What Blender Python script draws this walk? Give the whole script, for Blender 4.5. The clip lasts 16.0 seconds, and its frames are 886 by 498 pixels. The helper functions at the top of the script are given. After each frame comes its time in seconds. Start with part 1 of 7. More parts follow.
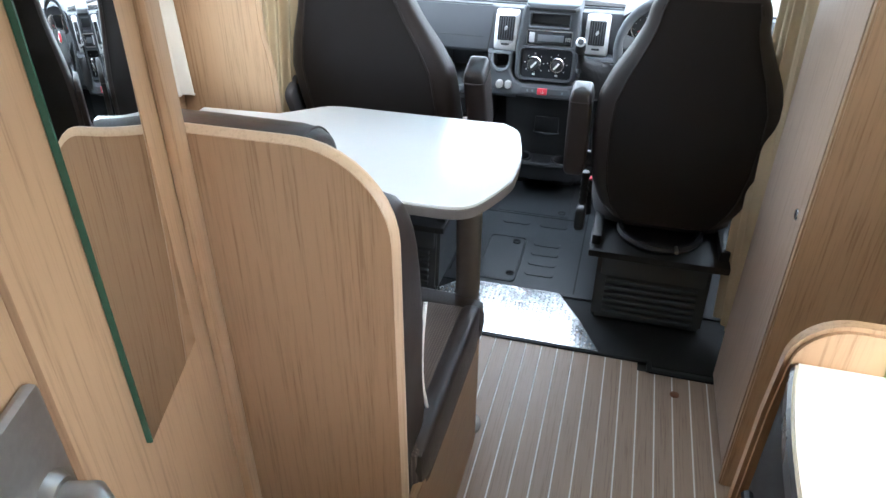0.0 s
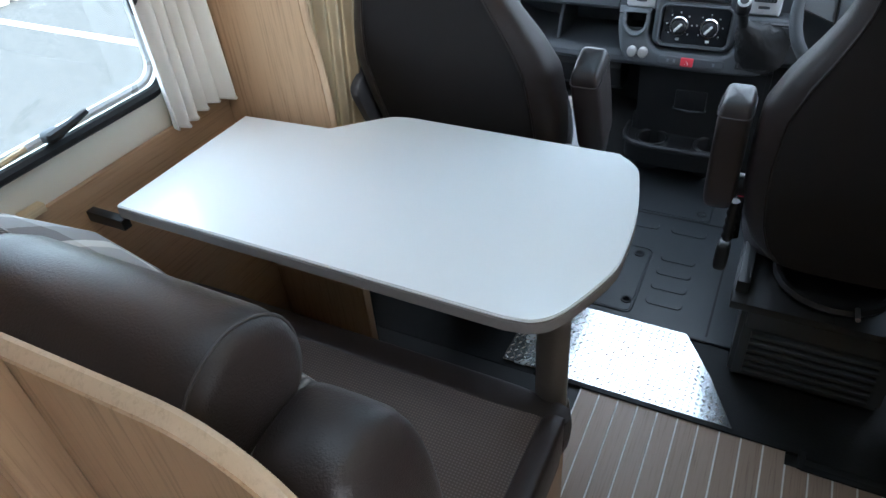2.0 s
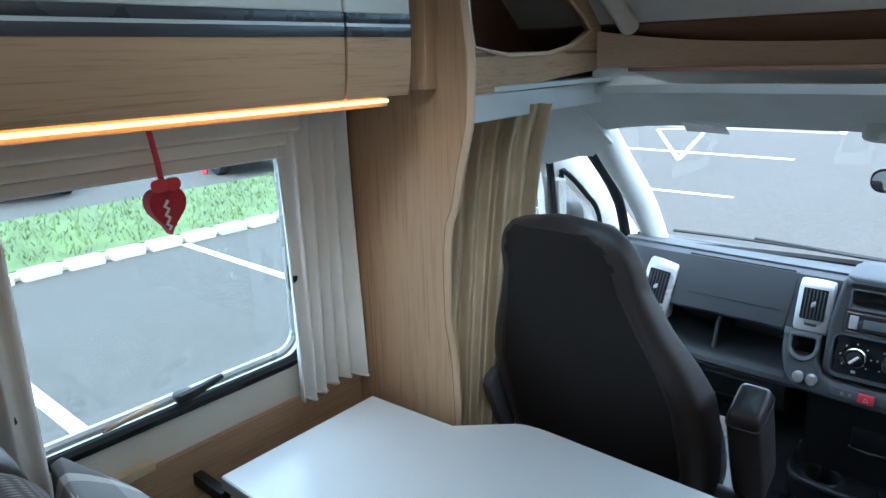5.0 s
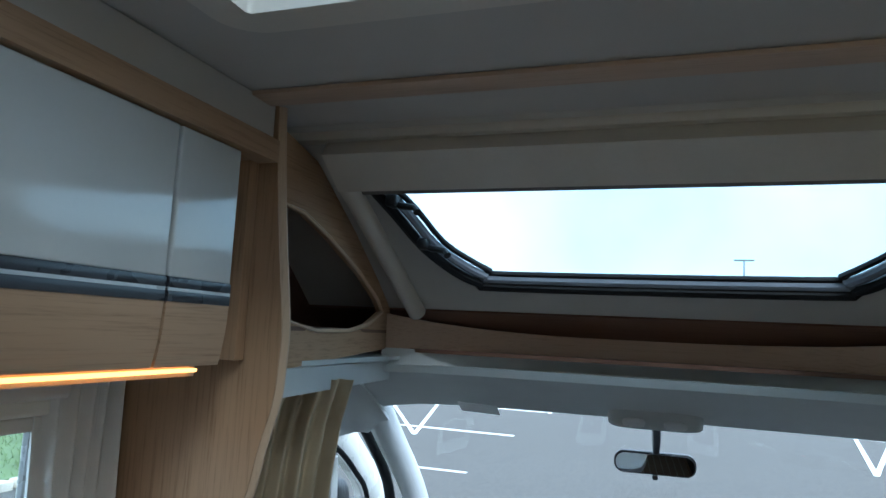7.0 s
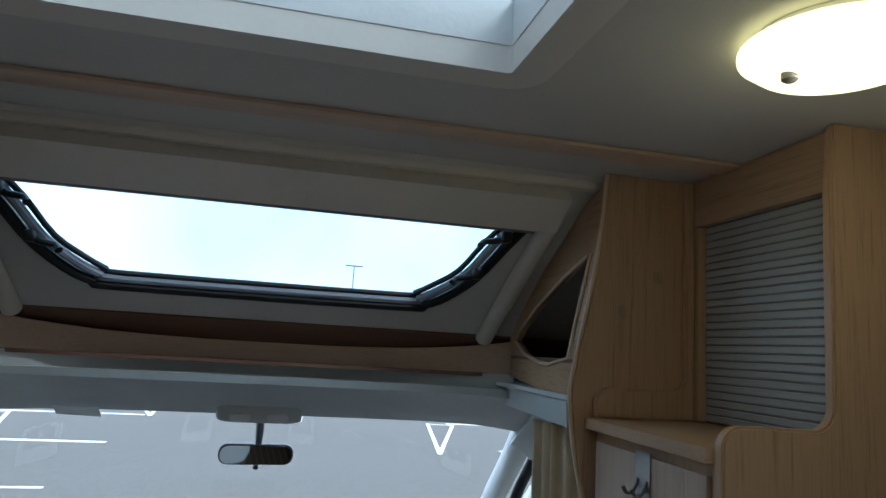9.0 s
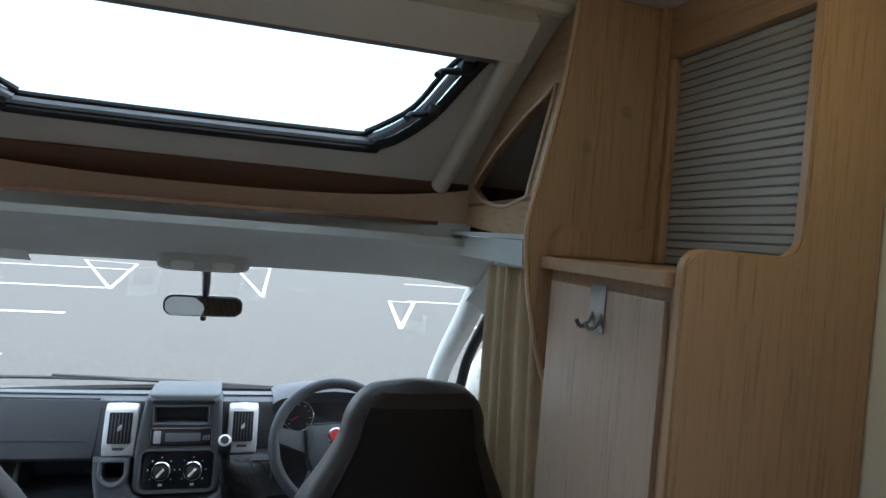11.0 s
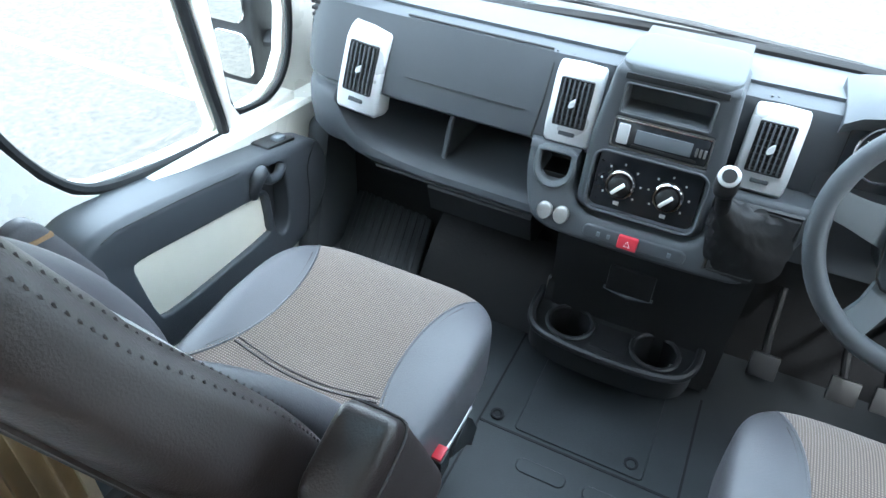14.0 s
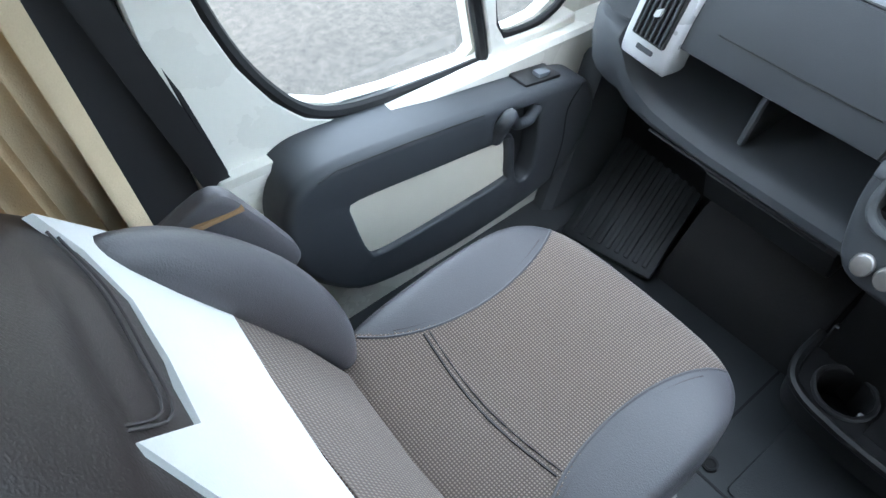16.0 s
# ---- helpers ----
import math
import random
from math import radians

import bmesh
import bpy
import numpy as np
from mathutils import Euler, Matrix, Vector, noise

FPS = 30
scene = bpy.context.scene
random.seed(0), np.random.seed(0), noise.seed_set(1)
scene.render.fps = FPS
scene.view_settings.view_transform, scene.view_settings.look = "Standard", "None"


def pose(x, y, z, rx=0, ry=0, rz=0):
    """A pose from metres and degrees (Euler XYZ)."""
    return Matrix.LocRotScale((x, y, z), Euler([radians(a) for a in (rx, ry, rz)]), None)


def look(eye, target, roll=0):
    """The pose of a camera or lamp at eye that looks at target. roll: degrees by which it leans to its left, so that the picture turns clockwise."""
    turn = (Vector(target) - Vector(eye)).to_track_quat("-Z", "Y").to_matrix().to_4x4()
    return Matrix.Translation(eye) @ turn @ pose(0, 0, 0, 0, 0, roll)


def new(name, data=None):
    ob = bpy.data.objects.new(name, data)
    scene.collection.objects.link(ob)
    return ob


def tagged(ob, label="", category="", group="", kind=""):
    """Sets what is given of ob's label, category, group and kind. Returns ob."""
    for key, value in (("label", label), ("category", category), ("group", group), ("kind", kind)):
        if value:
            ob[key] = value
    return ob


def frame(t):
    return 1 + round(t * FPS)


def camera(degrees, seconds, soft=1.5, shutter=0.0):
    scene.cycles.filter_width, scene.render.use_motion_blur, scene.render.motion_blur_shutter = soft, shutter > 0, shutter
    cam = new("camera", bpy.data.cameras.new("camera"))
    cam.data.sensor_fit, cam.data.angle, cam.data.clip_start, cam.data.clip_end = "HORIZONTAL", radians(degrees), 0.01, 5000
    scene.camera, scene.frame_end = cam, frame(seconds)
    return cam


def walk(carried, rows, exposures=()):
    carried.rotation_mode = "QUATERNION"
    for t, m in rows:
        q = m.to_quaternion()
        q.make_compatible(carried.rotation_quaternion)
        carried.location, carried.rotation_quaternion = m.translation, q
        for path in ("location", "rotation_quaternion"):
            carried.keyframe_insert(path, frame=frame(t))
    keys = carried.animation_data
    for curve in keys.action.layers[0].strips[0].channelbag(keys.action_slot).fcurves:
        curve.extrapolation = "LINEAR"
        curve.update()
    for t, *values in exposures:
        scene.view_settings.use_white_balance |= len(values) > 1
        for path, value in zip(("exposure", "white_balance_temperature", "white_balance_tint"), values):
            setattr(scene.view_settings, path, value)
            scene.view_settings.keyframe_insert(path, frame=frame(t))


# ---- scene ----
cam = camera(67.0, 16.0)
ROWS = [
    (0, (-0.131, 0.540, 1.448), (-0.583, 2.181, 0.397), 0.3),
    (0.5, (-0.138, 0.558, 1.460), (-0.590, 2.202, 0.414), 0.1),
    (1, (-0.168, 0.743, 1.430), (-0.465, 2.349, 0.275), -2.7),
    (1.5, (-0.18, 0.928, 1.443), (-0.574, 2.456, 0.214), -6.1),
    (2, (-0.189, 1.086, 1.478), (-0.964, 2.453, 0.241), -5.3),
    (2.5, (-0.215, 1.186, 1.501), (-1.163, 2.352, 0.182), -6.9),
    (3, (-0.207, 1.205, 1.497), (-1.258, 2.286, 0.183), -5.9),
    (3.5, (-0.217, 1.222, 1.515), (-1.418, 2.379, 0.41), -6.3),
    (3.7, (-0.208, 1.228, 1.52), (-1.474, 2.41, 0.519), -7.1),
    (5.8, (-0.351, 1.19, 1.537), (-1.384, 2.884, 1.282), -0.9),
    (6, (-0.412, 1.189, 1.539), (-1.277, 2.984, 1.363), -0.4),
    (6.5, (-0.381, 1.152, 1.539), (-1.166, 2.99, 1.601), 1.4),
    (7, (-0.374, 1.146, 1.54), (-1.024, 3.021, 1.783), 2.8),
    (7.5, (-0.376, 1.148, 1.541), (-0.826, 3.074, 1.833), 3.1),
    (8, (-0.348, 1.117, 1.539), (-0.657, 3.078, 1.781), 3.8),
    (8.5, (-0.368, 1.02, 1.547), (-0.185, 2.991, 1.827), 2.9),
    (8.7, (-0.368, 0.989, 1.549), (-0.021, 2.935, 1.851), 3.2),
    (10.8, (-0.326, 1.036, 1.464), (0.278, 2.942, 1.481), 5.0),
    (11, (-0.309, 1.092, 1.452), (0.258, 3.009, 1.413), 4.5),
    (11.5, (-0.234, 1.296, 1.432), (0.177, 3.242, 1.226), 4.7),
    (12, (-0.227, 1.477, 1.405), (0.126, 3.399, 0.979), 4.2),
    (12.5, (-0.267, 1.679, 1.388), (0.015, 3.547, 0.731), 3.8),
    (13, (-0.266, 1.923, 1.366), (-0.313, 3.702, 0.453), 0.8),
    (13.5, (-0.263, 2.099, 1.374), (-0.752, 3.693, 0.27), -0.3),
    (14, (-0.357, 2.2, 1.369), (-1.007, 3.612, 0.111), 2.7),
    (14.5, (-0.47, 2.298, 1.386), (-1.203, 3.516, -0.021), 0.9),
    (15, (-0.52, 2.416, 1.394), (-1.336, 3.385, -0.154), 0.1),
    (15.5, (-0.543, 2.454, 1.38), (-1.451, 3.284, -0.197), -0.1),
    (16, (-0.543, 2.478, 1.37), (-1.576, 3.236, -0.166), -3.1),
]
# ---------------------------------------------------------------- light
EXPOSURES = [(0.0, 3.30, 5850, 10), (1.0, 3.15, 5850, 10), (1.5, 2.92, 5650, 9), (2.0, 2.55, 5550, 8), (2.5, 2.42, 5600, 7), (3.5, 2.15, 5500, 6), (6.0, 1.75, 5050, 3), (7.0, 1.33, 5100, 3), (8.0, 1.23, 5050, 5), (8.7, 1.25, 5200, 6), (11.0, 1.72, 5750, 8), (12.0, 2.08, 6150, 9), (12.5, 2.22, 6100, 9), (13.0, 2.80, 5600, 3), (13.5, 2.98, 5550, 2), (14.5, 3.05, 5650, 4), (15.0, 2.90, 5700, 5), (16.0, 2.50, 5800, 8)]
walk(cam, [(t, look(eye, aim, lean)) for t, eye, aim, lean in ROWS], EXPOSURES)

world = bpy.data.worlds.new("overcast_sky")
scene.world = world
world.use_nodes = True
wn = world.node_tree
sky = wn.nodes.new("ShaderNodeTexSky")
sky.sky_type = "NISHITA"
sky.sun_disc = False
sky.sun_elevation, sky.sun_rotation = radians(42), radians(130)
sky.dust_density, sky.ozone_density = 4.0, 1.5
haze = wn.nodes.new("ShaderNodeMix")
haze.data_type = "RGBA"
haze.inputs[0].default_value = 0.62
cloud_map = wn.nodes.new("ShaderNodeTexCoord")
cloud = wn.nodes.new("ShaderNodeTexNoise")
cloud.inputs["Scale"].default_value, cloud.inputs["Detail"].default_value = 3.0, 6.0
ramp = wn.nodes.new("ShaderNodeValToRGB")
ramp.color_ramp.elements[0].position, ramp.color_ramp.elements[0].color = 0.35, (8.6, 10.4, 11.6, 1)
ramp.color_ramp.elements[1].position, ramp.color_ramp.elements[1].color = 0.65, (12.5, 12.7, 12.6, 1)
wn.links.new(cloud_map.outputs["Generated"], cloud.inputs["Vector"])
wn.links.new(cloud.outputs["Fac"], ramp.inputs[0])
wn.links.new(sky.outputs[0], haze.inputs[6])
wn.links.new(ramp.outputs[0], haze.inputs[7])
wn.links.new(haze.outputs[2], wn.nodes["Background"].inputs[0])
wn.nodes["Background"].inputs[1].default_value = 0.15

sun = new("sun", bpy.data.lights.new("sun", "SUN"))
sun.data.energy, sun.data.angle, sun.data.color = 1.2, radians(15), (1.0, 0.96, 0.9)
sun.matrix_world = look((6, -8, 9), (0, 0, 0))


def area_lamp(name, eye, target, sx, sy, watts, colour):
    lamp = new(name, bpy.data.lights.new(name, "AREA"))
    lamp.data.shape, lamp.data.size, lamp.data.size_y = "RECTANGLE", sx, sy
    lamp.data.energy, lamp.data.color = watts, colour
    lamp.matrix_world = look(eye, target)
    return lamp


DAY = (0.94, 0.98, 1.0)
area_lamp("hatch_daylight", (-0.48, 1.53, 2.03), (-0.48, 1.53, 0), 0.7, 0.55, 0.10, DAY)
# Fill lamp added in an unseen opening above the kitchen, standing for sky light.
area_lamp("unseen_kitchen_fill", (0.585, 0.55, 1.3), (-0.6, 0.8, 0.9), 0.7, 0.5, 0.08, DAY)

# ---------------------------------------------------------------- materials


def rgba(c):
    return (c[0], c[1], c[2], 1.0)


def material(name, c, rough=0.5, metal=0.0, vary=0.12, scale=9.0, fine=120.0, bump=0.15, stretch=(1, 1, 1), spec=0.5, coat=0.0, rvar=0.07):
    """A surface with variation at two sizes, stains and a fine relief."""
    m = bpy.data.materials.new(name)
    m.use_nodes = True
    t = m.node_tree
    b = t.nodes["Principled BSDF"]
    b.inputs["Roughness"].default_value, b.inputs["Metallic"].default_value = rough, metal
    b.inputs["Specular IOR Level"].default_value = spec
    b.inputs["Coat Weight"].default_value = coat
    tc = t.nodes.new("ShaderNodeTexCoord")
    mp = t.nodes.new("ShaderNodeMapping")
    mp.inputs["Scale"].default_value = stretch
    info = t.nodes.new("ShaderNodeObjectInfo")
    t.links.new(tc.outputs["Object"], mp.inputs["Vector"])
    t.links.new(info.outputs["Random"], mp.inputs["Location"])
    big, small = t.nodes.new("ShaderNodeTexNoise"), t.nodes.new("ShaderNodeTexNoise")
    big.inputs["Scale"].default_value, big.inputs["Detail"].default_value = scale, 4.0
    small.inputs["Scale"].default_value, small.inputs["Detail"].default_value = fine, 3.0
    for n in (big, small):
        t.links.new(mp.outputs[0], n.inputs["Vector"])
    add = t.nodes.new("ShaderNodeMath")
    add.operation = "MULTIPLY_ADD"
    t.links.new(small.outputs["Fac"], add.inputs[0])
    add.inputs[1].default_value = 0.45
    t.links.new(big.outputs["Fac"], add.inputs[2])
    cr = t.nodes.new("ShaderNodeValToRGB")
    cr.color_ramp.elements[0].position, cr.color_ramp.elements[1].position = 0.45, 1.0
    cr.color_ramp.elements[0].color = rgba([x * (1 - vary) for x in c])
    cr.color_ramp.elements[1].color = rgba([min(1.0, x * (1 + vary)) for x in c])
    t.links.new(add.outputs[0], cr.inputs[0])
    t.links.new(cr.outputs[0], b.inputs["Base Color"])
    rr = t.nodes.new("ShaderNodeMapRange")
    rr.inputs["From Min"].default_value, rr.inputs["From Max"].default_value = 0.3, 0.7
    rr.inputs["To Min"].default_value, rr.inputs["To Max"].default_value = max(0.01, rough - rvar), min(1.0, rough + rvar)
    t.links.new(big.outputs["Fac"], rr.inputs["Value"])
    t.links.new(rr.outputs[0], b.inputs["Roughness"])
    if bump:
        bp = t.nodes.new("ShaderNodeBump")
        bp.inputs["Strength"].default_value, bp.inputs["Distance"].default_value = bump, 0.002
        t.links.new(small.outputs["Fac"], bp.inputs["Height"])
        t.links.new(bp.outputs[0], b.inputs["Normal"])
    return m


def wood(name, c, grain="z", rough=0.42, vary=0.22, bump=0.2):
    """Furniture foil: long fine pores and broad cathedral bands along the grain."""
    m = bpy.data.materials.new(name)
    m.use_nodes = True
    t = m.node_tree
    b = t.nodes["Principled BSDF"]
    b.inputs["Roughness"].default_value = rough
    tc, info = t.nodes.new("ShaderNodeTexCoord"), t.nodes.new("ShaderNodeObjectInfo")
    sets = []
    for across, along in ((230.0, 6.0), (34.0, 1.3), (620.0, 30.0)):
        mp = t.nodes.new("ShaderNodeMapping")
        mp.inputs["Scale"].default_value = [along if a == grain else across for a in "xyz"]
        n = t.nodes.new("ShaderNodeTexNoise")
        n.inputs["Scale"].default_value, n.inputs["Detail"].default_value = 1.0, 3.0
        n.inputs["Distortion"].default_value = 0.3
        t.links.new(tc.outputs["Object"], mp.inputs["Vector"])
        t.links.new(info.outputs["Random"], mp.inputs["Location"])
        t.links.new(mp.outputs[0], n.inputs["Vector"])
        sets.append(n)
    a1, a2 = t.nodes.new("ShaderNodeMath"), t.nodes.new("ShaderNodeMath")
    a1.operation = a2.operation = "MULTIPLY_ADD"
    t.links.new(sets[1].outputs["Fac"], a1.inputs[0])
    a1.inputs[1].default_value = 0.32
    t.links.new(sets[0].outputs["Fac"], a1.inputs[2])
    t.links.new(sets[2].outputs["Fac"], a2.inputs[0])
    a2.inputs[1].default_value = 0.35
    t.links.new(a1.outputs[0], a2.inputs[2])
    cr = t.nodes.new("ShaderNodeValToRGB")
    e = cr.color_ramp.elements
    e[0].position, e[0].color = 0.62, rgba([c[0] * (1 - vary * 1.2), c[1] * (1 - vary * 1.35), c[2] * (1 - vary * 1.5)])
    e[1].position, e[1].color = 0.86, rgba(c)
    mid = e.new(0.74)
    mid.color = rgba([c[0] * (1 - vary * 0.4), c[1] * (1 - vary * 0.45), c[2] * (1 - vary * 0.5)])
    t.links.new(a2.outputs[0], cr.inputs[0])
    t.links.new(cr.outputs[0], b.inputs["Base Color"])
    bp = t.nodes.new("ShaderNodeBump")
    bp.inputs["Strength"].default_value, bp.inputs["Distance"].default_value = bump, 0.001
    t.links.new(sets[0].outputs["Fac"], bp.inputs["Height"])
    t.links.new(bp.outputs[0], b.inputs["Normal"])
    return m


def weave(name, c1, c2, size=260.0, bump=0.6, rough=0.85, axes=("x", "y")):
    """Woven upholstery: two crossed thread waves with light dots between."""
    m = material(name, c1, rough, vary=0.1, scale=6.0, fine=200.0, bump=0.0)
    t = m.node_tree
    b = t.nodes["Principled BSDF"]
    tc = t.nodes.new("ShaderNodeTexCoord")
    waves = []
    for axis in axes:
        w = t.nodes.new("ShaderNodeTexWave")
        w.bands_direction = axis.upper()
        w.inputs["Scale"].default_value, w.inputs["Distortion"].default_value = size / 6.28, 0.6
        w.inputs["Detail"].default_value = 1.0
        t.links.new(tc.outputs["Object"], w.inputs["Vector"])
        waves.append(w)
    mul = t.nodes.new("ShaderNodeMath")
    mul.operation = "MULTIPLY"
    t.links.new(waves[0].outputs["Fac"], mul.inputs[0])
    t.links.new(waves[1].outputs["Fac"], mul.inputs[1])
    mix = t.nodes.new("ShaderNodeMix")
    mix.data_type = "RGBA"
    t.links.new(mul.outputs[0], mix.inputs[0])
    t.links.new(b.inputs["Base Color"].links[0].from_socket, mix.inputs[6])
    mix.inputs[7].default_value = rgba(c2)
    t.links.new(mix.outputs[2], b.inputs["Base Color"])
    bp = t.nodes.new("ShaderNodeBump")
    bp.inputs["Strength"].default_value, bp.inputs["Distance"].default_value = bump, 0.0015
    t.links.new(mul.outputs[0], bp.inputs["Height"])
    t.links.new(bp.outputs[0], b.inputs["Normal"])
    b.inputs["Sheen Weight"].default_value = 0.15
    return m


def glow(name, c, strength):
    m = bpy.data.materials.new(name)
    m.use_nodes = True
    b = m.node_tree.nodes["Principled BSDF"]
    b.inputs["Base Color"].default_value = rgba(c)
    b.inputs["Emission Color"].default_value = rgba(c)
    b.inputs["Emission Strength"].default_value = strength
    return m


def clear(name, tint=(1, 1, 1), gloss=0.02):
    """A thin pane: clear, with a mirror sheen that grows at grazing angles."""
    m = bpy.data.materials.new(name)
    m.use_nodes = True
    t = m.node_tree
    for n in [n for n in t.nodes if n.type == "BSDF_PRINCIPLED"]:
        t.nodes.remove(n)
    out = t.nodes["Material Output"]
    tr, gl, mx, lw, pw = (t.nodes.new("ShaderNode" + k) for k in ("BsdfTransparent", "BsdfGlossy", "MixShader", "LayerWeight", "Math"))
    tr.inputs[0].default_value = rgba(tint)
    gl.inputs["Roughness"].default_value = gloss
    pw.operation, pw.inputs[1].default_value = "POWER", 6.0
    lw.inputs[0].default_value = 0.5
    fl = t.nodes.new("ShaderNodeMath")
    fl.operation, fl.inputs[1].default_value, fl.inputs[2].default_value = "MULTIPLY_ADD", 0.5, 0.025
    t.links.new(lw.outputs["Facing"], pw.inputs[0])
    t.links.new(pw.outputs[0], fl.inputs[0])
    t.links.new(fl.outputs[0], mx.inputs[0])
    t.links.new(tr.outputs[0], mx.inputs[1])
    t.links.new(gl.outputs[0], mx.inputs[2])
    t.links.new(mx.outputs[0], out.inputs[0])
    return m


OAK = (0.43, 0.275, 0.158)
W_Z = wood("oak_foil_upright", OAK, "z", vary=0.24)
W_X = wood("oak_foil_across", OAK, "x", vary=0.24)
W_Y = wood("oak_foil_lengthwise", OAK, "y", vary=0.24)
W_EDGE = wood("oak_edge_band", (0.58, 0.42, 0.28), "z", 0.38, 0.12)
W_PEACH = wood("beech_trim", (0.56, 0.40, 0.285), "x", 0.4, 0.12)
W_GREY = wood("ash_foil_greyed", (0.47, 0.345, 0.26), "z", 0.4, 0.2)
# Much darker brown than the oak, for inner faces of shelf and cubbies.
W_DARK = wood("dark_brown_recess", (0.16, 0.085, 0.055), "x", 0.5, 0.2)
PLANK = wood("teak_deck_plank", (0.34, 0.245, 0.185), "y", 0.45, 0.22, 0.2)
INLAY = material("pale_inlay", (0.72, 0.70, 0.66), 0.5, vary=0.05, bump=0.05)
LAMINATE = material("white_laminate", (0.79, 0.79, 0.785), 0.2, vary=0.012, scale=3, fine=300, bump=0.02, rvar=0.02)
WORKTOP = material("cream_laminate", (0.80, 0.75, 0.64), 0.3, vary=0.012, scale=4, bump=0.03, rvar=0.02)
T_EDGE = material("grey_table_edge", (0.20, 0.18, 0.17), 0.5, vary=0.1)
LEATHER = material("brown_leatherette", (0.030, 0.0215, 0.0200), 0.42, vary=0.18, scale=7, fine=420, bump=0.28, spec=0.5)
LEATHER_G = material("slate_leatherette", (0.080, 0.076, 0.083), 0.42, vary=0.15, scale=7, fine=420, bump=0.25, spec=0.5)
SEATBACK = material("brown_back_cloth", (0.015, 0.0118, 0.0112), 0.72, vary=0.16, scale=6, fine=500, bump=0.25, spec=0.3)
FABRIC = weave("taupe_mesh_cloth", (0.100, 0.074, 0.062), (0.31, 0.245, 0.20), 420.0)
FABRIC_D = weave("brown_bench_cloth", (0.072, 0.054, 0.047), (0.15, 0.118, 0.10), 330.0, 0.4)
FABRIC_B = weave("dotted_back_cloth", (0.045, 0.040, 0.037), (0.30, 0.27, 0.25), 260.0, 0.7, axes=("x", "z"))
STITCH = material("grey_thread", (0.075, 0.066, 0.066), 0.8, vary=0.1)
BLACK = material("black_plastic", (0.012, 0.012, 0.013), 0.48, vary=0.2, fine=600, bump=0.2)
DASH = material("charcoal_dash_plastic", (0.060, 0.065, 0.072), 0.55, vary=0.12, scale=5, fine=700, bump=0.3, spec=0.4)
DASH_L = material("charcoal_dash_top", (0.090, 0.098, 0.105), 0.62, vary=0.12, scale=5, fine=700, bump=0.3, spec=0.3)
DOORPL = material("charcoal_door_plastic", (0.046, 0.050, 0.057), 0.46, vary=0.12, scale=5, fine=700, bump=0.3)
SILVER = material("satin_silver_plastic", (0.62, 0.63, 0.64), 0.32, 0.3, vary=0.05, bump=0.03)
CHROME = material("chrome", (0.8, 0.8, 0.8), 0.12, 1.0, vary=0.04, bump=0.0)
STEEL = material("dull_steel", (0.35, 0.34, 0.33), 0.4, 0.9, vary=0.15, bump=0.1)
LEGM = material("bronze_grey_metal", (0.17, 0.145, 0.125), 0.38, 0.6, vary=0.08, bump=0.03)
PLATE = material("chequer_aluminium", (0.66, 0.68, 0.70), 0.24, 0.9, vary=0.08, scale=20, bump=0.1)
RUBBER = material("grey_rubber_mat", (0.024, 0.027, 0.030), 0.46, vary=0.25, scale=8, fine=300, bump=0.3)
RUBBER_D = material("black_rubber", (0.009, 0.009, 0.010), 0.6, vary=0.25, bump=0.3, spec=0.35)
HEADLINE = material("cream_headliner", (0.55, 0.52, 0.48), 0.85, vary=0.05, scale=6, fine=500, bump=0.2)
CEIL = material("ceiling_foil", (0.55, 0.515, 0.475), 0.7, vary=0.04, scale=4, fine=400, bump=0.12)
CABLINER = material("pale_grey_headliner", (0.56, 0.57, 0.55), 0.85, vary=0.06, scale=8, fine=600, bump=0.25)
CREAM = material("cream_wall_foil", (0.72, 0.67, 0.57), 0.6, vary=0.04, scale=8, fine=350, bump=0.15)
PAINT = material("cream_vehicle_paint", (0.78, 0.76, 0.69), 0.28, vary=0.03, bump=0.0, coat=0.3)
RAIL = material("cream_blind_plastic", (0.66, 0.61, 0.54), 0.45, vary=0.04, bump=0.05)
GLOSS = material("gloss_white_door", (0.58, 0.585, 0.57), 0.12, vary=0.02, bump=0.0, coat=0.5, rvar=0.02)
STRIPE_D = material("dark_grey_stripe", (0.045, 0.047, 0.055), 0.3, vary=0.1, bump=0.0)
CURT = material("beige_curtain_cloth", (0.56, 0.45, 0.30), 0.9, vary=0.1, scale=14, fine=500, bump=0.3)
SHEER = material("white_net_cloth", (0.74, 0.71, 0.66), 0.9, vary=0.05, scale=14, fine=500, bump=0.2)
THREAD = material("dark_curtain_stripe", (0.16, 0.13, 0.12), 0.9, vary=0.1)
SHUT = material("grey_tambour_slat", (0.36, 0.355, 0.35), 0.45, vary=0.05, bump=0.05)
SHUT_D = material("tambour_groove", (0.20, 0.20, 0.20), 0.6, vary=0.1)
GLASS = clear("window_glass")
ACRYL = clear("tinted_acrylic", (0.93, 0.97, 0.98))
ACRYL_T = clear("smoked_acrylic", (0.66, 0.73, 0.75))
GLASS_G = clear("green_edge_glass", (0.75, 0.9, 0.8), 0.05)
MIRROR = material("silvered_glass", (0.86, 0.88, 0.87), 0.01, 1.0, vary=0.0, bump=0.0, rvar=0.0)
RED = material("red_plastic", (0.55, 0.03, 0.05), 0.4, vary=0.1)
REDFELT = material("red_felt", (0.35, 0.015, 0.03), 0.9, vary=0.2, fine=300, bump=0.5)
WHITE = material("white_plastic", (0.75, 0.75, 0.73), 0.4, vary=0.05)
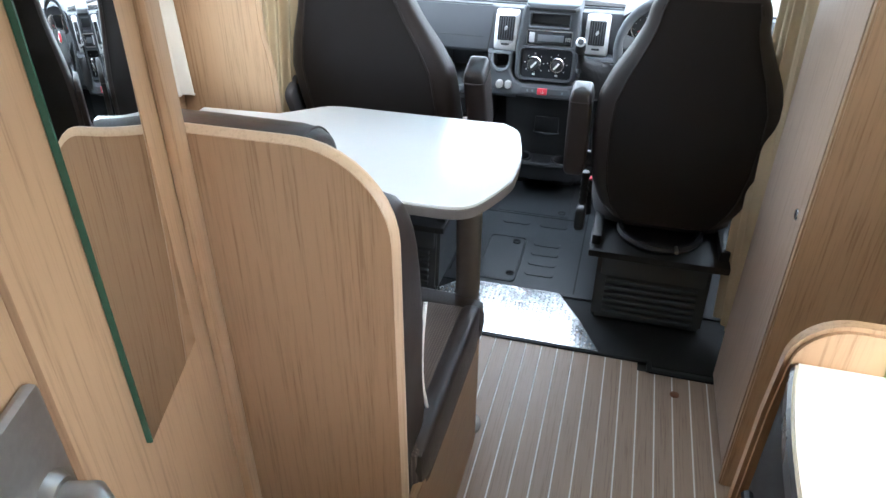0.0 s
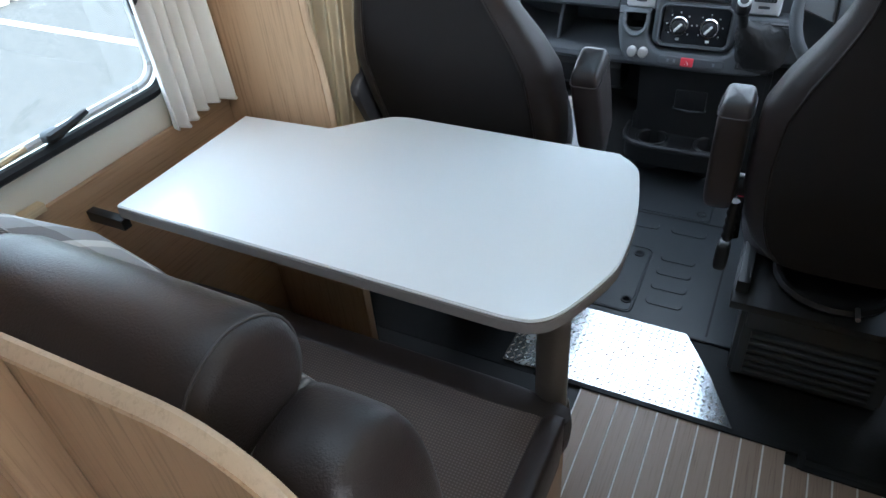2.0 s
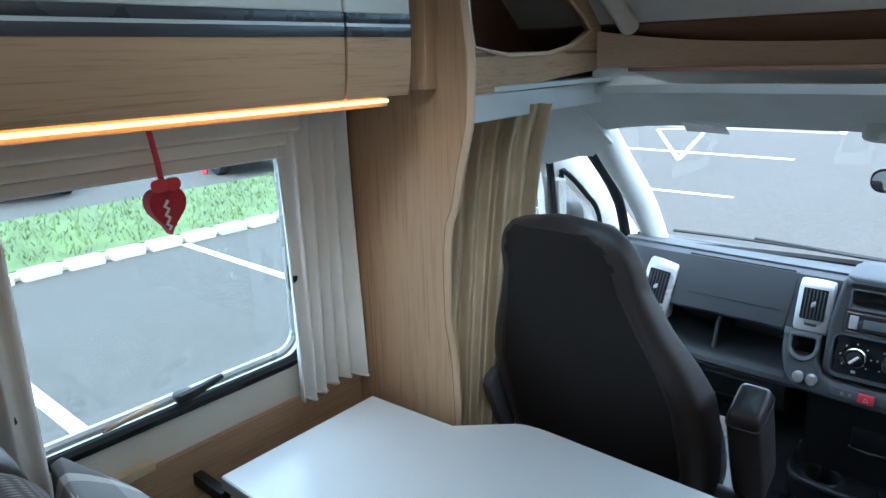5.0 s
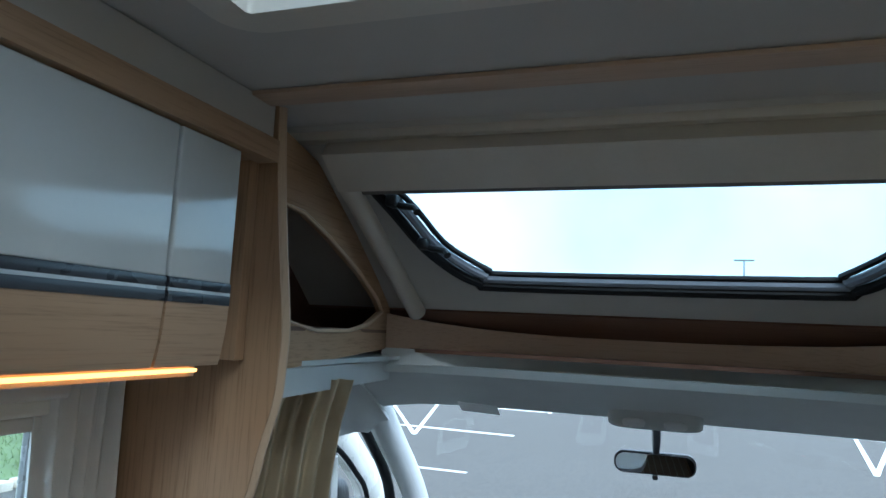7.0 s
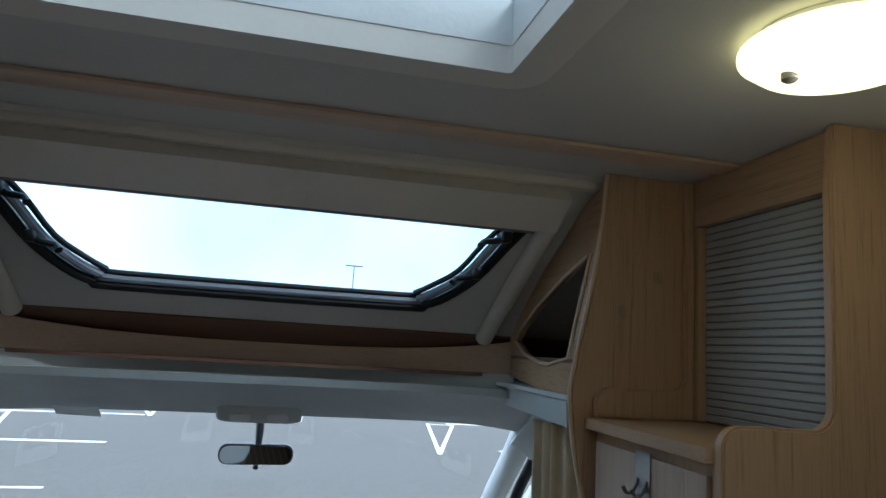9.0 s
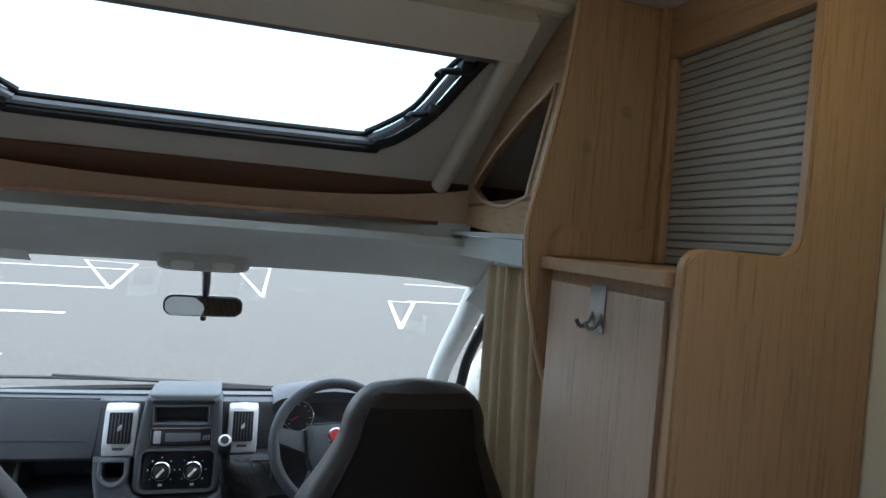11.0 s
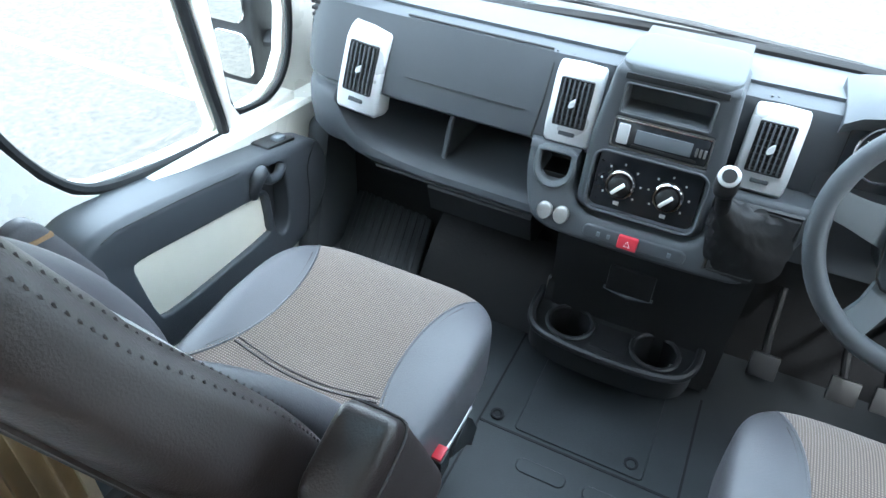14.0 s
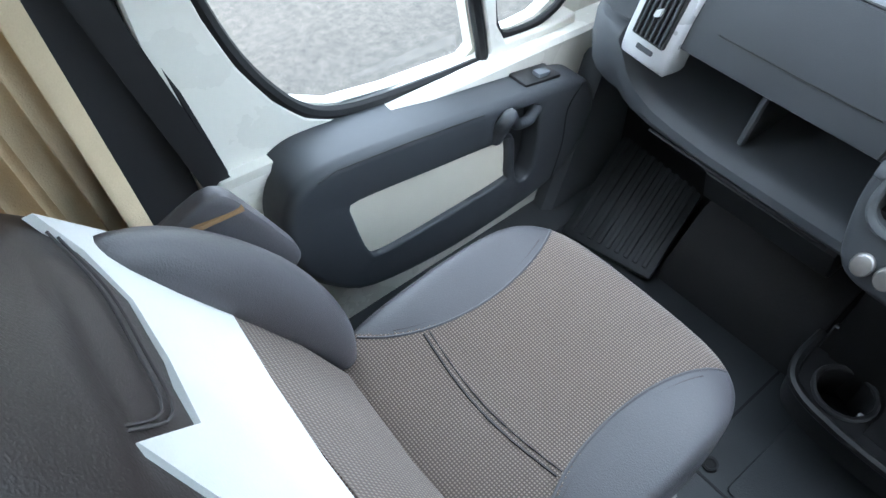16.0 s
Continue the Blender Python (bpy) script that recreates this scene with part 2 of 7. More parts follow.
SCREEN = material("dark_gloss_display", (0.02, 0.022, 0.026), 0.08, vary=0.1, bump=0.0, coat=0.5)
LCD = material("grey_lcd", (0.15, 0.165, 0.18), 0.2, vary=0.05, bump=0.0)
PIN = wood("raw_pine", (0.62, 0.48, 0.30), "y", 0.6, 0.15)
ASPHALT = material("asphalt", (0.068, 0.062, 0.053), 0.9, vary=0.45, scale=26, fine=120, bump=0.9)
ROADPAINT = material("white_road_paint", (0.58, 0.58, 0.55), 0.8, vary=0.12, scale=5, fine=80, bump=0.4)
GRASS = material("grass", (0.095, 0.135, 0.045), 0.95, vary=0.4, scale=2.5, fine=60, bump=0.6)
KERB = material("concrete_kerb", (0.42, 0.38, 0.31), 0.9, vary=0.25, scale=4, fine=60, bump=0.5)
CARW = material("white_car_paint", (0.78, 0.79, 0.80), 0.2, vary=0.03, bump=0.0, coat=0.6)
CARS = material("silver_car_paint", (0.35, 0.41, 0.45), 0.25, 0.5, vary=0.05, bump=0.0, coat=0.6)
CARGL = material("dark_car_glass", (0.03, 0.035, 0.04), 0.08, vary=0.1, bump=0.0)
FACADE = material("distant_cladding", (0.34, 0.36, 0.38), 0.8, vary=0.15, scale=0.2, fine=3, bump=0.1)
FARTREE = material("distant_trees", (0.06, 0.085, 0.04), 0.95, vary=0.4, scale=0.4, fine=4, bump=0.4)
LED = glow("warm_led_strip", (1.0, 0.45, 0.10), 1.5)
BULB = glow("warm_lamp_glass", (1.0, 0.9, 0.42), 0.8)
HOT = glow("warm_lamp_bulb", (1.0, 0.95, 0.75), 8.0)
DOME = clear("milky_dome", (0.50, 0.52, 0.52), 0.3)

# ---------------------------------------------------------------- building tools
origin = {}


def mesh_from(bm, name, mat, base=(0, 0, 0), angle=38):
    bmesh.ops.recalc_face_normals(bm, faces=bm.faces)
    if any(base):
        bmesh.ops.translate(bm, vec=-Vector(base), verts=bm.verts)
    me = bpy.data.meshes.new(name)
    bm.to_mesh(me)
    bm.free()
    for p in me.polygons:
        p.use_smooth = True
    me.set_sharp_from_angle(angle=radians(angle))
    me.materials.append(mat)
    return me


def thing(name, base, label, category, group="", kind=""):
    ob = new(name)
    ob.empty_display_size = 0.05
    ob.location = base
    origin[ob] = Vector(base)
    return tagged(ob, label, category, group, kind)


def part(name, bm, mat, parent, label="", angle=38):
    ob = new(name, mesh_from(bm, name, mat, origin[parent], angle))
    ob.parent = parent
    origin[ob] = origin[parent]
    return tagged(ob, label)


def solo(name, bm, mat, label, category, kind="", base=(0, 0, 0), angle=38, group=""):
    ob = new(name, mesh_from(bm, name, mat, base, angle))
    ob.location = base
    origin[ob] = Vector(base)
    return tagged(ob, label, category, group, kind)


def bevel(bm, w, seg=2):
    if w > 0:
        edges = [e for e in bm.edges if len(e.link_faces) == 2 and e.calc_face_angle(0) > 0.6]
        bmesh.ops.bevel(bm, geom=edges, offset=w, segments=seg, affect="EDGES", profile=0.6, clamp_overlap=True)
    return bm


def box(x0, x1, y0, y1, z0, z1, b=0.002, seg=2, bm=None):
    m = bmesh.new()
    bmesh.ops.create_cube(m, size=1)
    for v in m.verts:
        v.co = Vector(((x0 + x1) / 2 + v.co.x * (x1 - x0), (y0 + y1) / 2 + v.co.y * (y1 - y0), (z0 + z1) / 2 + v.co.z * (z1 - z0)))
    bevel(m, b, seg)
    return join(bm, m) if bm else m


def join(bm, other):
    me = bpy.data.meshes.new("tmp")
    other.to_mesh(me)
    other.free()
    bm.from_mesh(me)
    bpy.data.meshes.remove(me)
    return bm


def prism(pts, axis, a, b, bev=0.0015, holes=(), seg=1):
    """A board: the outline pts in the two other axes, from a to b along axis, with holes through it."""
    def place(u, v, w):
        return {"x": (w, u, v), "y": (u, w, v), "z": (u, v, w)}[axis]
    m = bmesh.new()
    loops = []
    for loop in (pts, *holes):
        vs = [m.verts.new(place(u, v, a)) for u, v in loop]
        loops.append([m.edges.new((vs[i], vs[(i + 1) % len(vs)])) for i in range(len(vs))])
    if holes:
        bmesh.ops.triangle_fill(m, use_beauty=True, edges=[e for l in loops for e in l])
    else:
        m.faces.new(list(m.verts))
    m.faces.ensure_lookup_table()
    g = bmesh.ops.extrude_face_region(m, geom=list(m.faces))
    d = Vector(place(0, 0, b - a))
    bmesh.ops.translate(m, vec=d, verts=[v for v in g["geom"] if isinstance(v, bmesh.types.BMVert)])
    bmesh.ops.recalc_face_normals(m, faces=m.faces)
    if bev and not holes:
        edges = [e for e in m.edges if len(e.link_faces) == 2 and e.calc_face_angle(0) > 1.2]
        bmesh.ops.bevel(m, geom=edges, offset=bev, segments=seg, affect="EDGES", clamp_overlap=True)
    return m


def inset(loop, d):
    """A closed outline moved inwards by d (outwards where d is negative)."""
    p = [Vector(q) for q in loop]
    n = len(p)
    turn = math.copysign(1, sum(p[i - 1].x * p[i].y - p[i].x * p[i - 1].y for i in range(n)))
    out = []
    for i in range(n):
        t = (p[(i + 1) % n] - p[i - 1]).normalized()
        out.append(tuple(p[i] + Vector((-t.y, t.x)) * d * turn))
    return out


def shell(outline, holes, axis, back, front, r=0.012, hr=0.004):
    """A moulded cover: its outline from back to front with a rounded front edge, and openings with softened rims."""
    def place(u, v, w):
        return {"x": (w, u, v), "y": (u, w, v), "z": (u, v, w)}[axis]
    m = bmesh.new()
    s = math.copysign(1, front - back)
    def skin(rings):
        vs = [[m.verts.new(place(u, v, w)) for u, v in loop] for loop, w in rings]
        n = len(vs[0])
        for a, b2 in zip(vs, vs[1:]):
            for k in range(n):
                m.faces.new((a[k], a[(k + 1) % n], b2[(k + 1) % n], b2[k]))
        return vs[-1]
    steps = [radians(a) for a in (0, 25, 50, 72, 90)]
    ends = [skin([(outline, back)] + [(inset(outline, r * (1 - math.cos(a))), front - s * r * (1 - math.sin(a))) for a in steps])]
    for h in holes:
        ends.append(skin([(h, back), (h, front - s * hr), (inset(h, -hr * 0.3), front - s * hr * 0.3), (inset(h, -hr), front)]))
    edges = []
    for vs in ends:
        for k in range(len(vs)):
            edges.append(m.edges.get((vs[k], vs[(k + 1) % len(vs)])))
    bmesh.ops.triangle_fill(m, use_beauty=True, edges=edges)
    return m


def arc(cx, cy, r, a0, a1, n=8):
    return [(cx + r * math.cos(radians(a0 + (a1 - a0) * i / n)), cy + r * math.sin(radians(a0 + (a1 - a0) * i / n))) for i in range(n + 1)]


def rrect(x0, x1, y0, y1, r, n=5):
    return arc(x1 - r, y1 - r, r, 0, 90, n) + arc(x0 + r, y1 - r, r, 90, 180, n) + arc(x0 + r, y0 + r, r, 180, 270, n) + arc(x1 - r, y0 + r, r, 270, 360, n)


def smooth_line(pts, n=6):
    """Catmull-Rom through pts, of any dimension."""
    p = [Vector(q) for q in pts]
    p = [p[0] * 2 - p[1]] + p + [p[-1] * 2 - p[-2]]
    out = []
    for i in range(1, len(p) - 2):
        for k in range(n):
            t = k / n
            out.append(0.5 * (2 * p[i] + (p[i + 1] - p[i - 1]) * t + (2 * p[i - 1] - 5 * p[i] + 4 * p[i + 1] - p[i + 2]) * t * t + (3 * p[i] - p[i - 1] - 3 * p[i + 1] + p[i + 2]) * t ** 3))
    return out + [p[-2]]


def tube(pts, r, sides=8, closed=False, flat=1.0, bm=None):
    """A bent round bar through pts; flat squeezes it across."""
    m = bmesh.new()
    p = [Vector(q) for q in pts]
    n = len(p)
    rings = []
    up = None
    for i in range(n):
        if closed:
            d = p[(i + 1) % n] - p[i - 1]
        else:
            d = p[min(i + 1, n - 1)] - p[max(i - 1, 0)]
        d.normalize()
        if up is None:
            up = d.orthogonal().normalized()
        up = (up - d * up.dot(d)).normalized()
        side = d.cross(up)
        rad = r[i] if isinstance(r, (list, tuple)) else r
        rings.append([m.verts.new(p[i] + up * math.cos(2 * math.pi * k / sides) * rad + side * math.sin(2 * math.pi * k / sides) * rad * flat) for k in range(sides)])
    for i in range(n if closed else n - 1):
        a, b2 = rings[i], rings[(i + 1) % n]
        for k in range(sides):
            m.faces.new((a[k], a[(k + 1) % sides], b2[(k + 1) % sides], b2[k]))
    if not closed:
        m.faces.new(rings[0][::-1])
        m.faces.new(rings[-1])
    return join(bm, m) if bm else m


def lathe(prof, at, axis=(0, 0, 1), n=24):
    """A turned body: prof is (radius, height) from bottom to top, set at a place with its axis."""
    m = bmesh.new()
    rot = Vector((0, 0, 1)).rotation_difference(Vector(axis)).to_matrix()
    rings = []
    for r, h in prof:
        rings.append([m.verts.new(Vector(at) + rot @ Vector((max(r, 1e-4) * math.cos(2 * math.pi * k / n), max(r, 1e-4) * math.sin(2 * math.pi * k / n), h))) for k in range(n)])
    for a, b2 in zip(rings, rings[1:]):
        for k in range(n):
            m.faces.new((a[k], a[(k + 1) % n], b2[(k + 1) % n], b2[k]))
    m.faces.new(rings[0][::-1])
    m.faces.new(rings[-1])
    return m


def pad(cx, cy, cz, sx, sy, sz, power=0.45, n=18, shape=None):
    """A stuffed cushion: a rounded box of full sizes sx, sy, sz; shape may bend its points."""
    m = bmesh.new()
    bmesh.ops.create_uvsphere(m, u_segments=n * 2, v_segments=n, radius=1)
    for v in m.verts:
        c = [math.copysign(abs(k) ** power, k) for k in v.co]
        q = Vector((c[0] * sx / 2, c[1] * sy / 2, c[2] * sz / 2))
        if shape:
            q = shape(q)
        v.co = q + Vector((cx, cy, cz))
    return m


def loft(rings, caps=True):
    """A skin through rings of equal count."""
    m = bmesh.new()
    vs = [[m.verts.new(p) for p in ring] for ring in rings]
    n = len(vs[0])
    for a, b2 in zip(vs, vs[1:]):
        for k in range(n):
            m.faces.new((a[k], a[(k + 1) % n], b2[(k + 1) % n], b2[k]))
    if caps:
        m.faces.new(vs[0][::-1])
        m.faces.new(vs[-1])
    return m


def sheet(rows, thick):
    """An open skin through rows of points, given a thickness."""
    m = bmesh.new()
    vs = [[m.verts.new(p) for p in row] for row in rows]
    for a, b2 in zip(vs, vs[1:]):
        for k in range(len(a) - 1):
            m.faces.new((a[k], a[k + 1], b2[k + 1], b2[k]))
    bmesh.ops.recalc_face_normals(m, faces=m.faces)
    bmesh.ops.solidify(m, geom=list(m.faces), thickness=thick)
    return m


def move(bm, mat4):
    bmesh.ops.transform(bm, matrix=mat4, verts=bm.verts)
    return bm
XC = -0.42          # the vehicle's middle line
WL, WR = -1.40, 0.60  # inner faces of the side walls
ZC = 1.95           # ceiling

# ---------------------------------------------------------------- large structure
solo("floor", box(WL - 0.05, WR + 0.05, -1.6, 2.31, -0.08, -0.006, 0), BLACK, "dark plywood underfloor beneath the teak-look planks", "floor", "structure")
solo("cab_floor", box(-1.5, 0.66, 2.30, 4.1, -0.06, -0.004, 0), RUBBER_D, "black rubber covered cab floor", "floor", "structure")

WIN = (1.43, 2.055, 0.885, 1.40)   # dinette window opening y0 y1 z0 z1
wall_out = [(-1.6, -0.1), (2.45, -0.1), (2.45, ZC + 0.05), (-1.6, ZC + 0.05)]
solo("wall_west", prism(wall_out, "x", WL - 0.04, WL, 0, [rrect(*WIN, 0.06)]), CREAM, "cream foil side wall with a rounded window opening", "wall", "structure")
# The rounded opening is out of view, added to let sky light in.
solo("wall_east", prism(wall_out, "x", WR, WR + 0.04, 0, [rrect(0.2, 0.9, 1.05, 1.55, 0.05)]), CREAM, "cream foil side wall behind kitchen and wardrobe", "wall", "structure")
solo("wall_south", box(WL, WR, -1.64, -1.6, -0.1, ZC + 0.05, 0), CREAM, "plain cream rear wall closing the living area", "wall", "structure")
HATCH = (-0.90, -0.085, 1.22, 1.84)
solo("ceiling", prism([(WL, -1.6), (WR, -1.6), (WR, 2.42), (WL, 2.42)], "z", ZC, ZC + 0.05, 0, [rrect(HATCH[0], HATCH[1], HATCH[2], HATCH[3], 0.012)]), CEIL, "pale foil ceiling with a square roof hatch", "ceiling", "structure")

# cab shell: side skins with door windows, roof liner, bulkhead
DW = [(2.722, 1.22), (2.725, 1.08), (2.731, 0.946), (2.744, 0.86), (2.771, 0.764), (2.814, 0.676), (2.864, 0.613), (2.934, 0.574), (3.06, 0.548), (3.262, 0.524), (3.286, 0.54), (3.262, 0.69), (3.238, 0.85), (3.208, 1.05), (3.17, 1.20), (3.05, 1.26), (2.80, 1.27)]
QW = [(3.325, 0.60), (3.345, 0.56), (3.40, 0.545), (3.47, 0.545), (3.53, 0.57), (3.575, 0.63), (3.60, 0.74), (3.592, 0.87), (3.55, 0.945), (3.48, 1.00), (3.40, 1.06), (3.31, 1.115), (3.285, 1.10), (3.30, 0.86)]
side = [(2.40, -0.1), (4.15, -0.1), (4.15, 0.62), (3.95, 0.80), (3.26, 1.34), (3.15, 1.46), (2.40, 1.60)]
for sx, nm, x in ((-1, "wall_cab_passenger", -1.50), (1, "wall_cab_driver", 0.66)):
    solo(nm, prism(side, "x", x - 0.03 if sx < 0 else x, x if sx < 0 else x + 0.03, 0, [DW, QW]), PAINT, "cream painted cab side with door and quarter light openings", "wall", "structure")
solo("bulkhead", box(-1.5, 0.66, 4.0, 4.04, -0.1, 0.74, 0), BLACK, "black scuttle behind the dashboard", "wall", "structure")


def headliner():
    prof = [(2.80, 1.452, 0.0), (2.95, 1.448, 0.0), (3.05, 1.415, 0.01), (3.12, 1.375, 0.02), (3.20, 1.343, 0.03), (3.235, 1.330, 0.03)]
    rows = []
    for y, z, dip in prof:
        row = []
        for i in range(25):
            u = -1 + 2 * i / 24
            edge = max(0.0, abs(u) - 0.82) / 0.18
            row.append((XC + u * 0.86, y - 0.02 * abs(u) ** 3, z - 0.018 * abs(u) ** 5 - edge * 0.008))
        rows.append(row)
    return sheet(rows, 0.02)


solo("ceiling_cab", headliner(), CABLINER, "pale grey moulded cab headliner above the windscreen", "ceiling", "structure")
for sx in (-1, 1):
    rows = []
    for y, z, w in ((2.42, 1.46, 0.80), (2.8, 1.45, 0.82), (3.05, 1.36, 0.84), (3.24, 1.25, 0.84)):
        rows.append([(XC + sx * (w + k * 0.065), y, z - 0.05 * k * k * 0.8) for k in (0, 0.4, 0.8, 1.2, 1.6, 2.0, 2.6, 3.2, 4.0)])
    solo("trim", sheet([[Vector((p[0], p[1], max(p[2], 1.20))) for p in r] for r in rows], 0.012), CABLINER, "pale grey roof side lining over the cab door", "trim", "structure")
    pil = smooth_line([(XC + sx * 0.885, 3.19, 1.325), (XC + sx * 0.905, 3.42, 1.15), (XC + sx * 0.92, 3.68, 0.95), (XC + sx * 0.93, 3.86, 0.76)], 5)
    solo("trim", tube(pil, 0.052, 12, flat=0.85), CABLINER, "pale windscreen pillar lining", "pillar", "structure")


# windscreen
def screen_pt(u, v):
    """u across from -1 to 1, v from foot 0 to head 1."""
    y = 3.93 + (3.225 - 3.93) * v - 0.10 * (u * u) * (1 - v) - 0.03 * u * u
    z = 0.755 + (1.330 - 0.755) * v - 0.02 * v * abs(u) ** 6
    return Vector((XC + u * (0.86 - 0.01 * v), y, z))


ws = thing("windscreen", (XC, 3.93, 0.755), "raked clear windscreen with black ceramic edge", "windscreen", kind="structure")
part("pane", sheet([[screen_pt(-1 + i / 8, j / 6) for i in range(17)] for j in range(7)], 0.004), GLASS, ws).visible_shadow = False
part("seal", tube([screen_pt(-1 + i / 12, 0.0) + Vector((0, -0.012, 0.012)) for i in range(25)], 0.016, 6), RUBBER_D, ws, "black rubber seal along the foot")
part("seal", tube([screen_pt(-1 + i / 12, 1.0) + Vector((0, 0.0, -0.003)) for i in range(25)], 0.010, 6), RUBBER_D, ws, "black rubber seal along the head")


# ---------------------------------------------------------------- teak floor
PITCH = 0.052
XS0 = -0.427
count = 0
for i in range(21):
    x0 = XS0 + (i - 1) * PITCH + 0.002
    x1 = x0 + PITCH - 0.004
    if x0 > WR:
        break
    y1 = 2.305 if x1 < 0.075 else 2.262
    y0 = -1.6
    parent = bpy.data.objects["floor"]
    part("plank", box(x0, min(x1, WR), y0, y1, -0.006, 0.0, 0.0006, 1), PLANK, parent)
    part("inlay_strip", box(x0 - 0.004, x0, y0, y1, -0.006, -0.0005, 0), INLAY, parent)
part("knot_plug", lathe([(0.014, -0.002), (0.014, 0.0006), (0.012, 0.001)], (0.152, 2.18, 0)), wood("brown_plug", (0.22, 0.09, 0.04), "x"), bpy.data.objects["floor"], "round brown floor plug")
solo("threshold_trim", join(box(-0.62, 0.075, 2.300, 2.316, -0.004, 0.006, 0.002), join(box(0.067, 0.083, 2.26, 2.314, -0.004, 0.006, 0.002), box(0.075, 0.27, 2.258, 2.274, -0.004, 0.006, 0.002))), RUBBER_D, "black rubber edge strip between planks and cab", "trim", "structure")

# chequer plate
plate = thing("chequer_plate", (-0.3, 2.45, 0), "bright aluminium chequer plate step in the gangway", "step plate")
part("sheet", prism([(-0.72, 2.316), (-0.088, 2.316), (-0.165, 2.47), (-0.255, 2.612), (-0.62, 2.612), (-0.72, 2.5)], "z", 0.0, 0.005, 0.001), PLATE, plate)
bars = bmesh.new()
STEP = 0.0165
for row in range(17):
    for col in range(38):
        x, y = -0.712 + col * STEP, 2.328 + row * STEP
        if x > -0.100 - (y - 2.316) * 0.56 or y > 2.604 or x < -0.712 + max(0.0, y - 2.5) * 0.9:
            continue
        ang = radians(45 if (row + col) % 2 else -45)
        q = [(0.0085, 0, 0.0052), (0, 0.0021, 0.0052), (-0.0085, 0, 0.0052), (0, -0.0021, 0.0052), (0, 0, 0.0088)]
        vs = [bars.verts.new((x + a * math.cos(ang) - b2 * math.sin(ang), y + a * math.sin(ang) + b2 * math.cos(ang), c)) for a, b2, c in q]
        for k in range(4):
            bars.faces.new((vs[k], vs[(k + 1) % 4], vs[4]))
tagged(part("tread", bars, PLATE, plate), kind="stuff")

# rubber mat of the cab
mat = thing("rubber_mat", (-0.42, 2.9, 0), "dark grey moulded rubber mat in the cab footwell", "mat")
part("mat_sheet", prism(rrect(-1.28, 0.5, 2.60, 3.72, 0.05), "z", -0.003, 0.004, 0.002), RUBBER, mat)
part("hatch_panel", join(prism(rrect(-0.58, -0.435, 2.64, 2.965, 0.02), "z", 0.004, 0.008, 0.002), tube([(x, y, 0.005) for x, y in rrect(-0.583, -0.432, 2.637, 2.968, 0.02)], 0.004, 6, True)), RUBBER, mat, "raised mat hatch with black rim")
for x, y in ((-0.455, 2.69), (-0.47, 2.93), (-0.319, 3.225), (-0.652, 3.21)):
    part("clip", lathe([(0.017, 0.006), (0.017, 0.011), (0.012, 0.011), (0.009, 0.008)], (x, y, 0), n=16), RUBBER_D, mat)
for i in range(4):
    part("rib", prism(rrect(-0.40 + 0.0, -0.29, 2.70 + i * 0.075, 2.735 + i * 0.075, 0.016), "z", 0.003, 0.007, 0.0015), RUBBER, mat)
for x0, x1, y0, y1 in ((-0.69, -0.20, 3.176, 3.182), (-0.205, -0.199, 2.62, 3.5), (-0.69, -0.684, 2.66, 3.6)):
    part("seam", box(x0, x1, y0, y1, 0.0038, 0.0055, 0), RUBBER_D, mat)
solo("footwell_mat", prism(rrect(-0.60, -0.285, 3.19, 3.49, 0.012), "z", 0.004, 0.009, 0.002), RUBBER, "raised smooth square of the black rubber floor mat", "mat")
for x in (-0.56, -0.40):
    part("rib", prism(rrect(x, x + 0.12, 3.085, 3.125, 0.018), "z", 0.003, 0.008, 0.002), RUBBER, mat)

# ---------------------------------------------------------------- dinette
table = thing("dinette_table", (-0.40, 1.80, 0), "white laminate dinette table with grey edge and one leg", "table")
TOP = [(-1.29, 1.750)] + [(-0.50, 1.745)] + [tuple(p) for p in smooth_line([(-0.47, 1.745), (-0.424, 1.755), (-0.389, 1.795), (-0.350, 1.90), (-0.345, 1.97), (-0.351, 2.065), (-0.37, 2.16), (-0.389, 2.22), (-0.431, 2.258)], 5)] + [(-0.88, 2.262)] + [tuple(p) for p in smooth_line([(-0.91, 2.261), (-0.952, 2.250), (-1.0, 2.21), (-1.059, 2.158)], 4)] + [(-1.29, 2.145)]
part("tabletop", prism(TOP, "z", 0.7735, 0.78, 0.002, seg=2), LAMINATE, table)
part("edge_band", prism([(XC + (x - XC) * 1.002, 1.98 + (y - 1.98) * 1.004) for x, y in TOP], "z", 0.750, 0.7735, 0.002), T_EDGE, table, "dark grey edge band")
part("leg", lathe([(0.030, 0.0), (0.030, 0.30), (0.026, 0.302), (0.026, 0.40)], (-0.438, 1.890, 0.0)), LEGM, table)
part("collar", lathe([(0.033, 0.30), (0.036, 0.305), (0.036, 0.43), (0.033, 0.44), (0.030, 0.44), (0.030, 0.75)], (-0.438, 1.890, 0.0)), LEGM, table)
part("foot_plate", lathe([(0.05, 0.001), (0.05, 0.006), (0.034, 0.012)], (-0.438, 1.890, 0.0)), LEGM, table)
part("wall_bracket", box(-1.395, -1.285, 1.742, 1.762, 0.722, 0.747, 0.003), BLACK, table, "black folding wall bracket")
part("support_bar", tube([(-1.2, 2.02, 0.74), (-0.9, 2.04, 0.70), (-0.9, 2.04, 0.5)], 0.012), STEEL, table)

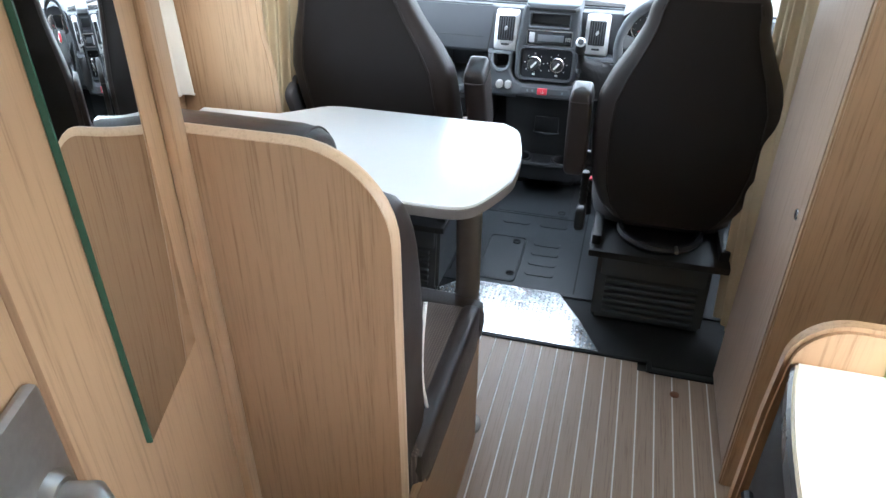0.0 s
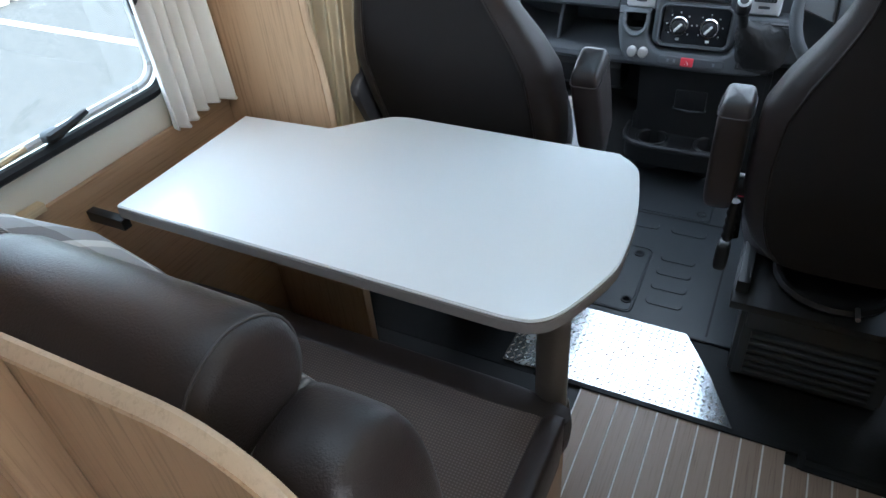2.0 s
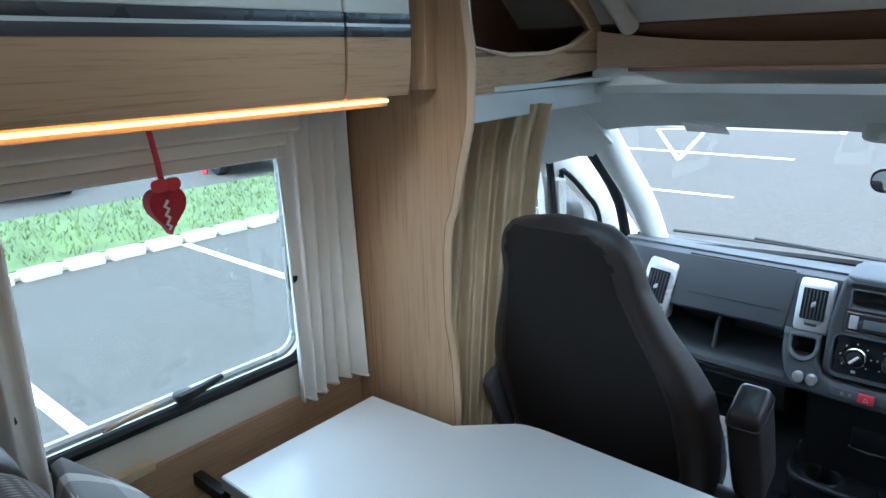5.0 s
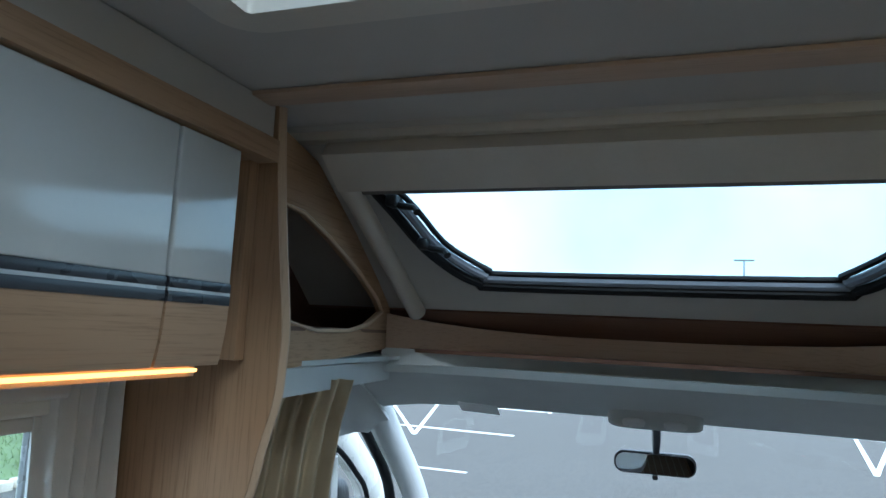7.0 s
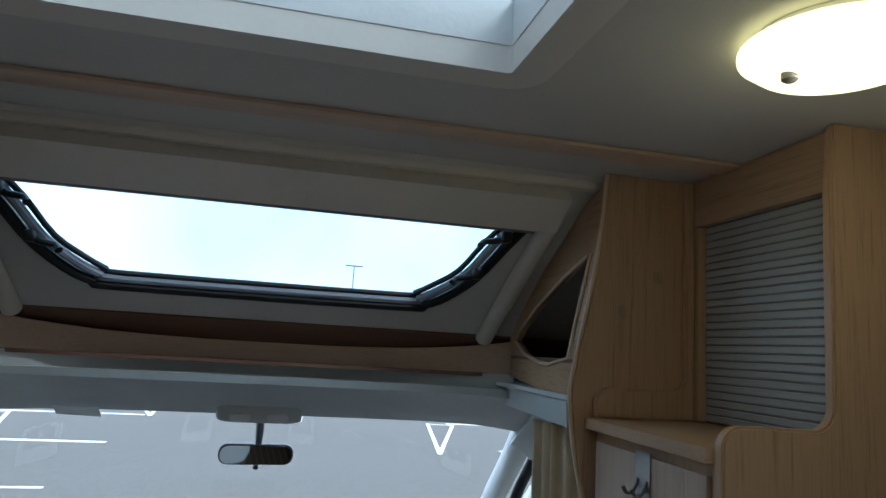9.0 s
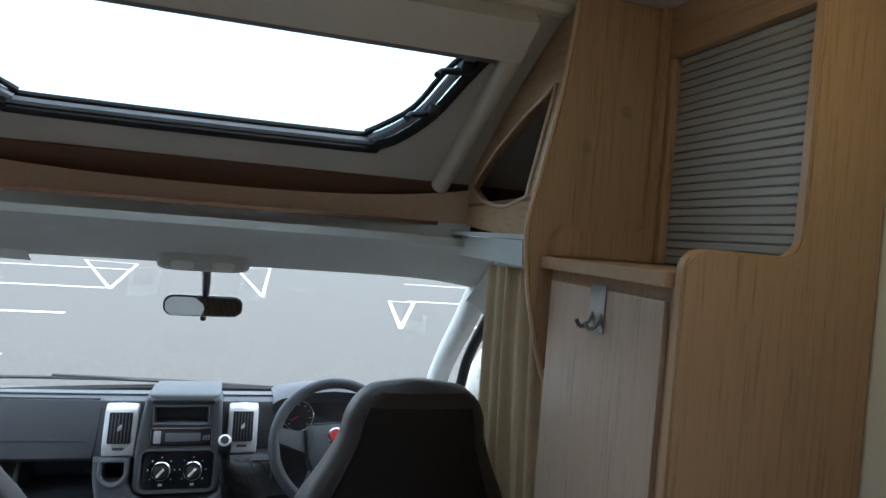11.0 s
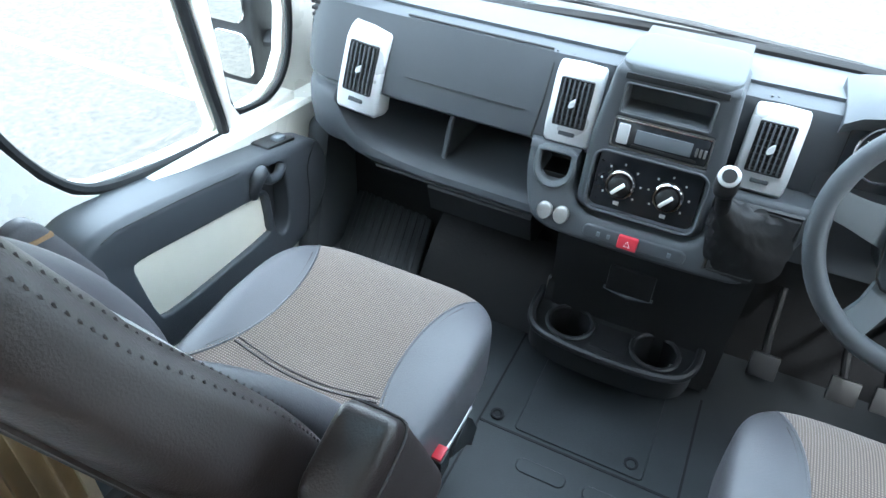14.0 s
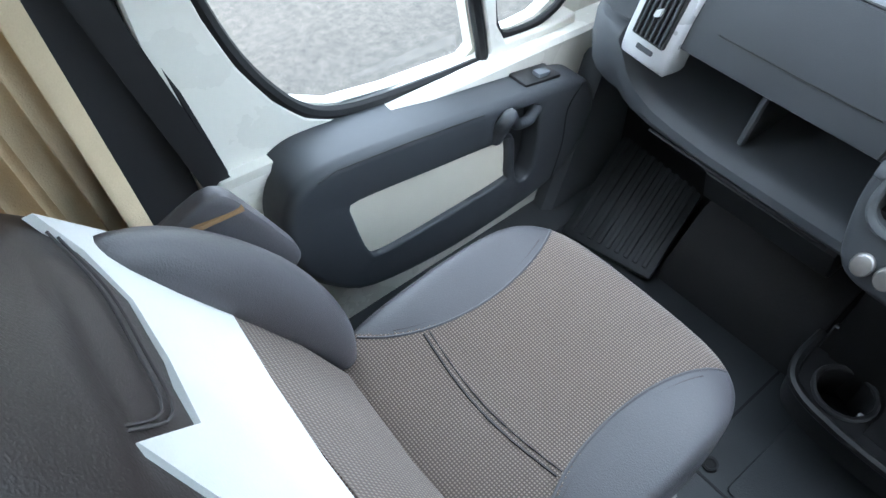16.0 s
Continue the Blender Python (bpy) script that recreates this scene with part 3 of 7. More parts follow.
bench = thing("dinette_bench", (-0.9, 1.5, 0), "forward-facing dinette bench with brown leatherette cushions and oak base", "bench")
part("end_board", prism([(1.258, 0.0), (1.845, 0.0), (1.845, 0.40), (1.832, 0.415), (1.258, 0.385)], "x", -0.412, -0.394, 0.002), W_Y, bench, "oak end board towards the aisle")
part("front_board", box(WL + 0.005, -0.42, 1.78, 1.80, 0.0, 0.36, 0.001), W_X, bench)
part("seat_base", box(WL + 0.005, -0.422, 1.31, 1.78, 0.30, 0.36, 0.001), W_X, bench)
for i in range(3):
    part("screw", lathe([(0.004, 0), (0.004, 0.0015)], (-0.404, 1.42 + i * 0.17, 0.31 + i * 0.01), (1, 0, 0), 10), WHITE, bench)


def bench_seat(q):
    edge = max(0.0, q.y / 0.275) ** 4
    return Vector((q.x, q.y, q.z - 0.015 * edge))


part("seat_cushion", pad(-0.888, 1.60, 0.415, 1.00, 0.54, 0.125, 0.16, 16, bench_seat), FABRIC_D, bench, "dark brown woven seat cushion")
part("seat_cushion_front", pad(-0.888, 1.845, 0.415, 1.01, 0.07, 0.118, 0.28, 12), LEATHER, bench, "brown leatherette front roll")
part("side_bolster", pad(-0.412, 1.60, 0.425, 0.05, 0.50, 0.11, 0.35, 10), LEATHER, bench)


def lean(q):
    return Vector((q.x, q.y - q.z * 0.06, q.z))


part("backrest_cushion", pad(-0.925, 1.372, 0.71, 0.90, 0.13, 0.58, 0.25, 16, lean), FABRIC_B, bench, "dotted grey-brown cloth backrest")
def wing(q):
    up = max(0.0, q.z / 0.35)
    return Vector((q.x, q.y * (1.0 - 0.15 * up) - 0.02 * up, q.z - 0.06 * (q.y / 0.1) ** 2 * 0.3))


part("back_bolster", pad(-0.487, 1.372, 0.685, 0.155, 0.19, 0.62, 0.45, 16, wing), LEATHER, bench, "brown leatherette side wing of the backrest")
part("piping", tube([(-0.412, 1.448 - 0.03 * math.sin(k / 9 * 3.1), 0.50 + k * 0.028) for k in range(10)], 0.004, 6), WHITE, bench, "white piping")
ROLL = [(0.0, 0.0), (0.058, 0.001), (0.069, 0.006), (0.075, 0.018), (0.078, 0.04), (0.079, 0.18), (0.078, 0.32), (0.073, 0.35), (0.060, 0.36)]
part("head_roll", lathe(ROLL, (-0.530, 1.338, 1.024), (-1, 0, 0), 32), LEATHER, bench, "short padded brown leatherette head roll", 60)
part("cloth_roll", lathe([(0.060, 0.34), (0.070, 0.346), (0.074, 0.38), (0.074, 0.50), (0.068, 0.53)], (-0.555, 1.338, 1.021), (-1, 0, 0), 32), FABRIC_B, bench, "dotted cloth middle of the head roll", 60)
part("head_roll", lathe([(0.055, 0.525), (0.070, 0.535), (0.073, 0.58), (0.073, 0.78), (0.0, 0.79)], (-0.555, 1.335, 1.030), (-1, 0, 0), 32), LEATHER, bench, "padded brown leatherette head roll", 60)
part("head_roll_seam", tube([(-0.5445, 1.338 + 0.0745 * math.cos(a), 1.024 + 0.0745 * math.sin(a)) for a in [2 * math.pi * k / 36 for k in range(36)]], 0.0018, 6, True), STITCH, bench)

PZ = 1.119
edge_pts = [(-0.80, 0.0), (-0.393, 0.0), (-0.393, 0.985)] + arc(-0.523, 0.989, 0.130, 0, 90, 10) + [(-0.80, PZ)]
divider = thing("bench_divider_panel", (-0.57, 1.30, 0), "oak panel with rounded corner behind the bench", "panel")
part("board", prism(edge_pts, "y", 1.238, 1.256, 0), W_Z, divider)
part("edge_band", tube([(x, 1.247, z) for x, z in edge_pts[1:]], 0.0105, 8, flat=0.5), W_EDGE, divider, "pale rounded edge band")
solo("wall_bathroom_front", box(WL, -0.690, 1.197, 1.213, 0.0, ZC, 0.0), W_Z, "oak foil wall closing the washroom towards the bench", "wall", "structure")

# slanted washroom wall with mirror and door
U = Vector((0.309, -0.951, 0))          # along the wall towards the rear
NRM = Vector((0.951, 0.309, 0))         # out of the wall into the aisle
C0 = Vector((-0.675, 1.215, 0))


def on_wall(s, out, z):
    return C0 + U * s * 0.9 + NRM * out + Vector((0, 0, z))


def wall_box(s0, s1, o0, o1, z0, z1, b=0.002):
    m = box(s0, s1, o0, o1, z0, z1, b)
    return move(m, Matrix(((U.x * 0.9, NRM.x, 0, C0.x), (U.y * 0.9, NRM.y, 0, C0.y), (0, 0, 1, 0), (0, 0, 0, 1))))


solo("wall_washroom", wall_box(-0.02, 0.425, -0.03, 0.0, 0, ZC), W_Z, "oak foil washroom wall beside the aisle", "wall", "structure")
solo("trim", wall_box(-0.022, 0.030, 0.0, 0.014, 0, ZC, 0.004), W_Z, "oak corner post at the end of the washroom wall", "trim", "structure")
mir = thing("wall_mirror", on_wall(0.2, 0, 0.865), "tall frameless mirror glued to the oak washroom wall", "mirror")
part("glass", wall_box(0.100, 0.298, 0.002, 0.007, 0.865, 1.765, 0.0008), MIRROR, mir)
part("glass_edge", wall_box(0.2975, 0.3005, 0.001, 0.0072, 0.865, 1.765, 0.0), material("green_glass_edge", (0.03, 0.09, 0.06), 0.2), mir, "dark green ground glass edge")
door = thing("washroom_door", on_wall(0.7, 0, 0), "oak foil washroom door with grey lever handle, closed", "door", kind="structure")
part("door_leaf", wall_box(0.432, 1.05, -0.028, -0.002, 0.02, ZC - 0.02, 0.003), W_Z, door)
hd = part("handle_plate", wall_box(0.452, 0.55, -0.002, 0.012, 0.86, 1.085, 0.012), STEEL, door, "grey moulded handle plate")
part("lever", tube([on_wall(0.495, 0.01, 0.99), on_wall(0.495, 0.045, 0.99), on_wall(0.505, 0.055, 0.99), on_wall(0.53, 0.056, 0.987), on_wall(0.60, 0.055, 0.983)], [0.016, 0.016, 0.014, 0.012, 0.010], 12), STEEL, hd)
part("escutcheon", move(lathe([(0.026, 0), (0.026, 0.004), (0.02, 0.012)], (0, 0, 0), NRM), Matrix.Translation(on_wall(0.495, 0.01, 0.99))), STEEL, hd)
solo("wall_washroom_rear", box(WL, -0.40, -0.01, 0.02, 0, ZC, 0), W_Z, "plain oak foil wall closing the washroom", "wall", "structure")

# ---------------------------------------------------------------- wardrobe, kitchen end
ward = thing("wardrobe", (0.42, 2.08, 0), "tall oak wardrobe with greyed ash door beside the cab", "wardrobe")
part("body", box(0.272, WR - 0.003, 1.885, 2.29, 0.02, 1.405, 0.002), W_Z, ward)
wd = part("door", box(0.262, 0.272, 1.905, 2.272, 0.03, 1.385, 0.003), W_GREY, ward, "greyed ash wardrobe door")
part("push_lock", lathe([(0.013, 0), (0.013, 0.004), (0.010, 0.006)], (0.262, 1.936, 0.771), (-1, 0, 0)), CHROME, wd, "round chrome push lock")
part("shelf_top", box(0.246, WR - 0.003, 1.885, 2.292, 1.405, 1.428, 0.004), W_X, ward, "oak shelf on top")
hook = thing("door_hook", (0.262, 2.085, 1.35), "brushed steel over-door hook with two prongs", "hook")
part("strap", box(0.2585, 0.2615, 2.060, 2.108, 1.312, 1.392, 0.001), STEEL, hook)
for dy in (-0.014, 0.016):
    part("prong", tube(smooth_line([(0.259, 2.083 + dy, 1.345), (0.250, 2.083 + dy, 1.324), (0.238, 2.083 + dy, 1.320), (0.230, 2.083 + dy, 1.331)], 4), 0.0035, 8), STEEL, hook)
# partition with a stepped cut-out
PART = [(0.258, 0.0), (WR - 0.003, 0.0), (WR - 0.003, ZC - 0.002), (0.466, ZC - 0.002), (0.456, 1.84), (0.452, 1.50)] + arc(0.418, 1.494, 0.034, 0, -90, 5) + [(0.33, 1.462)] + arc(0.292, 1.428, 0.034, 90, 180, 6)
solo("partition_panel", prism(PART, "y", 1.862, 1.884, 0.004, seg=2), W_Z, "oak partition panel with a stepped rounded cut-out", "panel", "structure")
# tambour cupboard above the wardrobe
tam = thing("tambour_cupboard", (0.5, 2.08, 1.43), "wall cupboard with grey tambour roller shutter, closed", "cupboard")
part("body", box(0.515, WR - 0.003, 1.885, 2.288, 1.43, ZC - 0.003, 0.001), W_Z, tam)
part("head_rail", box(0.485, 0.515, 1.885, 2.288, 1.845, ZC - 0.003, 0.004), W_Y, tam)
part("side_rail", box(0.488, 0.515, 2.262, 2.288, 1.43, 1.845, 0.004), W_Z, tam)
part("shutter_back", box(0.507, 0.513, 1.887, 2.262, 1.43, 1.845, 0.0), SHUT_D, tam)
for i in range(26):
    z = 1.433 + i * 0.0158
    part("slat", box(0.5035, 0.509, 1.887, 2.262, z, z + 0.0135, 0.002, 1), SHUT, tam)

# kitchen unit with cream worktop
kit = thing("kitchen_unit", (0.35, 0.6, 0), "low kitchen unit with dark front under a cream worktop", "cabinet")
part("body", box(0.135, WR - 0.003, -0.6, 1.262, 0.0, 0.87, 0.003), W_Z, kit)
part("front", box(0.115, 0.135, -0.6, 1.25, 0.10, 0.862, 0.006), BLACK, kit, "dark gloss oven front")
for z in (0.55, 0.72):
    part("grip", tube([(0.10, 1.2, z), (0.095, 1.0, z), (0.10, 0.6, z)], 0.008, 8), BLACK, kit)
worktop = thing("kitchen_worktop", (0.35, 0.6, 0.87), "cream laminate worktop with bowed front and dark edge", "worktop")
WT = [tuple(p) for p in smooth_line([(0.122, 1.262), (0.108, 1.2), (0.095, 1.1), (0.09, 0.95), (0.10, 0.6), (0.12, -0.6)], 5)] + [(WR - 0.004, -0.6), (WR - 0.004, 1.262)]
part("top", prism(WT, "z", 0.8725, 0.90, 0.003, seg=2), WORKTOP, worktop)
part("edge", prism([(x - 0.004, y) for x, y in WT], "z", 0.868, 0.896, 0.004), STRIPE_D, worktop, "dark bevelled front edge")
KP = [(0.10, 0.0), (WR - 0.003, 0.0), (WR - 0.003, 0.958)] + [(0.20, 0.958)] + arc(0.178, 0.89, 0.068, 90, 180, 8) + [(0.106, 0.80)]
kp = solo("kitchen_end_panel", prism(KP, "y", 1.264, 1.290, 0.006, seg=2), W_Z, "oak end panel with rounded top beside the worktop", "panel", "structure")
gl = thing("glass_splash_guard", (0.35, 1.256, 0.90), "low green-tinted glass splash guard on the worktop", "splash guard")
part("pane", box(0.215, 0.58, 1.250, 1.256, 0.901, 0.945, 0.001), GLASS_G, gl).visible_shadow = False
part("stud", lathe([(0.008, 0), (0.008, 0.004), (0.004, 0.006)], (0.30, 1.250, 0.925), (0, -1, 0), 12), CHROME, gl)
# ---------------------------------------------------------------- overcab: lockers, boards, front window
def side_board(sx, y0, wall_x):
    """The tall shaped board between living area and cab; sx -1 passenger side, 1 driver side."""
    def X(v):
        return v if sx < 0 else 2 * XC - v
    zlow = 0.0 if sx < 0 else 1.18
    prof = [(-1.09, zlow), (-1.09, 0.80), (-1.11, 1.0), (-1.105, 1.18), (-1.085, 1.24), (-1.068, 1.32), (-1.046, 1.40), (-1.040, 1.48), (-1.040, 1.54), (-1.055, 1.66), (-1.068, 1.77), (-1.078, 1.88), (-1.082, ZC - 0.002)]
    if sx > 0:
        prof = [(-1.13, 1.17), (-1.11, 1.21), (-1.085, 1.30), (-1.069, 1.375), (-1.060, 1.46), (-1.063, 1.51), (-1.090, 1.64), (-1.113, 1.766), (-1.130, 1.917), (-1.132, ZC - 0.002)]
    line = [tuple(p) for p in smooth_line(prof, 4)]
    pts = [(X(a), b2) for a, b2 in line] + [(wall_x, ZC - 0.002), (wall_x, zlow)]
    t = thing("shaped_side_board", (X(-1.2), y0, zlow), "tall oak board with S-curved edge between living area and cab", "panel")
    part("board", prism(pts, "y", y0, y0 + 0.02, 0), W_Z, t)
    part("edge_band", tube([(X(a), y0 + 0.01, b2) for a, b2 in line], 0.0115, 8, flat=0.5), W_EDGE, t, "pale edge band")
    return t


side_board(-1, 2.20, WL + 0.003)
east_board = side_board(1, 2.294, WR - 0.003)
STEPPED = [(0.262, 1.429), (0.487, 1.429), (0.487, ZC - 0.004), (0.468, ZC - 0.004), (0.468, 1.53)] + arc(0.438, 1.520, 0.030, 0, -90, 6) + [(0.33, 1.486)] + arc(0.296, 1.456, 0.034, 90, 170, 6)
part("stepped_trim", prism(STEPPED, "y", 2.274, 2.2925, 0.003, seg=2), W_Z, east_board, "stepped oak upstand with rounded corners")
for place in (
    (0.408, 2.2935, 1.730),
    (0.325, 2.2935, 1.652),
):
    ch = thing("clear_hook", place, "small clear plastic stick-on hook on the oak board", "hook", "clear hooks")
    part("pad", lathe([(0.012, 0.0), (0.012, 0.002), (0.009, 0.003)], place, (0, -1, 0), 16), ACRYL, ch)
    part("prong", tube(smooth_line([Vector(place) + Vector(d) for d in ((0, -0.003, 0.0), (0, -0.006, -0.012), (0, -0.014, -0.016), (0, -0.018, -0.008))], 3), 0.0025, 6), ACRYL, ch)

solo("wall_cab_return", box(-1.50, -1.385, 2.22, 2.45, 0, 1.55, 0), CREAM, "cream return wall behind the cab door", "wall", "structure")
solo("wall_cab_return_east", box(0.605, 0.66, 2.30, 2.45, 0, 1.55, 0), CREAM, "cream return wall behind the driver door", "wall", "structure")

SL0, SL1 = Vector((0, 2.85, 1.588)), Vector((0, 2.33, 1.952))   # foot and head of the sloping roof panel
SLN = Vector((0, 0.364, 0.52)).normalized()


def slope_pt(x, k, out=0.0):
    """k from foot 0 to head 1; out is downwards into the room."""
    p = SL0 + (SL1 - SL0) * k
    return Vector((x, p.y, p.z)) - SLN * out


def slope_board(outline, holes, thick, out=0.0):
    m = bmesh.new()
    loops = []
    for loop in (outline, *holes):
        vs = [m.verts.new(slope_pt(x, k, out)) for x, k in loop]
        loops += [m.edges.new((vs[i], vs[(i + 1) % len(vs)])) for i in range(len(vs))]
    bmesh.ops.triangle_fill(m, use_beauty=True, edges=loops)
    g = bmesh.ops.extrude_face_region(m, geom=list(m.faces))
    bmesh.ops.translate(m, vec=SLN * thick, verts=[v for v in g["geom"] if isinstance(v, bmesh.types.BMVert)])
    return m


def window_loop(grow):
    g = grow
    pts = [(-0.588 - g, 0.765 + g), (-0.545 - g, 0.60), (-0.505 - g, 0.42), (-0.447 - g, 0.29 - g * 0.6), (-0.397 - g * 0.6, 0.228 - g), (-0.34, 0.205 - g), (0.34, 0.205 - g), (0.397 + g * 0.6, 0.228 - g), (0.447 + g, 0.29 - g * 0.6), (0.505 + g, 0.42), (0.545 + g, 0.60), (0.588 + g, 0.765 + g)]
    line = [tuple(p) for p in smooth_line(pts, 3)]
    return [(XC + a, b2) for a, b2 in line]


solo("ceiling_overcab", slope_board([(-1.40, -0.06), (0.60, -0.06), (0.60, 1.0), (-1.40, 1.0)], [window_loop(0.02)], 0.03), HEADLINE, "sloping cream overcab roof panel around a panoramic window", "ceiling", "structure")
ow = thing("overcab_window", (XC, 2.7, 1.65), "wide panoramic overcab window with dark rubber frame and black latches", "window", kind="structure")
part("pane", slope_board(window_loop(0.03), [], 0.004, -0.03), ACRYL_T, ow).visible_shadow = False
frame_pts = [slope_pt(x, k, 0.004) for x, k in window_loop(0.012)]
part("frame_seal", tube(frame_pts, 0.013, 8, True), RUBBER_D, ow, "black rubber outer seal")
part("frame_rail", tube([slope_pt(x, k, -0.004) for x, k in window_loop(-0.014)], 0.011, 8, True), material("grey_frame_rail", (0.20, 0.22, 0.26), 0.35), ow, "blue-grey inner frame")
part("frame_lip", tube([slope_pt(x, k, -0.012) for x, k in window_loop(-0.034)], 0.007, 8, True), RUBBER_D, ow, "black inner lip")
for u, k in ((-0.51, 0.44), (0.51, 0.44), (-0.545, 0.66), (0.545, 0.66)):
    a = slope_pt(XC + u, k, 0.008)
    inward = Vector((-math.copysign(1, u), 0, 0))
    lt = part("latch", pad(a.x, a.y, a.z, 0.03, 0.05, 0.028, 0.5, 8), BLACK, ow, "black turn latch")
    part("latch_lever", tube([a, a + inward * 0.02 - SLN * 0.014, a + inward * 0.055 - SLN * 0.02, a + inward * 0.065 - SLN * 0.035], [0.008, 0.008, 0.007, 0.009], 8), BLACK, lt)
blind = thing("blind_cassette", (XC, 2.4, 1.9), "cream roller blind cassette with side rails around the overcab window", "blind")


def slope_bar(x0, x1, k0, k1, o0, o1, b):
    c = [slope_pt(x, k, o) for o in (o0, o1) for x, k in ((x0, k0), (x1, k0), (x1, k1), (x0, k1))]
    m = bmesh.new()
    vs = [m.verts.new(p) for p in c]
    for f in ((0, 1, 2, 3), (7, 6, 5, 4), (0, 4, 5, 1), (1, 5, 6, 2), (2, 6, 7, 3), (3, 7, 4, 0)):
        m.faces.new([vs[i] for i in f])
    return bevel(m, b, 3)


part("cassette", slope_bar(XC - 0.645, XC + 0.645, 0.765, 0.93, 0.0, 0.045, 0.018), RAIL, blind)
part("pull_bar", slope_bar(XC - 0.60, XC + 0.60, 0.728, 0.772, 0.008, 0.03, 0.004), T_EDGE, blind, "grey pull bar")
for sx in (-1, 1):
    part("side_rail", tube(smooth_line([slope_pt(XC + sx * 0.603, 0.02, 0.012), slope_pt(XC + sx * 0.615, 0.3, 0.012), slope_pt(XC + sx * 0.628, 0.6, 0.014), slope_pt(XC + sx * 0.636, 0.80, 0.018)], 4), 0.024, 12), RAIL, blind, "rounded cream side rail")
solo("beam", box(WL, WR, 2.118, 2.182, ZC - 0.010, ZC - 0.001, 0.003), W_PEACH, "beech cover strip across the ceiling", "trim", "structure")
solo("beam_front", box(WL, WR, 2.345, 2.385, ZC - 0.028, ZC - 0.001, 0.010), RAIL, "cream cover moulding at the ceiling's front edge", "trim", "structure")

# shelf under the overcab window
sh = thing("overcab_shelf", (XC, 2.9, 1.48), "curved beech shelf lip below the overcab window", "shelf")
lip, strip = [], []
for i in range(33):
    u = -1 + i / 16
    x = XC + u * 0.695
    y = 2.835 + 0.10 * (1 - abs(u) ** 2.2)
    top = 1.540 + 0.042 * abs(u) ** 3
    lip.append((Vector((x, y, 1.485)), Vector((x, y - 0.004, top))))
    strip.append((Vector((x, y - 0.010, 1.462)), Vector((x, y - 0.010, 1.488))))
part("lip", sheet([[a for a, _ in lip], [b2 for _, b2 in lip]], 0.016), W_PEACH, sh)
part("ledge", sheet([[a + Vector((0, -0.016, 0)) for a, _ in lip], [a + Vector((0, 0.006, 0.004)) for a, _ in lip]], 0.012), W_EDGE, sh, "pale rounded ledge")
part("grey_strip", sheet([[a + Vector((0, -0.004, -0.022)) for a, _ in strip], [b2 for _, b2 in strip]], 0.010), CABLINER, sh, "pale grey strip below")
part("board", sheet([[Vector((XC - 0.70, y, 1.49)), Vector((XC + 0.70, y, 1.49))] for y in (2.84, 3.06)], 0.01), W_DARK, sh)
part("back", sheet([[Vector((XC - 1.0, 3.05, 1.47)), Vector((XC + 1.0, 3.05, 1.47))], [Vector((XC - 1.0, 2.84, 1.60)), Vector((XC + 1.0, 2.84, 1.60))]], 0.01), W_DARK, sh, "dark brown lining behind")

for sx in (-1, 1):
    # side cubby wing from the shaped board to the front corner
    def P(y, z, d=0.0):
        k = (y - 2.21) / 0.63
        return Vector((XC + sx * (0.636 + 0.05 * k + max(0.0, z - 1.53) * (0.16 if sx < 0 else 0.22) * (1 - k) + d), y, z))
    def roof(y):
        return 1.588 + (2.85 - y) * 0.70
    y_lo = 2.215 if sx < 0 else 2.31
    out = [(y_lo, 1.452), (2.84, 1.487), (2.84, 1.592), (2.75, roof(2.75) + 0.004), (2.60, roof(2.60) + 0.004), (2.42, roof(2.42) + 0.004), (y_lo, min(roof(y_lo), ZC - 0.002))]
    hole = [(y_lo + 0.035, 1.545), (y_lo + 0.16, 1.528), (2.55, 1.53), (2.68, 1.548), (2.775, 1.582), (2.74, 1.612), (2.62, 1.67), (2.45, 1.735), (2.34, 1.77), (y_lo + 0.02, 1.775)]
    m = bmesh.new()
    loops = []
    for loop in (out, hole):
        vs = [m.verts.new(P(a, b2)) for a, b2 in loop]
        loops += [m.edges.new((vs[i], vs[(i + 1) % len(vs)])) for i in range(len(vs))]
    bmesh.ops.triangle_fill(m, use_beauty=True, edges=loops)
    bmesh.ops.recalc_face_normals(m, faces=m.faces)
    g = bmesh.ops.extrude_face_region(m, geom=list(m.faces))
    bmesh.ops.translate(m, vec=Vector((sx * 0.016, 0, 0)), verts=[v for v in g["geom"] if isinstance(v, bmesh.types.BMVert)])
    cub = thing("corner_cubby", tuple(P(2.5, 1.45)), "triangular open oak corner cubby beside the overcab window", "shelf", "corner cubbies")
    part("face", m, W_Y, cub)
    part("rim", tube([P(a, b2, -0.001) for a, b2 in hole], 0.005, 6, True), W_EDGE, cub, "pale rim")
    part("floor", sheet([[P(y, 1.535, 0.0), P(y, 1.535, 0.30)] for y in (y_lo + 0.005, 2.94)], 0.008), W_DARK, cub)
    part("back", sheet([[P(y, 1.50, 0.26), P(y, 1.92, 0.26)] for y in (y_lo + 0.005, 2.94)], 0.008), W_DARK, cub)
    part("skirt", sheet([[P(y, 1.405, 0.004), P(y, 1.456, 0.0)] for y in (y_lo, 2.5, 2.84)], 0.012), CABLINER, cub, "pale grey skirt below")

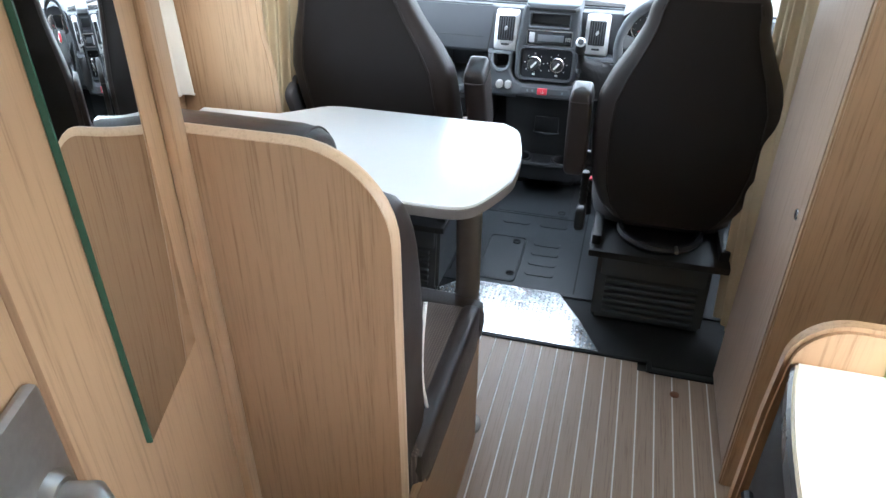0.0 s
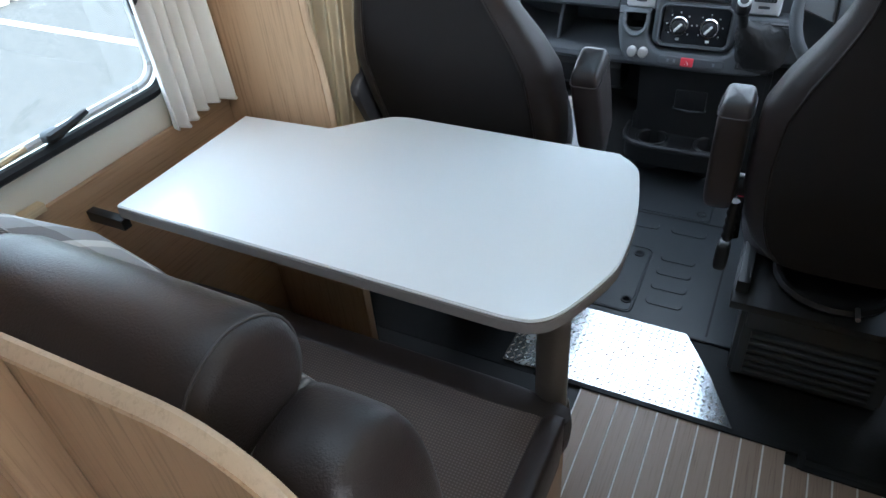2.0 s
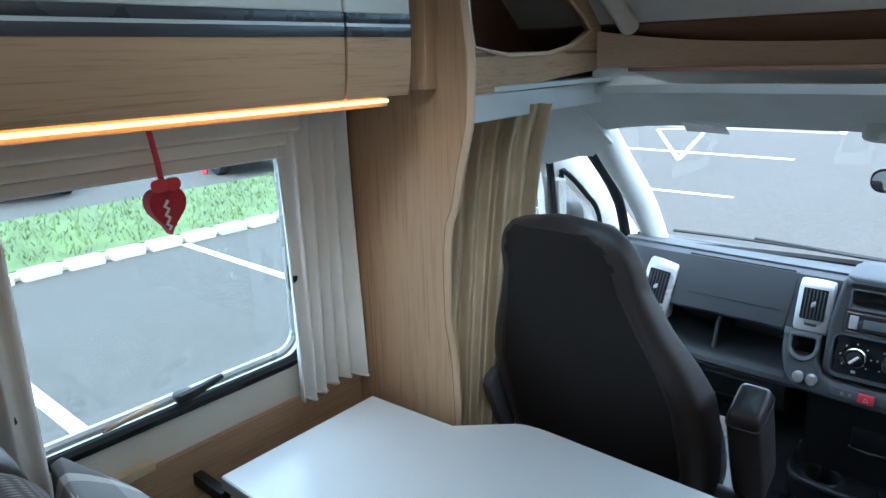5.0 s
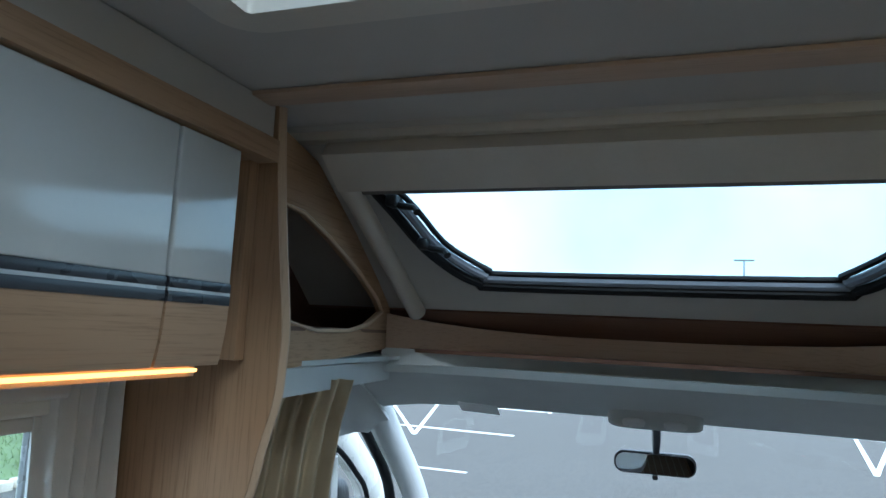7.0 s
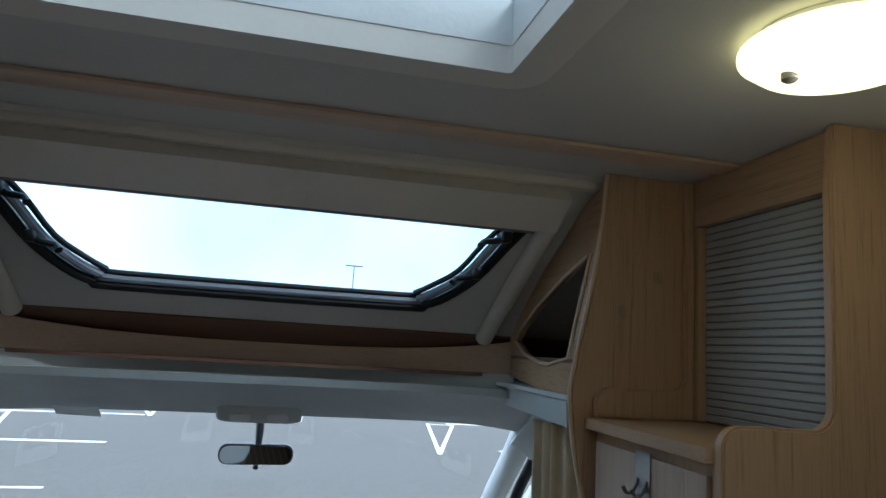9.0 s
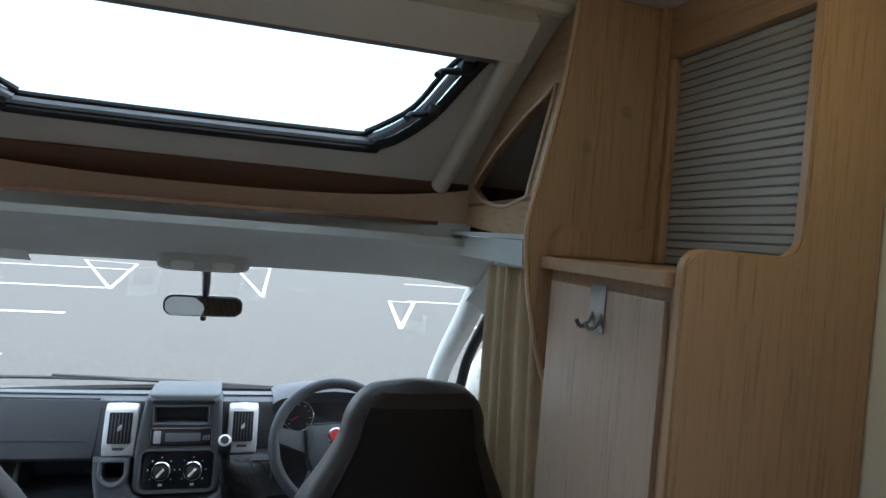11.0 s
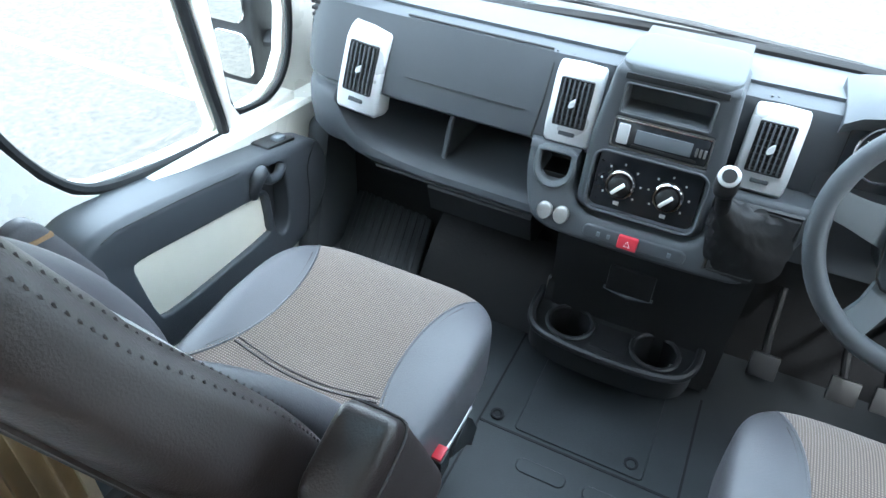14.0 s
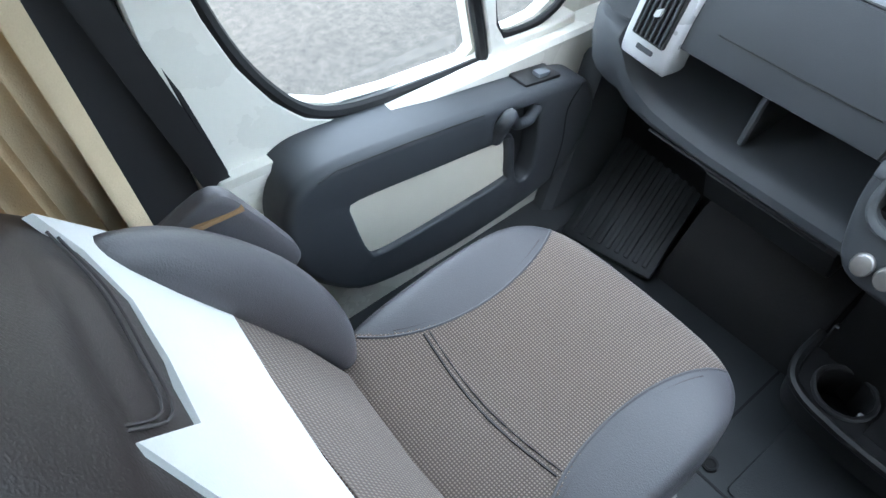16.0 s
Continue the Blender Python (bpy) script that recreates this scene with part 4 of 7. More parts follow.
# left-hand locker
lock = thing("overhead_locker", (-1.24, 1.7, 1.46), "overhead locker with gloss white doors, dark stripes and oak base", "cabinet")
part("carcass", box(WL + 0.003, -1.098, 1.305, 2.105, 1.47, 1.838, 0.002), W_Y, lock)
part("crown", box(WL + 0.003, -1.072, 1.305, 2.20, 1.836, 1.880, 0.004), W_Y, lock, "oak top rail")
part("ceiling_cove", box(WL + 0.003, -1.084, 1.305, 2.195, 1.881, ZC - 0.002, 0.004), CEIL, lock)
ends = ((1.31, 1.945), (1.951, 2.098))
for y0, y1 in ends:
    d = part("door", box(-1.098, -1.080, y0, y1, 1.60, 1.832, 0.004, 3), GLOSS, lock, "gloss white door")
    part("stripe", box(-1.0815, -1.0785, y0, y1, 1.585, 1.600, 0.001), STRIPE_D, d, "dark grey stripe")
    part("stripe_gap", box(-1.0980, -1.0792, y0, y1, 1.580, 1.586, 0), SILVER, d, "silver line")
    part("stripe", box(-1.0815, -1.0785, y0, y1, 1.564, 1.580, 0.001), STRIPE_D, d, "dark grey stripe")
    part("stripe_base", box(-1.098, -1.0812, y0, y1, 1.562, 1.602, 0), STRIPE_D, d)
    rows = [[Vector((-1.080 - 0.012 * k * k, y, 1.564 - 0.098 * k)) for k in (0, 0.3, 0.6, 0.85, 1.0)] for y in (y0, y1)]
    part("lower_face", sheet(rows, -0.014), W_Y, d, "oak lower face")
part("end_filler", box(WL + 0.003, -1.112, 2.17, 2.198, 1.47, 1.836, 0.002), W_Z, lock)
part("led_strip", box(-1.106, -1.094, 1.31, 2.05, 1.456, 1.4615, 0.001), LED, lock, "glowing warm light strip")
part("led_rail", box(-1.125, -1.107, 1.31, 2.06, 1.448, 1.470, 0.002), W_EDGE, lock)
area_lamp("locker_strip_light", (-1.10, 1.68, 1.447), (-1.10, 1.68, 0), 0.02, 0.74, 0.05, (1.0, 0.62, 0.25))

# dinette window, blind, curtains
win = thing("window_1", (WL, 1.75, 0.885), "hinged acrylic dinette window with black frame and latches", "window", kind="structure")
fr = rrect(WIN[0] + 0.004, WIN[1] - 0.004, WIN[2] + 0.004, WIN[3], 0.055, 6)
part("window_frame", tube([(WL + 0.004, y, z) for y, z in fr], 0.013, 8, True), RUBBER_D, win, "black rubber frame")
part("inner_frame", tube([(WL - 0.012, y, z) for y, z in rrect(WIN[0] + 0.022, WIN[1] - 0.022, WIN[2] + 0.024, WIN[3] - 0.02, 0.05, 6)], 0.010, 8, True), SILVER, win, "pale grey inner frame")
part("pane", prism(rrect(WIN[0] - 0.0, WIN[1] + 0.0, WIN[2], WIN[3], 0.05), "x", WL - 0.034, WL - 0.030, 0), ACRYL, win).visible_shadow = False
for y, z, dy in ((1.75, 0.918, 0.07), (2.03, 1.08, 0.0), (1.46, 0.99, 0.0)):
    l = part("latch", pad(WL + 0.012, y, z, 0.03, 0.04 if dy else 0.02, 0.022 if dy else 0.07, 0.5, 8), BLACK, win, "black turn latch")
    part("latch_lever", tube([(WL + 0.02, y - 0.01, z), (WL + 0.035, y + dy * 0.4, z + 0.012), (WL + 0.035, y + dy, z + 0.02 if dy else z + 0.05)], [0.011, 0.009, 0.006], 8), BLACK, l)
part("stay", tube([(WL - 0.005, 1.60, 0.905), (WL - 0.005, 1.70, 0.912)], 0.006), PIN, win, "pale yellow stay")
bl = thing("roller_blind", (WL, 1.7, 1.39), "cream folded roller blind under the locker", "blind")
part("cassette", box(WL + 0.002, WL + 0.055, 1.36, 2.05, 1.395, 1.445, 0.010, 3), RAIL, bl)
part("pleat", box(WL + 0.004, WL + 0.040, 1.38, 2.045, 1.368, 1.396, 0.008, 3), CREAM, bl)
part("pull_bar", box(WL + 0.004, WL + 0.030, 1.385, 2.04, 1.342, 1.368, 0.006, 3), RAIL, bl)


def curtain(name, path, z_top, z_bot, folds, amp, mat, label, gather=1.0, stripes=0, seed=1, flare=0.25, n=110, rows=14, drift=(0, 0), pull=1.4):
    """Hanging cloth along a plan path: deep folds at the head that widen and wander towards the hem."""
    rnd = random.Random(seed)
    line = smooth_line([(a, b2, 0) for a, b2 in path], 12)
    cum = [0.0]
    for a, b2 in zip(line, line[1:]):
        cum.append(cum[-1] + (b2 - a).length)
    def at(s):
        s *= cum[-1]
        for i in range(len(cum) - 1):
            if s <= cum[i + 1] + 1e-9:
                f = (s - cum[i]) / max(1e-6, cum[i + 1] - cum[i])
                d = (line[i + 1] - line[i]).normalized()
                return line[i].lerp(line[i + 1], f), Vector((-d.y, d.x, 0))
        d = (line[-1] - line[-2]).normalized()
        return line[-1], Vector((-d.y, d.x, 0))
    ph = [rnd.uniform(-0.6, 0.6) for _ in range(folds + 3)]
    grid = []
    for j in range(rows + 1):
        v = j / rows
        rowp = []
        for i in range(n + 1):
            s = i / n
            f = s * folds
            k = int(f)
            wob = ph[k] * (1 - (f - k)) + ph[k + 1] * (f - k)
            a = amp * (0.75 + flare * v) * math.sin(2 * math.pi * f + wob * (0.3 + v)) * (0.8 + 0.35 * math.sin(3.1 * k + seed))
            squeeze = 0.5 + (s - 0.5) * (1 + (gather - 1) * v)
            p, nrm = at(min(1, max(0, squeeze)))
            z = z_top + (z_bot - z_top) * v + (0.006 * math.sin(7 * s + seed) if j == rows else 0)
            q = p + nrm * (a + 0.010 * math.sin(2.3 * v + seed + 5 * s)) + Vector((drift[0], drift[1], 0)) * v ** pull
            rowp.append(Vector((q.x, q.y, z)))
        grid.append(rowp)
    c = thing(name, (path[0][0], path[0][1], z_bot), label, "curtain")
    part("cloth", sheet(grid, 0.0022), mat, c)
    for k in range(stripes):
        i = int((k + 0.5) / stripes * n)
        rib = tube([r[i] + (r[i] - r[i - 1]).cross(Vector((0, 0, 1))).normalized() * -0.0015 for r in grid], 0.0016, 4)
        part("stripe", rib, THREAD, c, "thin dark woven stripe")
    part("hem", tube([p + Vector((0, 0, 0.004)) for p in grid[-1]], 0.0028, 5), mat, c)
    return c


curtain("net_curtain", [(WL + 0.03, 2.0), (WL + 0.035, 2.19)], 1.445, 0.80, 5, 0.022, SHEER, "white striped net curtain gathered beside the window", 0.95, 5, 3)
curtain("net_curtain", [(WL + 0.04, 1.33), (WL + 0.035, 1.50)], 1.445, 0.56, 5, 0.014, SHEER, "white striped net curtain tucked behind the backrest", 0.9, 5, 5)
curtain("cab_curtain", [(-1.04, 2.50), (-1.08, 2.45), (-1.12, 2.41), (-1.17, 2.34)], 1.425, 0.10, 6, 0.024, CURT, "long beige cab curtain drawn back behind the oak board", 1.0, 0, 7, drift=(-0.14, 0.04), pull=0.6)
curtain("cab_curtain", [(0.235, 2.56), (0.265, 2.46), (0.31, 2.37), (0.40, 2.34)], 1.395, 0.08, 8, 0.018, CURT, "long beige cab curtain drawn back beside the driver seat", 1.0, 0, 9, drift=(0.05, -0.01))
for nm, x in (("wall_overcab_west", WL - 0.04), ("wall_overcab_east", WR)):
    solo(nm, box(x, x + 0.04, 2.451, 3.12, 1.44, 1.99, 0), CREAM, "cream foil side wall of the overcab bay", "wall", "structure")

for x0, x1, y0 in ((-1.50, XC - 0.645, 2.225), (XC + 0.645, 0.66, 2.32)):
    solo("soffit", box(x0, x1, y0, 3.16, 1.458, 1.468, 0), CABLINER, "pale grey soffit under the overcab corner", "ceiling", "structure")

# wall lower lining, wooden ledge behind the table
solo("wainscot", box(WL + 0.001, WL + 0.014, 1.31, 2.198, 0.0, 0.80, 0.003), W_Y, "oak lower wall lining beside the dinette", "trim", "structure")
wb = thing("wood_block", (WL + 0.02, 1.62, 0.80), "small raw pine wedge lying on the wall ledge", "block")
part("wedge", box(WL + 0.004, WL + 0.026, 1.57, 1.67, 0.80, 0.818, 0.003), PIN, wb)
part("strip", box(WL + 0.004, WL + 0.018, 1.50, 1.63, 0.7995, 0.808, 0.002), PIN, wb)


# plaid scatter cushion
def plaid():
    m = material("plaid_cotton", (0.12, 0.10, 0.095), 0.9, vary=0.1, fine=400, bump=0.3)
    t = m.node_tree
    b = t.nodes["Principled BSDF"]
    tc = t.nodes.new("ShaderNodeTexCoord")
    sep = t.nodes.new("ShaderNodeSeparateXYZ")
    t.links.new(tc.outputs["Generated"], sep.inputs[0])
    src = b.inputs["Base Color"].links[0].from_socket
    dark, grey, cream = (0.085, 0.068, 0.062), (0.26, 0.25, 0.24), (0.56, 0.51, 0.44)
    bands = {"X": [(0.0, dark), (0.18, cream), (0.24, grey), (0.40, dark), (0.60, cream), (0.67, grey), (0.82, dark)],
             "Z": [(0.0, dark), (0.22, grey), (0.42, dark), (0.62, cream), (0.70, grey), (0.88, dark)]}
    outs = []
    for axis, stops in bands.items():
        r = t.nodes.new("ShaderNodeValToRGB")
        r.color_ramp.interpolation = "CONSTANT"
        el = r.color_ramp.elements
        el[0].position, el[0].color = stops[0][0], rgba(stops[0][1])
        el[1].position, el[1].color = stops[-1][0], rgba(stops[-1][1])
        for p, c in stops[1:-1]:
            el.new(p).color = rgba(c)
        t.links.new(sep.outputs[axis], r.inputs[0])
        outs.append(r.outputs[0])
    mx = t.nodes.new("ShaderNodeMix")
    mx.data_type = "RGBA"
    mx.inputs[0].default_value = 0.48
    t.links.new(outs[0], mx.inputs[6])
    t.links.new(outs[1], mx.inputs[7])
    t.links.new(mx.outputs[2], b.inputs["Base Color"])
    return m


def puff(q):
    u, v = q.x / 0.25, q.z / 0.23
    pinch = (1 - min(1, abs(u)) ** 3) * (1 - min(1, abs(v)) ** 3)
    return Vector((q.x * (1 + 0.10 * abs(v) ** 3), q.y * (0.10 + 0.9 * pinch) + 0.008 * math.sin(9 * u + 4 * v) * pinch, q.z * (1 + 0.10 * abs(u) ** 3)))


pil = new("scatter_cushion", mesh_from(pad(0, 0, 0, 0.50, 0.19, 0.46, 0.28, 22, puff), "scatter_cushion", plaid()))
pil.matrix_world = pose(-1.06, 1.545, 0.745, 24, -6, -10)
tagged(pil, "brown and cream plaid scatter cushion leaning on the bench backrest", "cushion")
pz = tube([(0.245 * math.copysign(abs(math.cos(a)) ** 0.3, math.cos(a)), 0, 0.227 * math.copysign(abs(math.sin(a)) ** 0.3, math.sin(a))) for a in [2 * math.pi * k / 48 for k in range(48)]], 0.006, 6, True)
origin[pil] = Vector((0, 0, 0))
part("piping", pz, material("cream_piping", (0.5, 0.46, 0.4), 0.9), pil, "cream piping around the edge")

# heart on the blind
ht = thing("heart_ornament", (WL + 0.09, 1.73, 1.31), "red felt heart ornament hanging from a red ribbon", "ornament")
hp = []
for k in range(40):
    a = 2 * math.pi * k / 40
    hp.append((1.73 + 0.0020 * 16 * math.sin(a) ** 3, 1.300 + 0.0027 * (13 * math.cos(a) - 5 * math.cos(2 * a) - 2 * math.cos(3 * a) - math.cos(4 * a))))
hm = prism(hp, "x", WL + 0.075, WL + 0.100, 0.006, seg=3)
part("heart", hm, REDFELT, ht)
part("ribbon", tube([(WL + 0.088, 1.73, 1.335), (WL + 0.085, 1.728, 1.38), (WL + 0.075, 1.726, 1.43)], 0.005, 6, flat=0.3), RED, ht)
part("bow", join(pad(WL + 0.10, 1.741, 1.340, 0.012, 0.03, 0.022, 0.8, 8), pad(WL + 0.10, 1.719, 1.340, 0.012, 0.03, 0.022, 0.8, 8)), RED, ht)
part("lace", tube([(WL + 0.102, 1.725 + 0.004 * math.sin(k * 2.1), 1.265 + k * 0.005) for k in range(11)], 0.0025, 5), WHITE, ht, "white zigzag lace")

# roof hatch and ceiling lamp
rh = thing("roof_hatch", (-0.48, 1.54, ZC), "square roof hatch with milky dome and cream frame", "roof hatch", kind="structure")
fo = [(HATCH[0] - 0.045, HATCH[2] - 0.045), (HATCH[1] + 0.045, HATCH[2] - 0.045), (HATCH[1] + 0.045, HATCH[3] + 0.045), (HATCH[0] - 0.045, HATCH[3] + 0.045)]
part("frame", prism(rrect(HATCH[0] - 0.045, HATCH[1] + 0.045, HATCH[2] - 0.045, HATCH[3] + 0.045, 0.06), "z", ZC - 0.020, ZC + 0.02, 0, [rrect(HATCH[0] + 0.01, HATCH[1] - 0.01, HATCH[2] + 0.01, HATCH[3] - 0.01, 0.008)]), RAIL, rh)
for x0, x1, y0, y1 in ((HATCH[0], HATCH[1], HATCH[3] - 0.012, HATCH[3] - 0.002), (HATCH[0], HATCH[1], HATCH[2] + 0.002, HATCH[2] + 0.012), (HATCH[0] + 0.002, HATCH[0] + 0.012, HATCH[2], HATCH[3]), (HATCH[1] - 0.012, HATCH[1] - 0.002, HATCH[2], HATCH[3])):
    part("shaft", box(x0, x1, y0, y1, ZC + 0.02, ZC + 0.09, 0.001), WHITE, rh)
part("dome", sheet([[Vector((HATCH[0] + (HATCH[1] - HATCH[0]) * i / 8, HATCH[2] + (HATCH[3] - HATCH[2]) * j / 8, ZC + 0.09 + 0.06 * math.sin(math.pi * i / 8) * math.sin(math.pi * j / 8))) for i in range(9)] for j in range(9)], 0.004), DOME, rh)
cl = thing("ceiling_lamp", (0.255, 1.630, ZC), "round yellowish glass ceiling lamp, lit", "lamp")
part("base", lathe([(0.10, 0), (0.10, -0.012), (0.095, -0.016)], (0.255, 1.630, ZC - 0.001)), WHITE, cl)
part("shade", lathe([(0.115, -0.014), (0.115, -0.02), (0.095, -0.036), (0.05, -0.047), (0.0, -0.05)], (0.255, 1.630, ZC), n=40), BULB, cl, "pale yellow glass dish")
part("bulb", pad(0.225, 1.625, ZC - 0.047, 0.045, 0.03, 0.010, 0.9, 10), HOT, cl, "bright halogen capsule")
part("stud", lathe([(0.010, -0.040), (0.010, -0.052), (0.006, -0.055)], (0.205, 1.655, ZC)), T_EDGE, cl)
pt = new("ceiling_lamp_light", bpy.data.lights.new("ceiling_lamp_light", "POINT"))
pt.data.energy, pt.data.color, pt.data.shadow_soft_size = 0.13, (1.0, 0.85, 0.5), 0.06
pt.location = (0.255, 1.630, ZC - 0.09)
# ---------------------------------------------------------------- cab seats
def split(bm, test):
    """Two copies of bm: the faces whose centre passes the test, and the rest."""
    other = bm.copy()
    bmesh.ops.delete(bm, geom=[f for f in bm.faces if not test(f.calc_center_median(), f.normal)], context="FACES")
    bmesh.ops.delete(other, geom=[f for f in other.faces if test(f.calc_center_median(), f.normal)], context="FACES")
    return bm, other


WHITECLOTH = material("white_seat_cloth", (0.74, 0.73, 0.71), 0.85, vary=0.05, fine=500, bump=0.2)
BACK_W = [(0.40, 0.17), (0.45, 0.215), (0.52, 0.24), (0.62, 0.255), (0.72, 0.258), (0.82, 0.252), (0.90, 0.222), (0.98, 0.182), (1.05, 0.152), (1.10, 0.145), (1.135, 0.128), (1.158, 0.100), (1.170, 0.060), (1.174, 0.02)]


def back_width(z):
    for (z0, w0), (z1, w1) in zip(BACK_W, BACK_W[1:]):
        if z <= z1:
            return w0 + (w1 - w0) * (z - z0) / (z1 - z0)
    return 0.02


def cab_seat(cx, inner, label, foot, rake, tall, arm_lean, arm_foot):
    """A captain's seat; inner is the side of its armrest, rake the slope of its back, tall its stretch."""
    def back_mid(z):
        return foot - rake * (z - 0.42)

    def wide(z):
        return back_width(0.40 + (z - 0.40) / tall)

    s = thing("captain_seat", (cx, 2.8, 0), label, "seat", "cab seats")
    part("pedestal", prism([(2.50, 0.004), (3.00, 0.004), (2.97, 0.27), (2.54, 0.27)], "x", cx - 0.185, cx + 0.185, 0.012, seg=2), DASH, s, "charcoal plastic seat box")
    for i in range(6):
        part("rib", box(cx - 0.15, cx + 0.15, 2.492 + i * 0.003, 2.512 + i * 0.003, 0.03 + i * 0.024, 0.043 + i * 0.024, 0.004), DASH, s)
    part("rear_cover", box(cx - 0.17, cx + 0.17, 2.515, 2.545, 0.175, 0.255, 0.008), DASH_L, s, "lighter rear cover")
    part("swivel_plate", box(cx - 0.22, cx + 0.22, 2.46, 2.99, 0.275, 0.30, 0.006), BLACK, s)
    for e in (-0.2, 0.2):
        part("frame_rail", box(cx + e - 0.015, cx + e + 0.015, 2.50, 3.0, 0.30, 0.335, 0.004), BLACK, s)
    part("swivel_ring", tube([(cx + 0.13 * math.cos(a), 2.62 + 0.13 * math.sin(a), 0.318) for a in [2 * math.pi * k / 24 for k in range(24)]], 0.012, 6, True), BLACK, s)
    part("release_lever", tube([(cx + 0.05, 2.50, 0.33), (cx + 0.05, 2.455, 0.335)], 0.006), STEEL, s)

    MID, SX, SY, SZ = Vector((cx, 2.885, 0.405)), 0.252, 0.265, 0.080

    def dish(q):
        u, v = q.x / 0.24, q.y / 0.262
        sag = 0.022 * math.exp(-(u * u * 3 + v * v * 1.6))
        lip = 0.035 * max(0.0, v) ** 3
        side = 0.018 * min(1.0, abs(u)) ** 3
        w = 1.0 - 0.07 * max(0.0, -v) - 0.05 * max(0.0, v) ** 4
        top = 1.0 if q.z > 0 else 0.0
        return Vector((q.x * w, q.y - 0.02 * u * u * (v > 0), q.z + top * (side - sag - lip * 0.6)))

    def is_bolster(c, n):
        u, v = abs(c.x - cx), c.y
        return ((u - 0.268) / 0.135) ** 2 + ((v - 2.92) / 0.235) ** 2 < 1.0 or (c.z < 0.40)
    cush = bmesh.new()
    N, E = 150, 5.0

    def top_at(u, v):
        r = max(abs(u), abs(v))
        m = (abs(u) ** E + abs(v) ** E) ** (1 / E)
        k = 0.0 if m == 0 else r / m
        w = 1 - (1 - r) ** 1.5
        k *= 1.0 if r == 0 else w / r
        return Vector((u * k * SX, v * k * SY, SZ * max(0.0, 1 - w ** E) ** (1 / E)))
    grid = [[cush.verts.new(dish(top_at(-1 + 2 * i / N, -1 + 2 * j / N)) + MID) for i in range(N + 1)] for j in range(N + 1)]
    for j in range(N):
        for i in range(N):
            cush.faces.new((grid[j][i], grid[j][i + 1], grid[j + 1][i + 1], grid[j + 1][i]))
    rim = grid[0][:-1] + [r[-1] for r in grid[:-1]] + grid[-1][:0:-1] + [r[0] for r in grid[:0:-1]]
    for drop, inset in ((0.05, 0.995), (0.085, 0.97), (0.10, 0.90)):
        low = [cush.verts.new((MID.x + (v.co.x - MID.x) * inset, MID.y + (v.co.y - MID.y) * inset, MID.z - drop)) for v in rim]
        for k in range(len(rim)):
            cush.faces.new((rim[k], rim[(k + 1) % len(rim)], low[(k + 1) % len(rim)], low[k]))
        rim = low
    bmesh.ops.recalc_face_normals(cush, faces=cush.faces)
    lea, fab = split(cush, is_bolster)
    cu = part("seat_cushion", fab, FABRIC, s, "taupe woven seat centre")
    part("bolster_cover", lea, LEATHER_G, cu, "slate leatherette side bolsters")
    for sx in (-1, 1):
        line = []
        for k in range(25):
            a = radians(112 + k * 5.7) if sx > 0 else radians(68 - k * 5.7)
            x, y = sx * 0.268 + 0.135 * math.cos(a), 2.92 - MID.y + 0.235 * math.sin(a)
            q = Vector((x, y, 0))
            w = ((abs(q.x) / SX) ** E + (abs(q.y) / SY) ** E) ** (1 / E)
            if w > 0.95:
                continue
            line.append(dish(Vector((x, y, SZ * (1 - w ** E) ** (1 / E)))) + MID)
        part("seam", tube(line, 0.0026, 5), LEATHER_G, cu)
        part("seam", tube([p + Vector((sx * 0.012, 0, 0.0005)) for p in line[3:-4]], 0.0012, 5), STITCH, cu)
    line = []
    for k in range(13):
        x, y = -0.15 + 0.025 * k, -0.10 - 0.012 * math.sin(k / 12 * 3.14)
        w = (abs(x / SX) ** E + abs(y / SY) ** E) ** (1 / E)
        line.append(dish(Vector((x, y, SZ * (1 - w ** E) ** (1 / E)))) + MID)
    part("cross_seam", tube(line, 0.0022, 5), LEATHER, cu)
    part("cross_stitch", tube([p + Vector((0, 0.010, 0.0004)) for p in line], 0.0011, 5), STITCH, cu)

    rings = []
    lev = [0.40 + 0.774 * tall * (k / 44) ** 0.92 for k in range(45)]
    for z in lev:
        w = wide(z)
        d = 0.078 * min(1.0, (w / 0.10)) ** 0.7 * (1.0 - 0.28 * max(0, (z - 0.6) / 0.57))
        ring = []
        for k in range(72):
            a = 2 * math.pi * k / 72
            ca, sa = math.cos(a), math.sin(a)
            x = w * math.copysign(abs(ca) ** 0.55, ca)
            y = d * math.copysign(abs(sa) ** 0.62, sa)
            if sa > 0:
                y += 0.030 * (abs(x) / max(w, 0.05)) ** 3 * (0.62 < z < 1.0) * math.sin((z - 0.62) / 0.38 * math.pi) - 0.012 * (1 - abs(x) / max(w, .05)) * (z < 1.0)
            ring.append(Vector((cx + x, back_mid(z) + y, z)))
        rings.append(ring)
    body = loft(rings)
    bmesh.ops.recalc_face_normals(body, faces=body.faces)

    def is_rear(c, n):
        return n.y < -0.45 and abs(c.x - cx) < wide(c.z) * 0.80 and c.z < 1.13 * tall
    rear, rest = split(body, is_rear)
    bk = part("backrest", rest, LEATHER, s, "brown leatherette backrest with built-in headrest", 50)
    part("rear_panel", rear, SEATBACK, bk, "dark brown cloth back panel", 60)
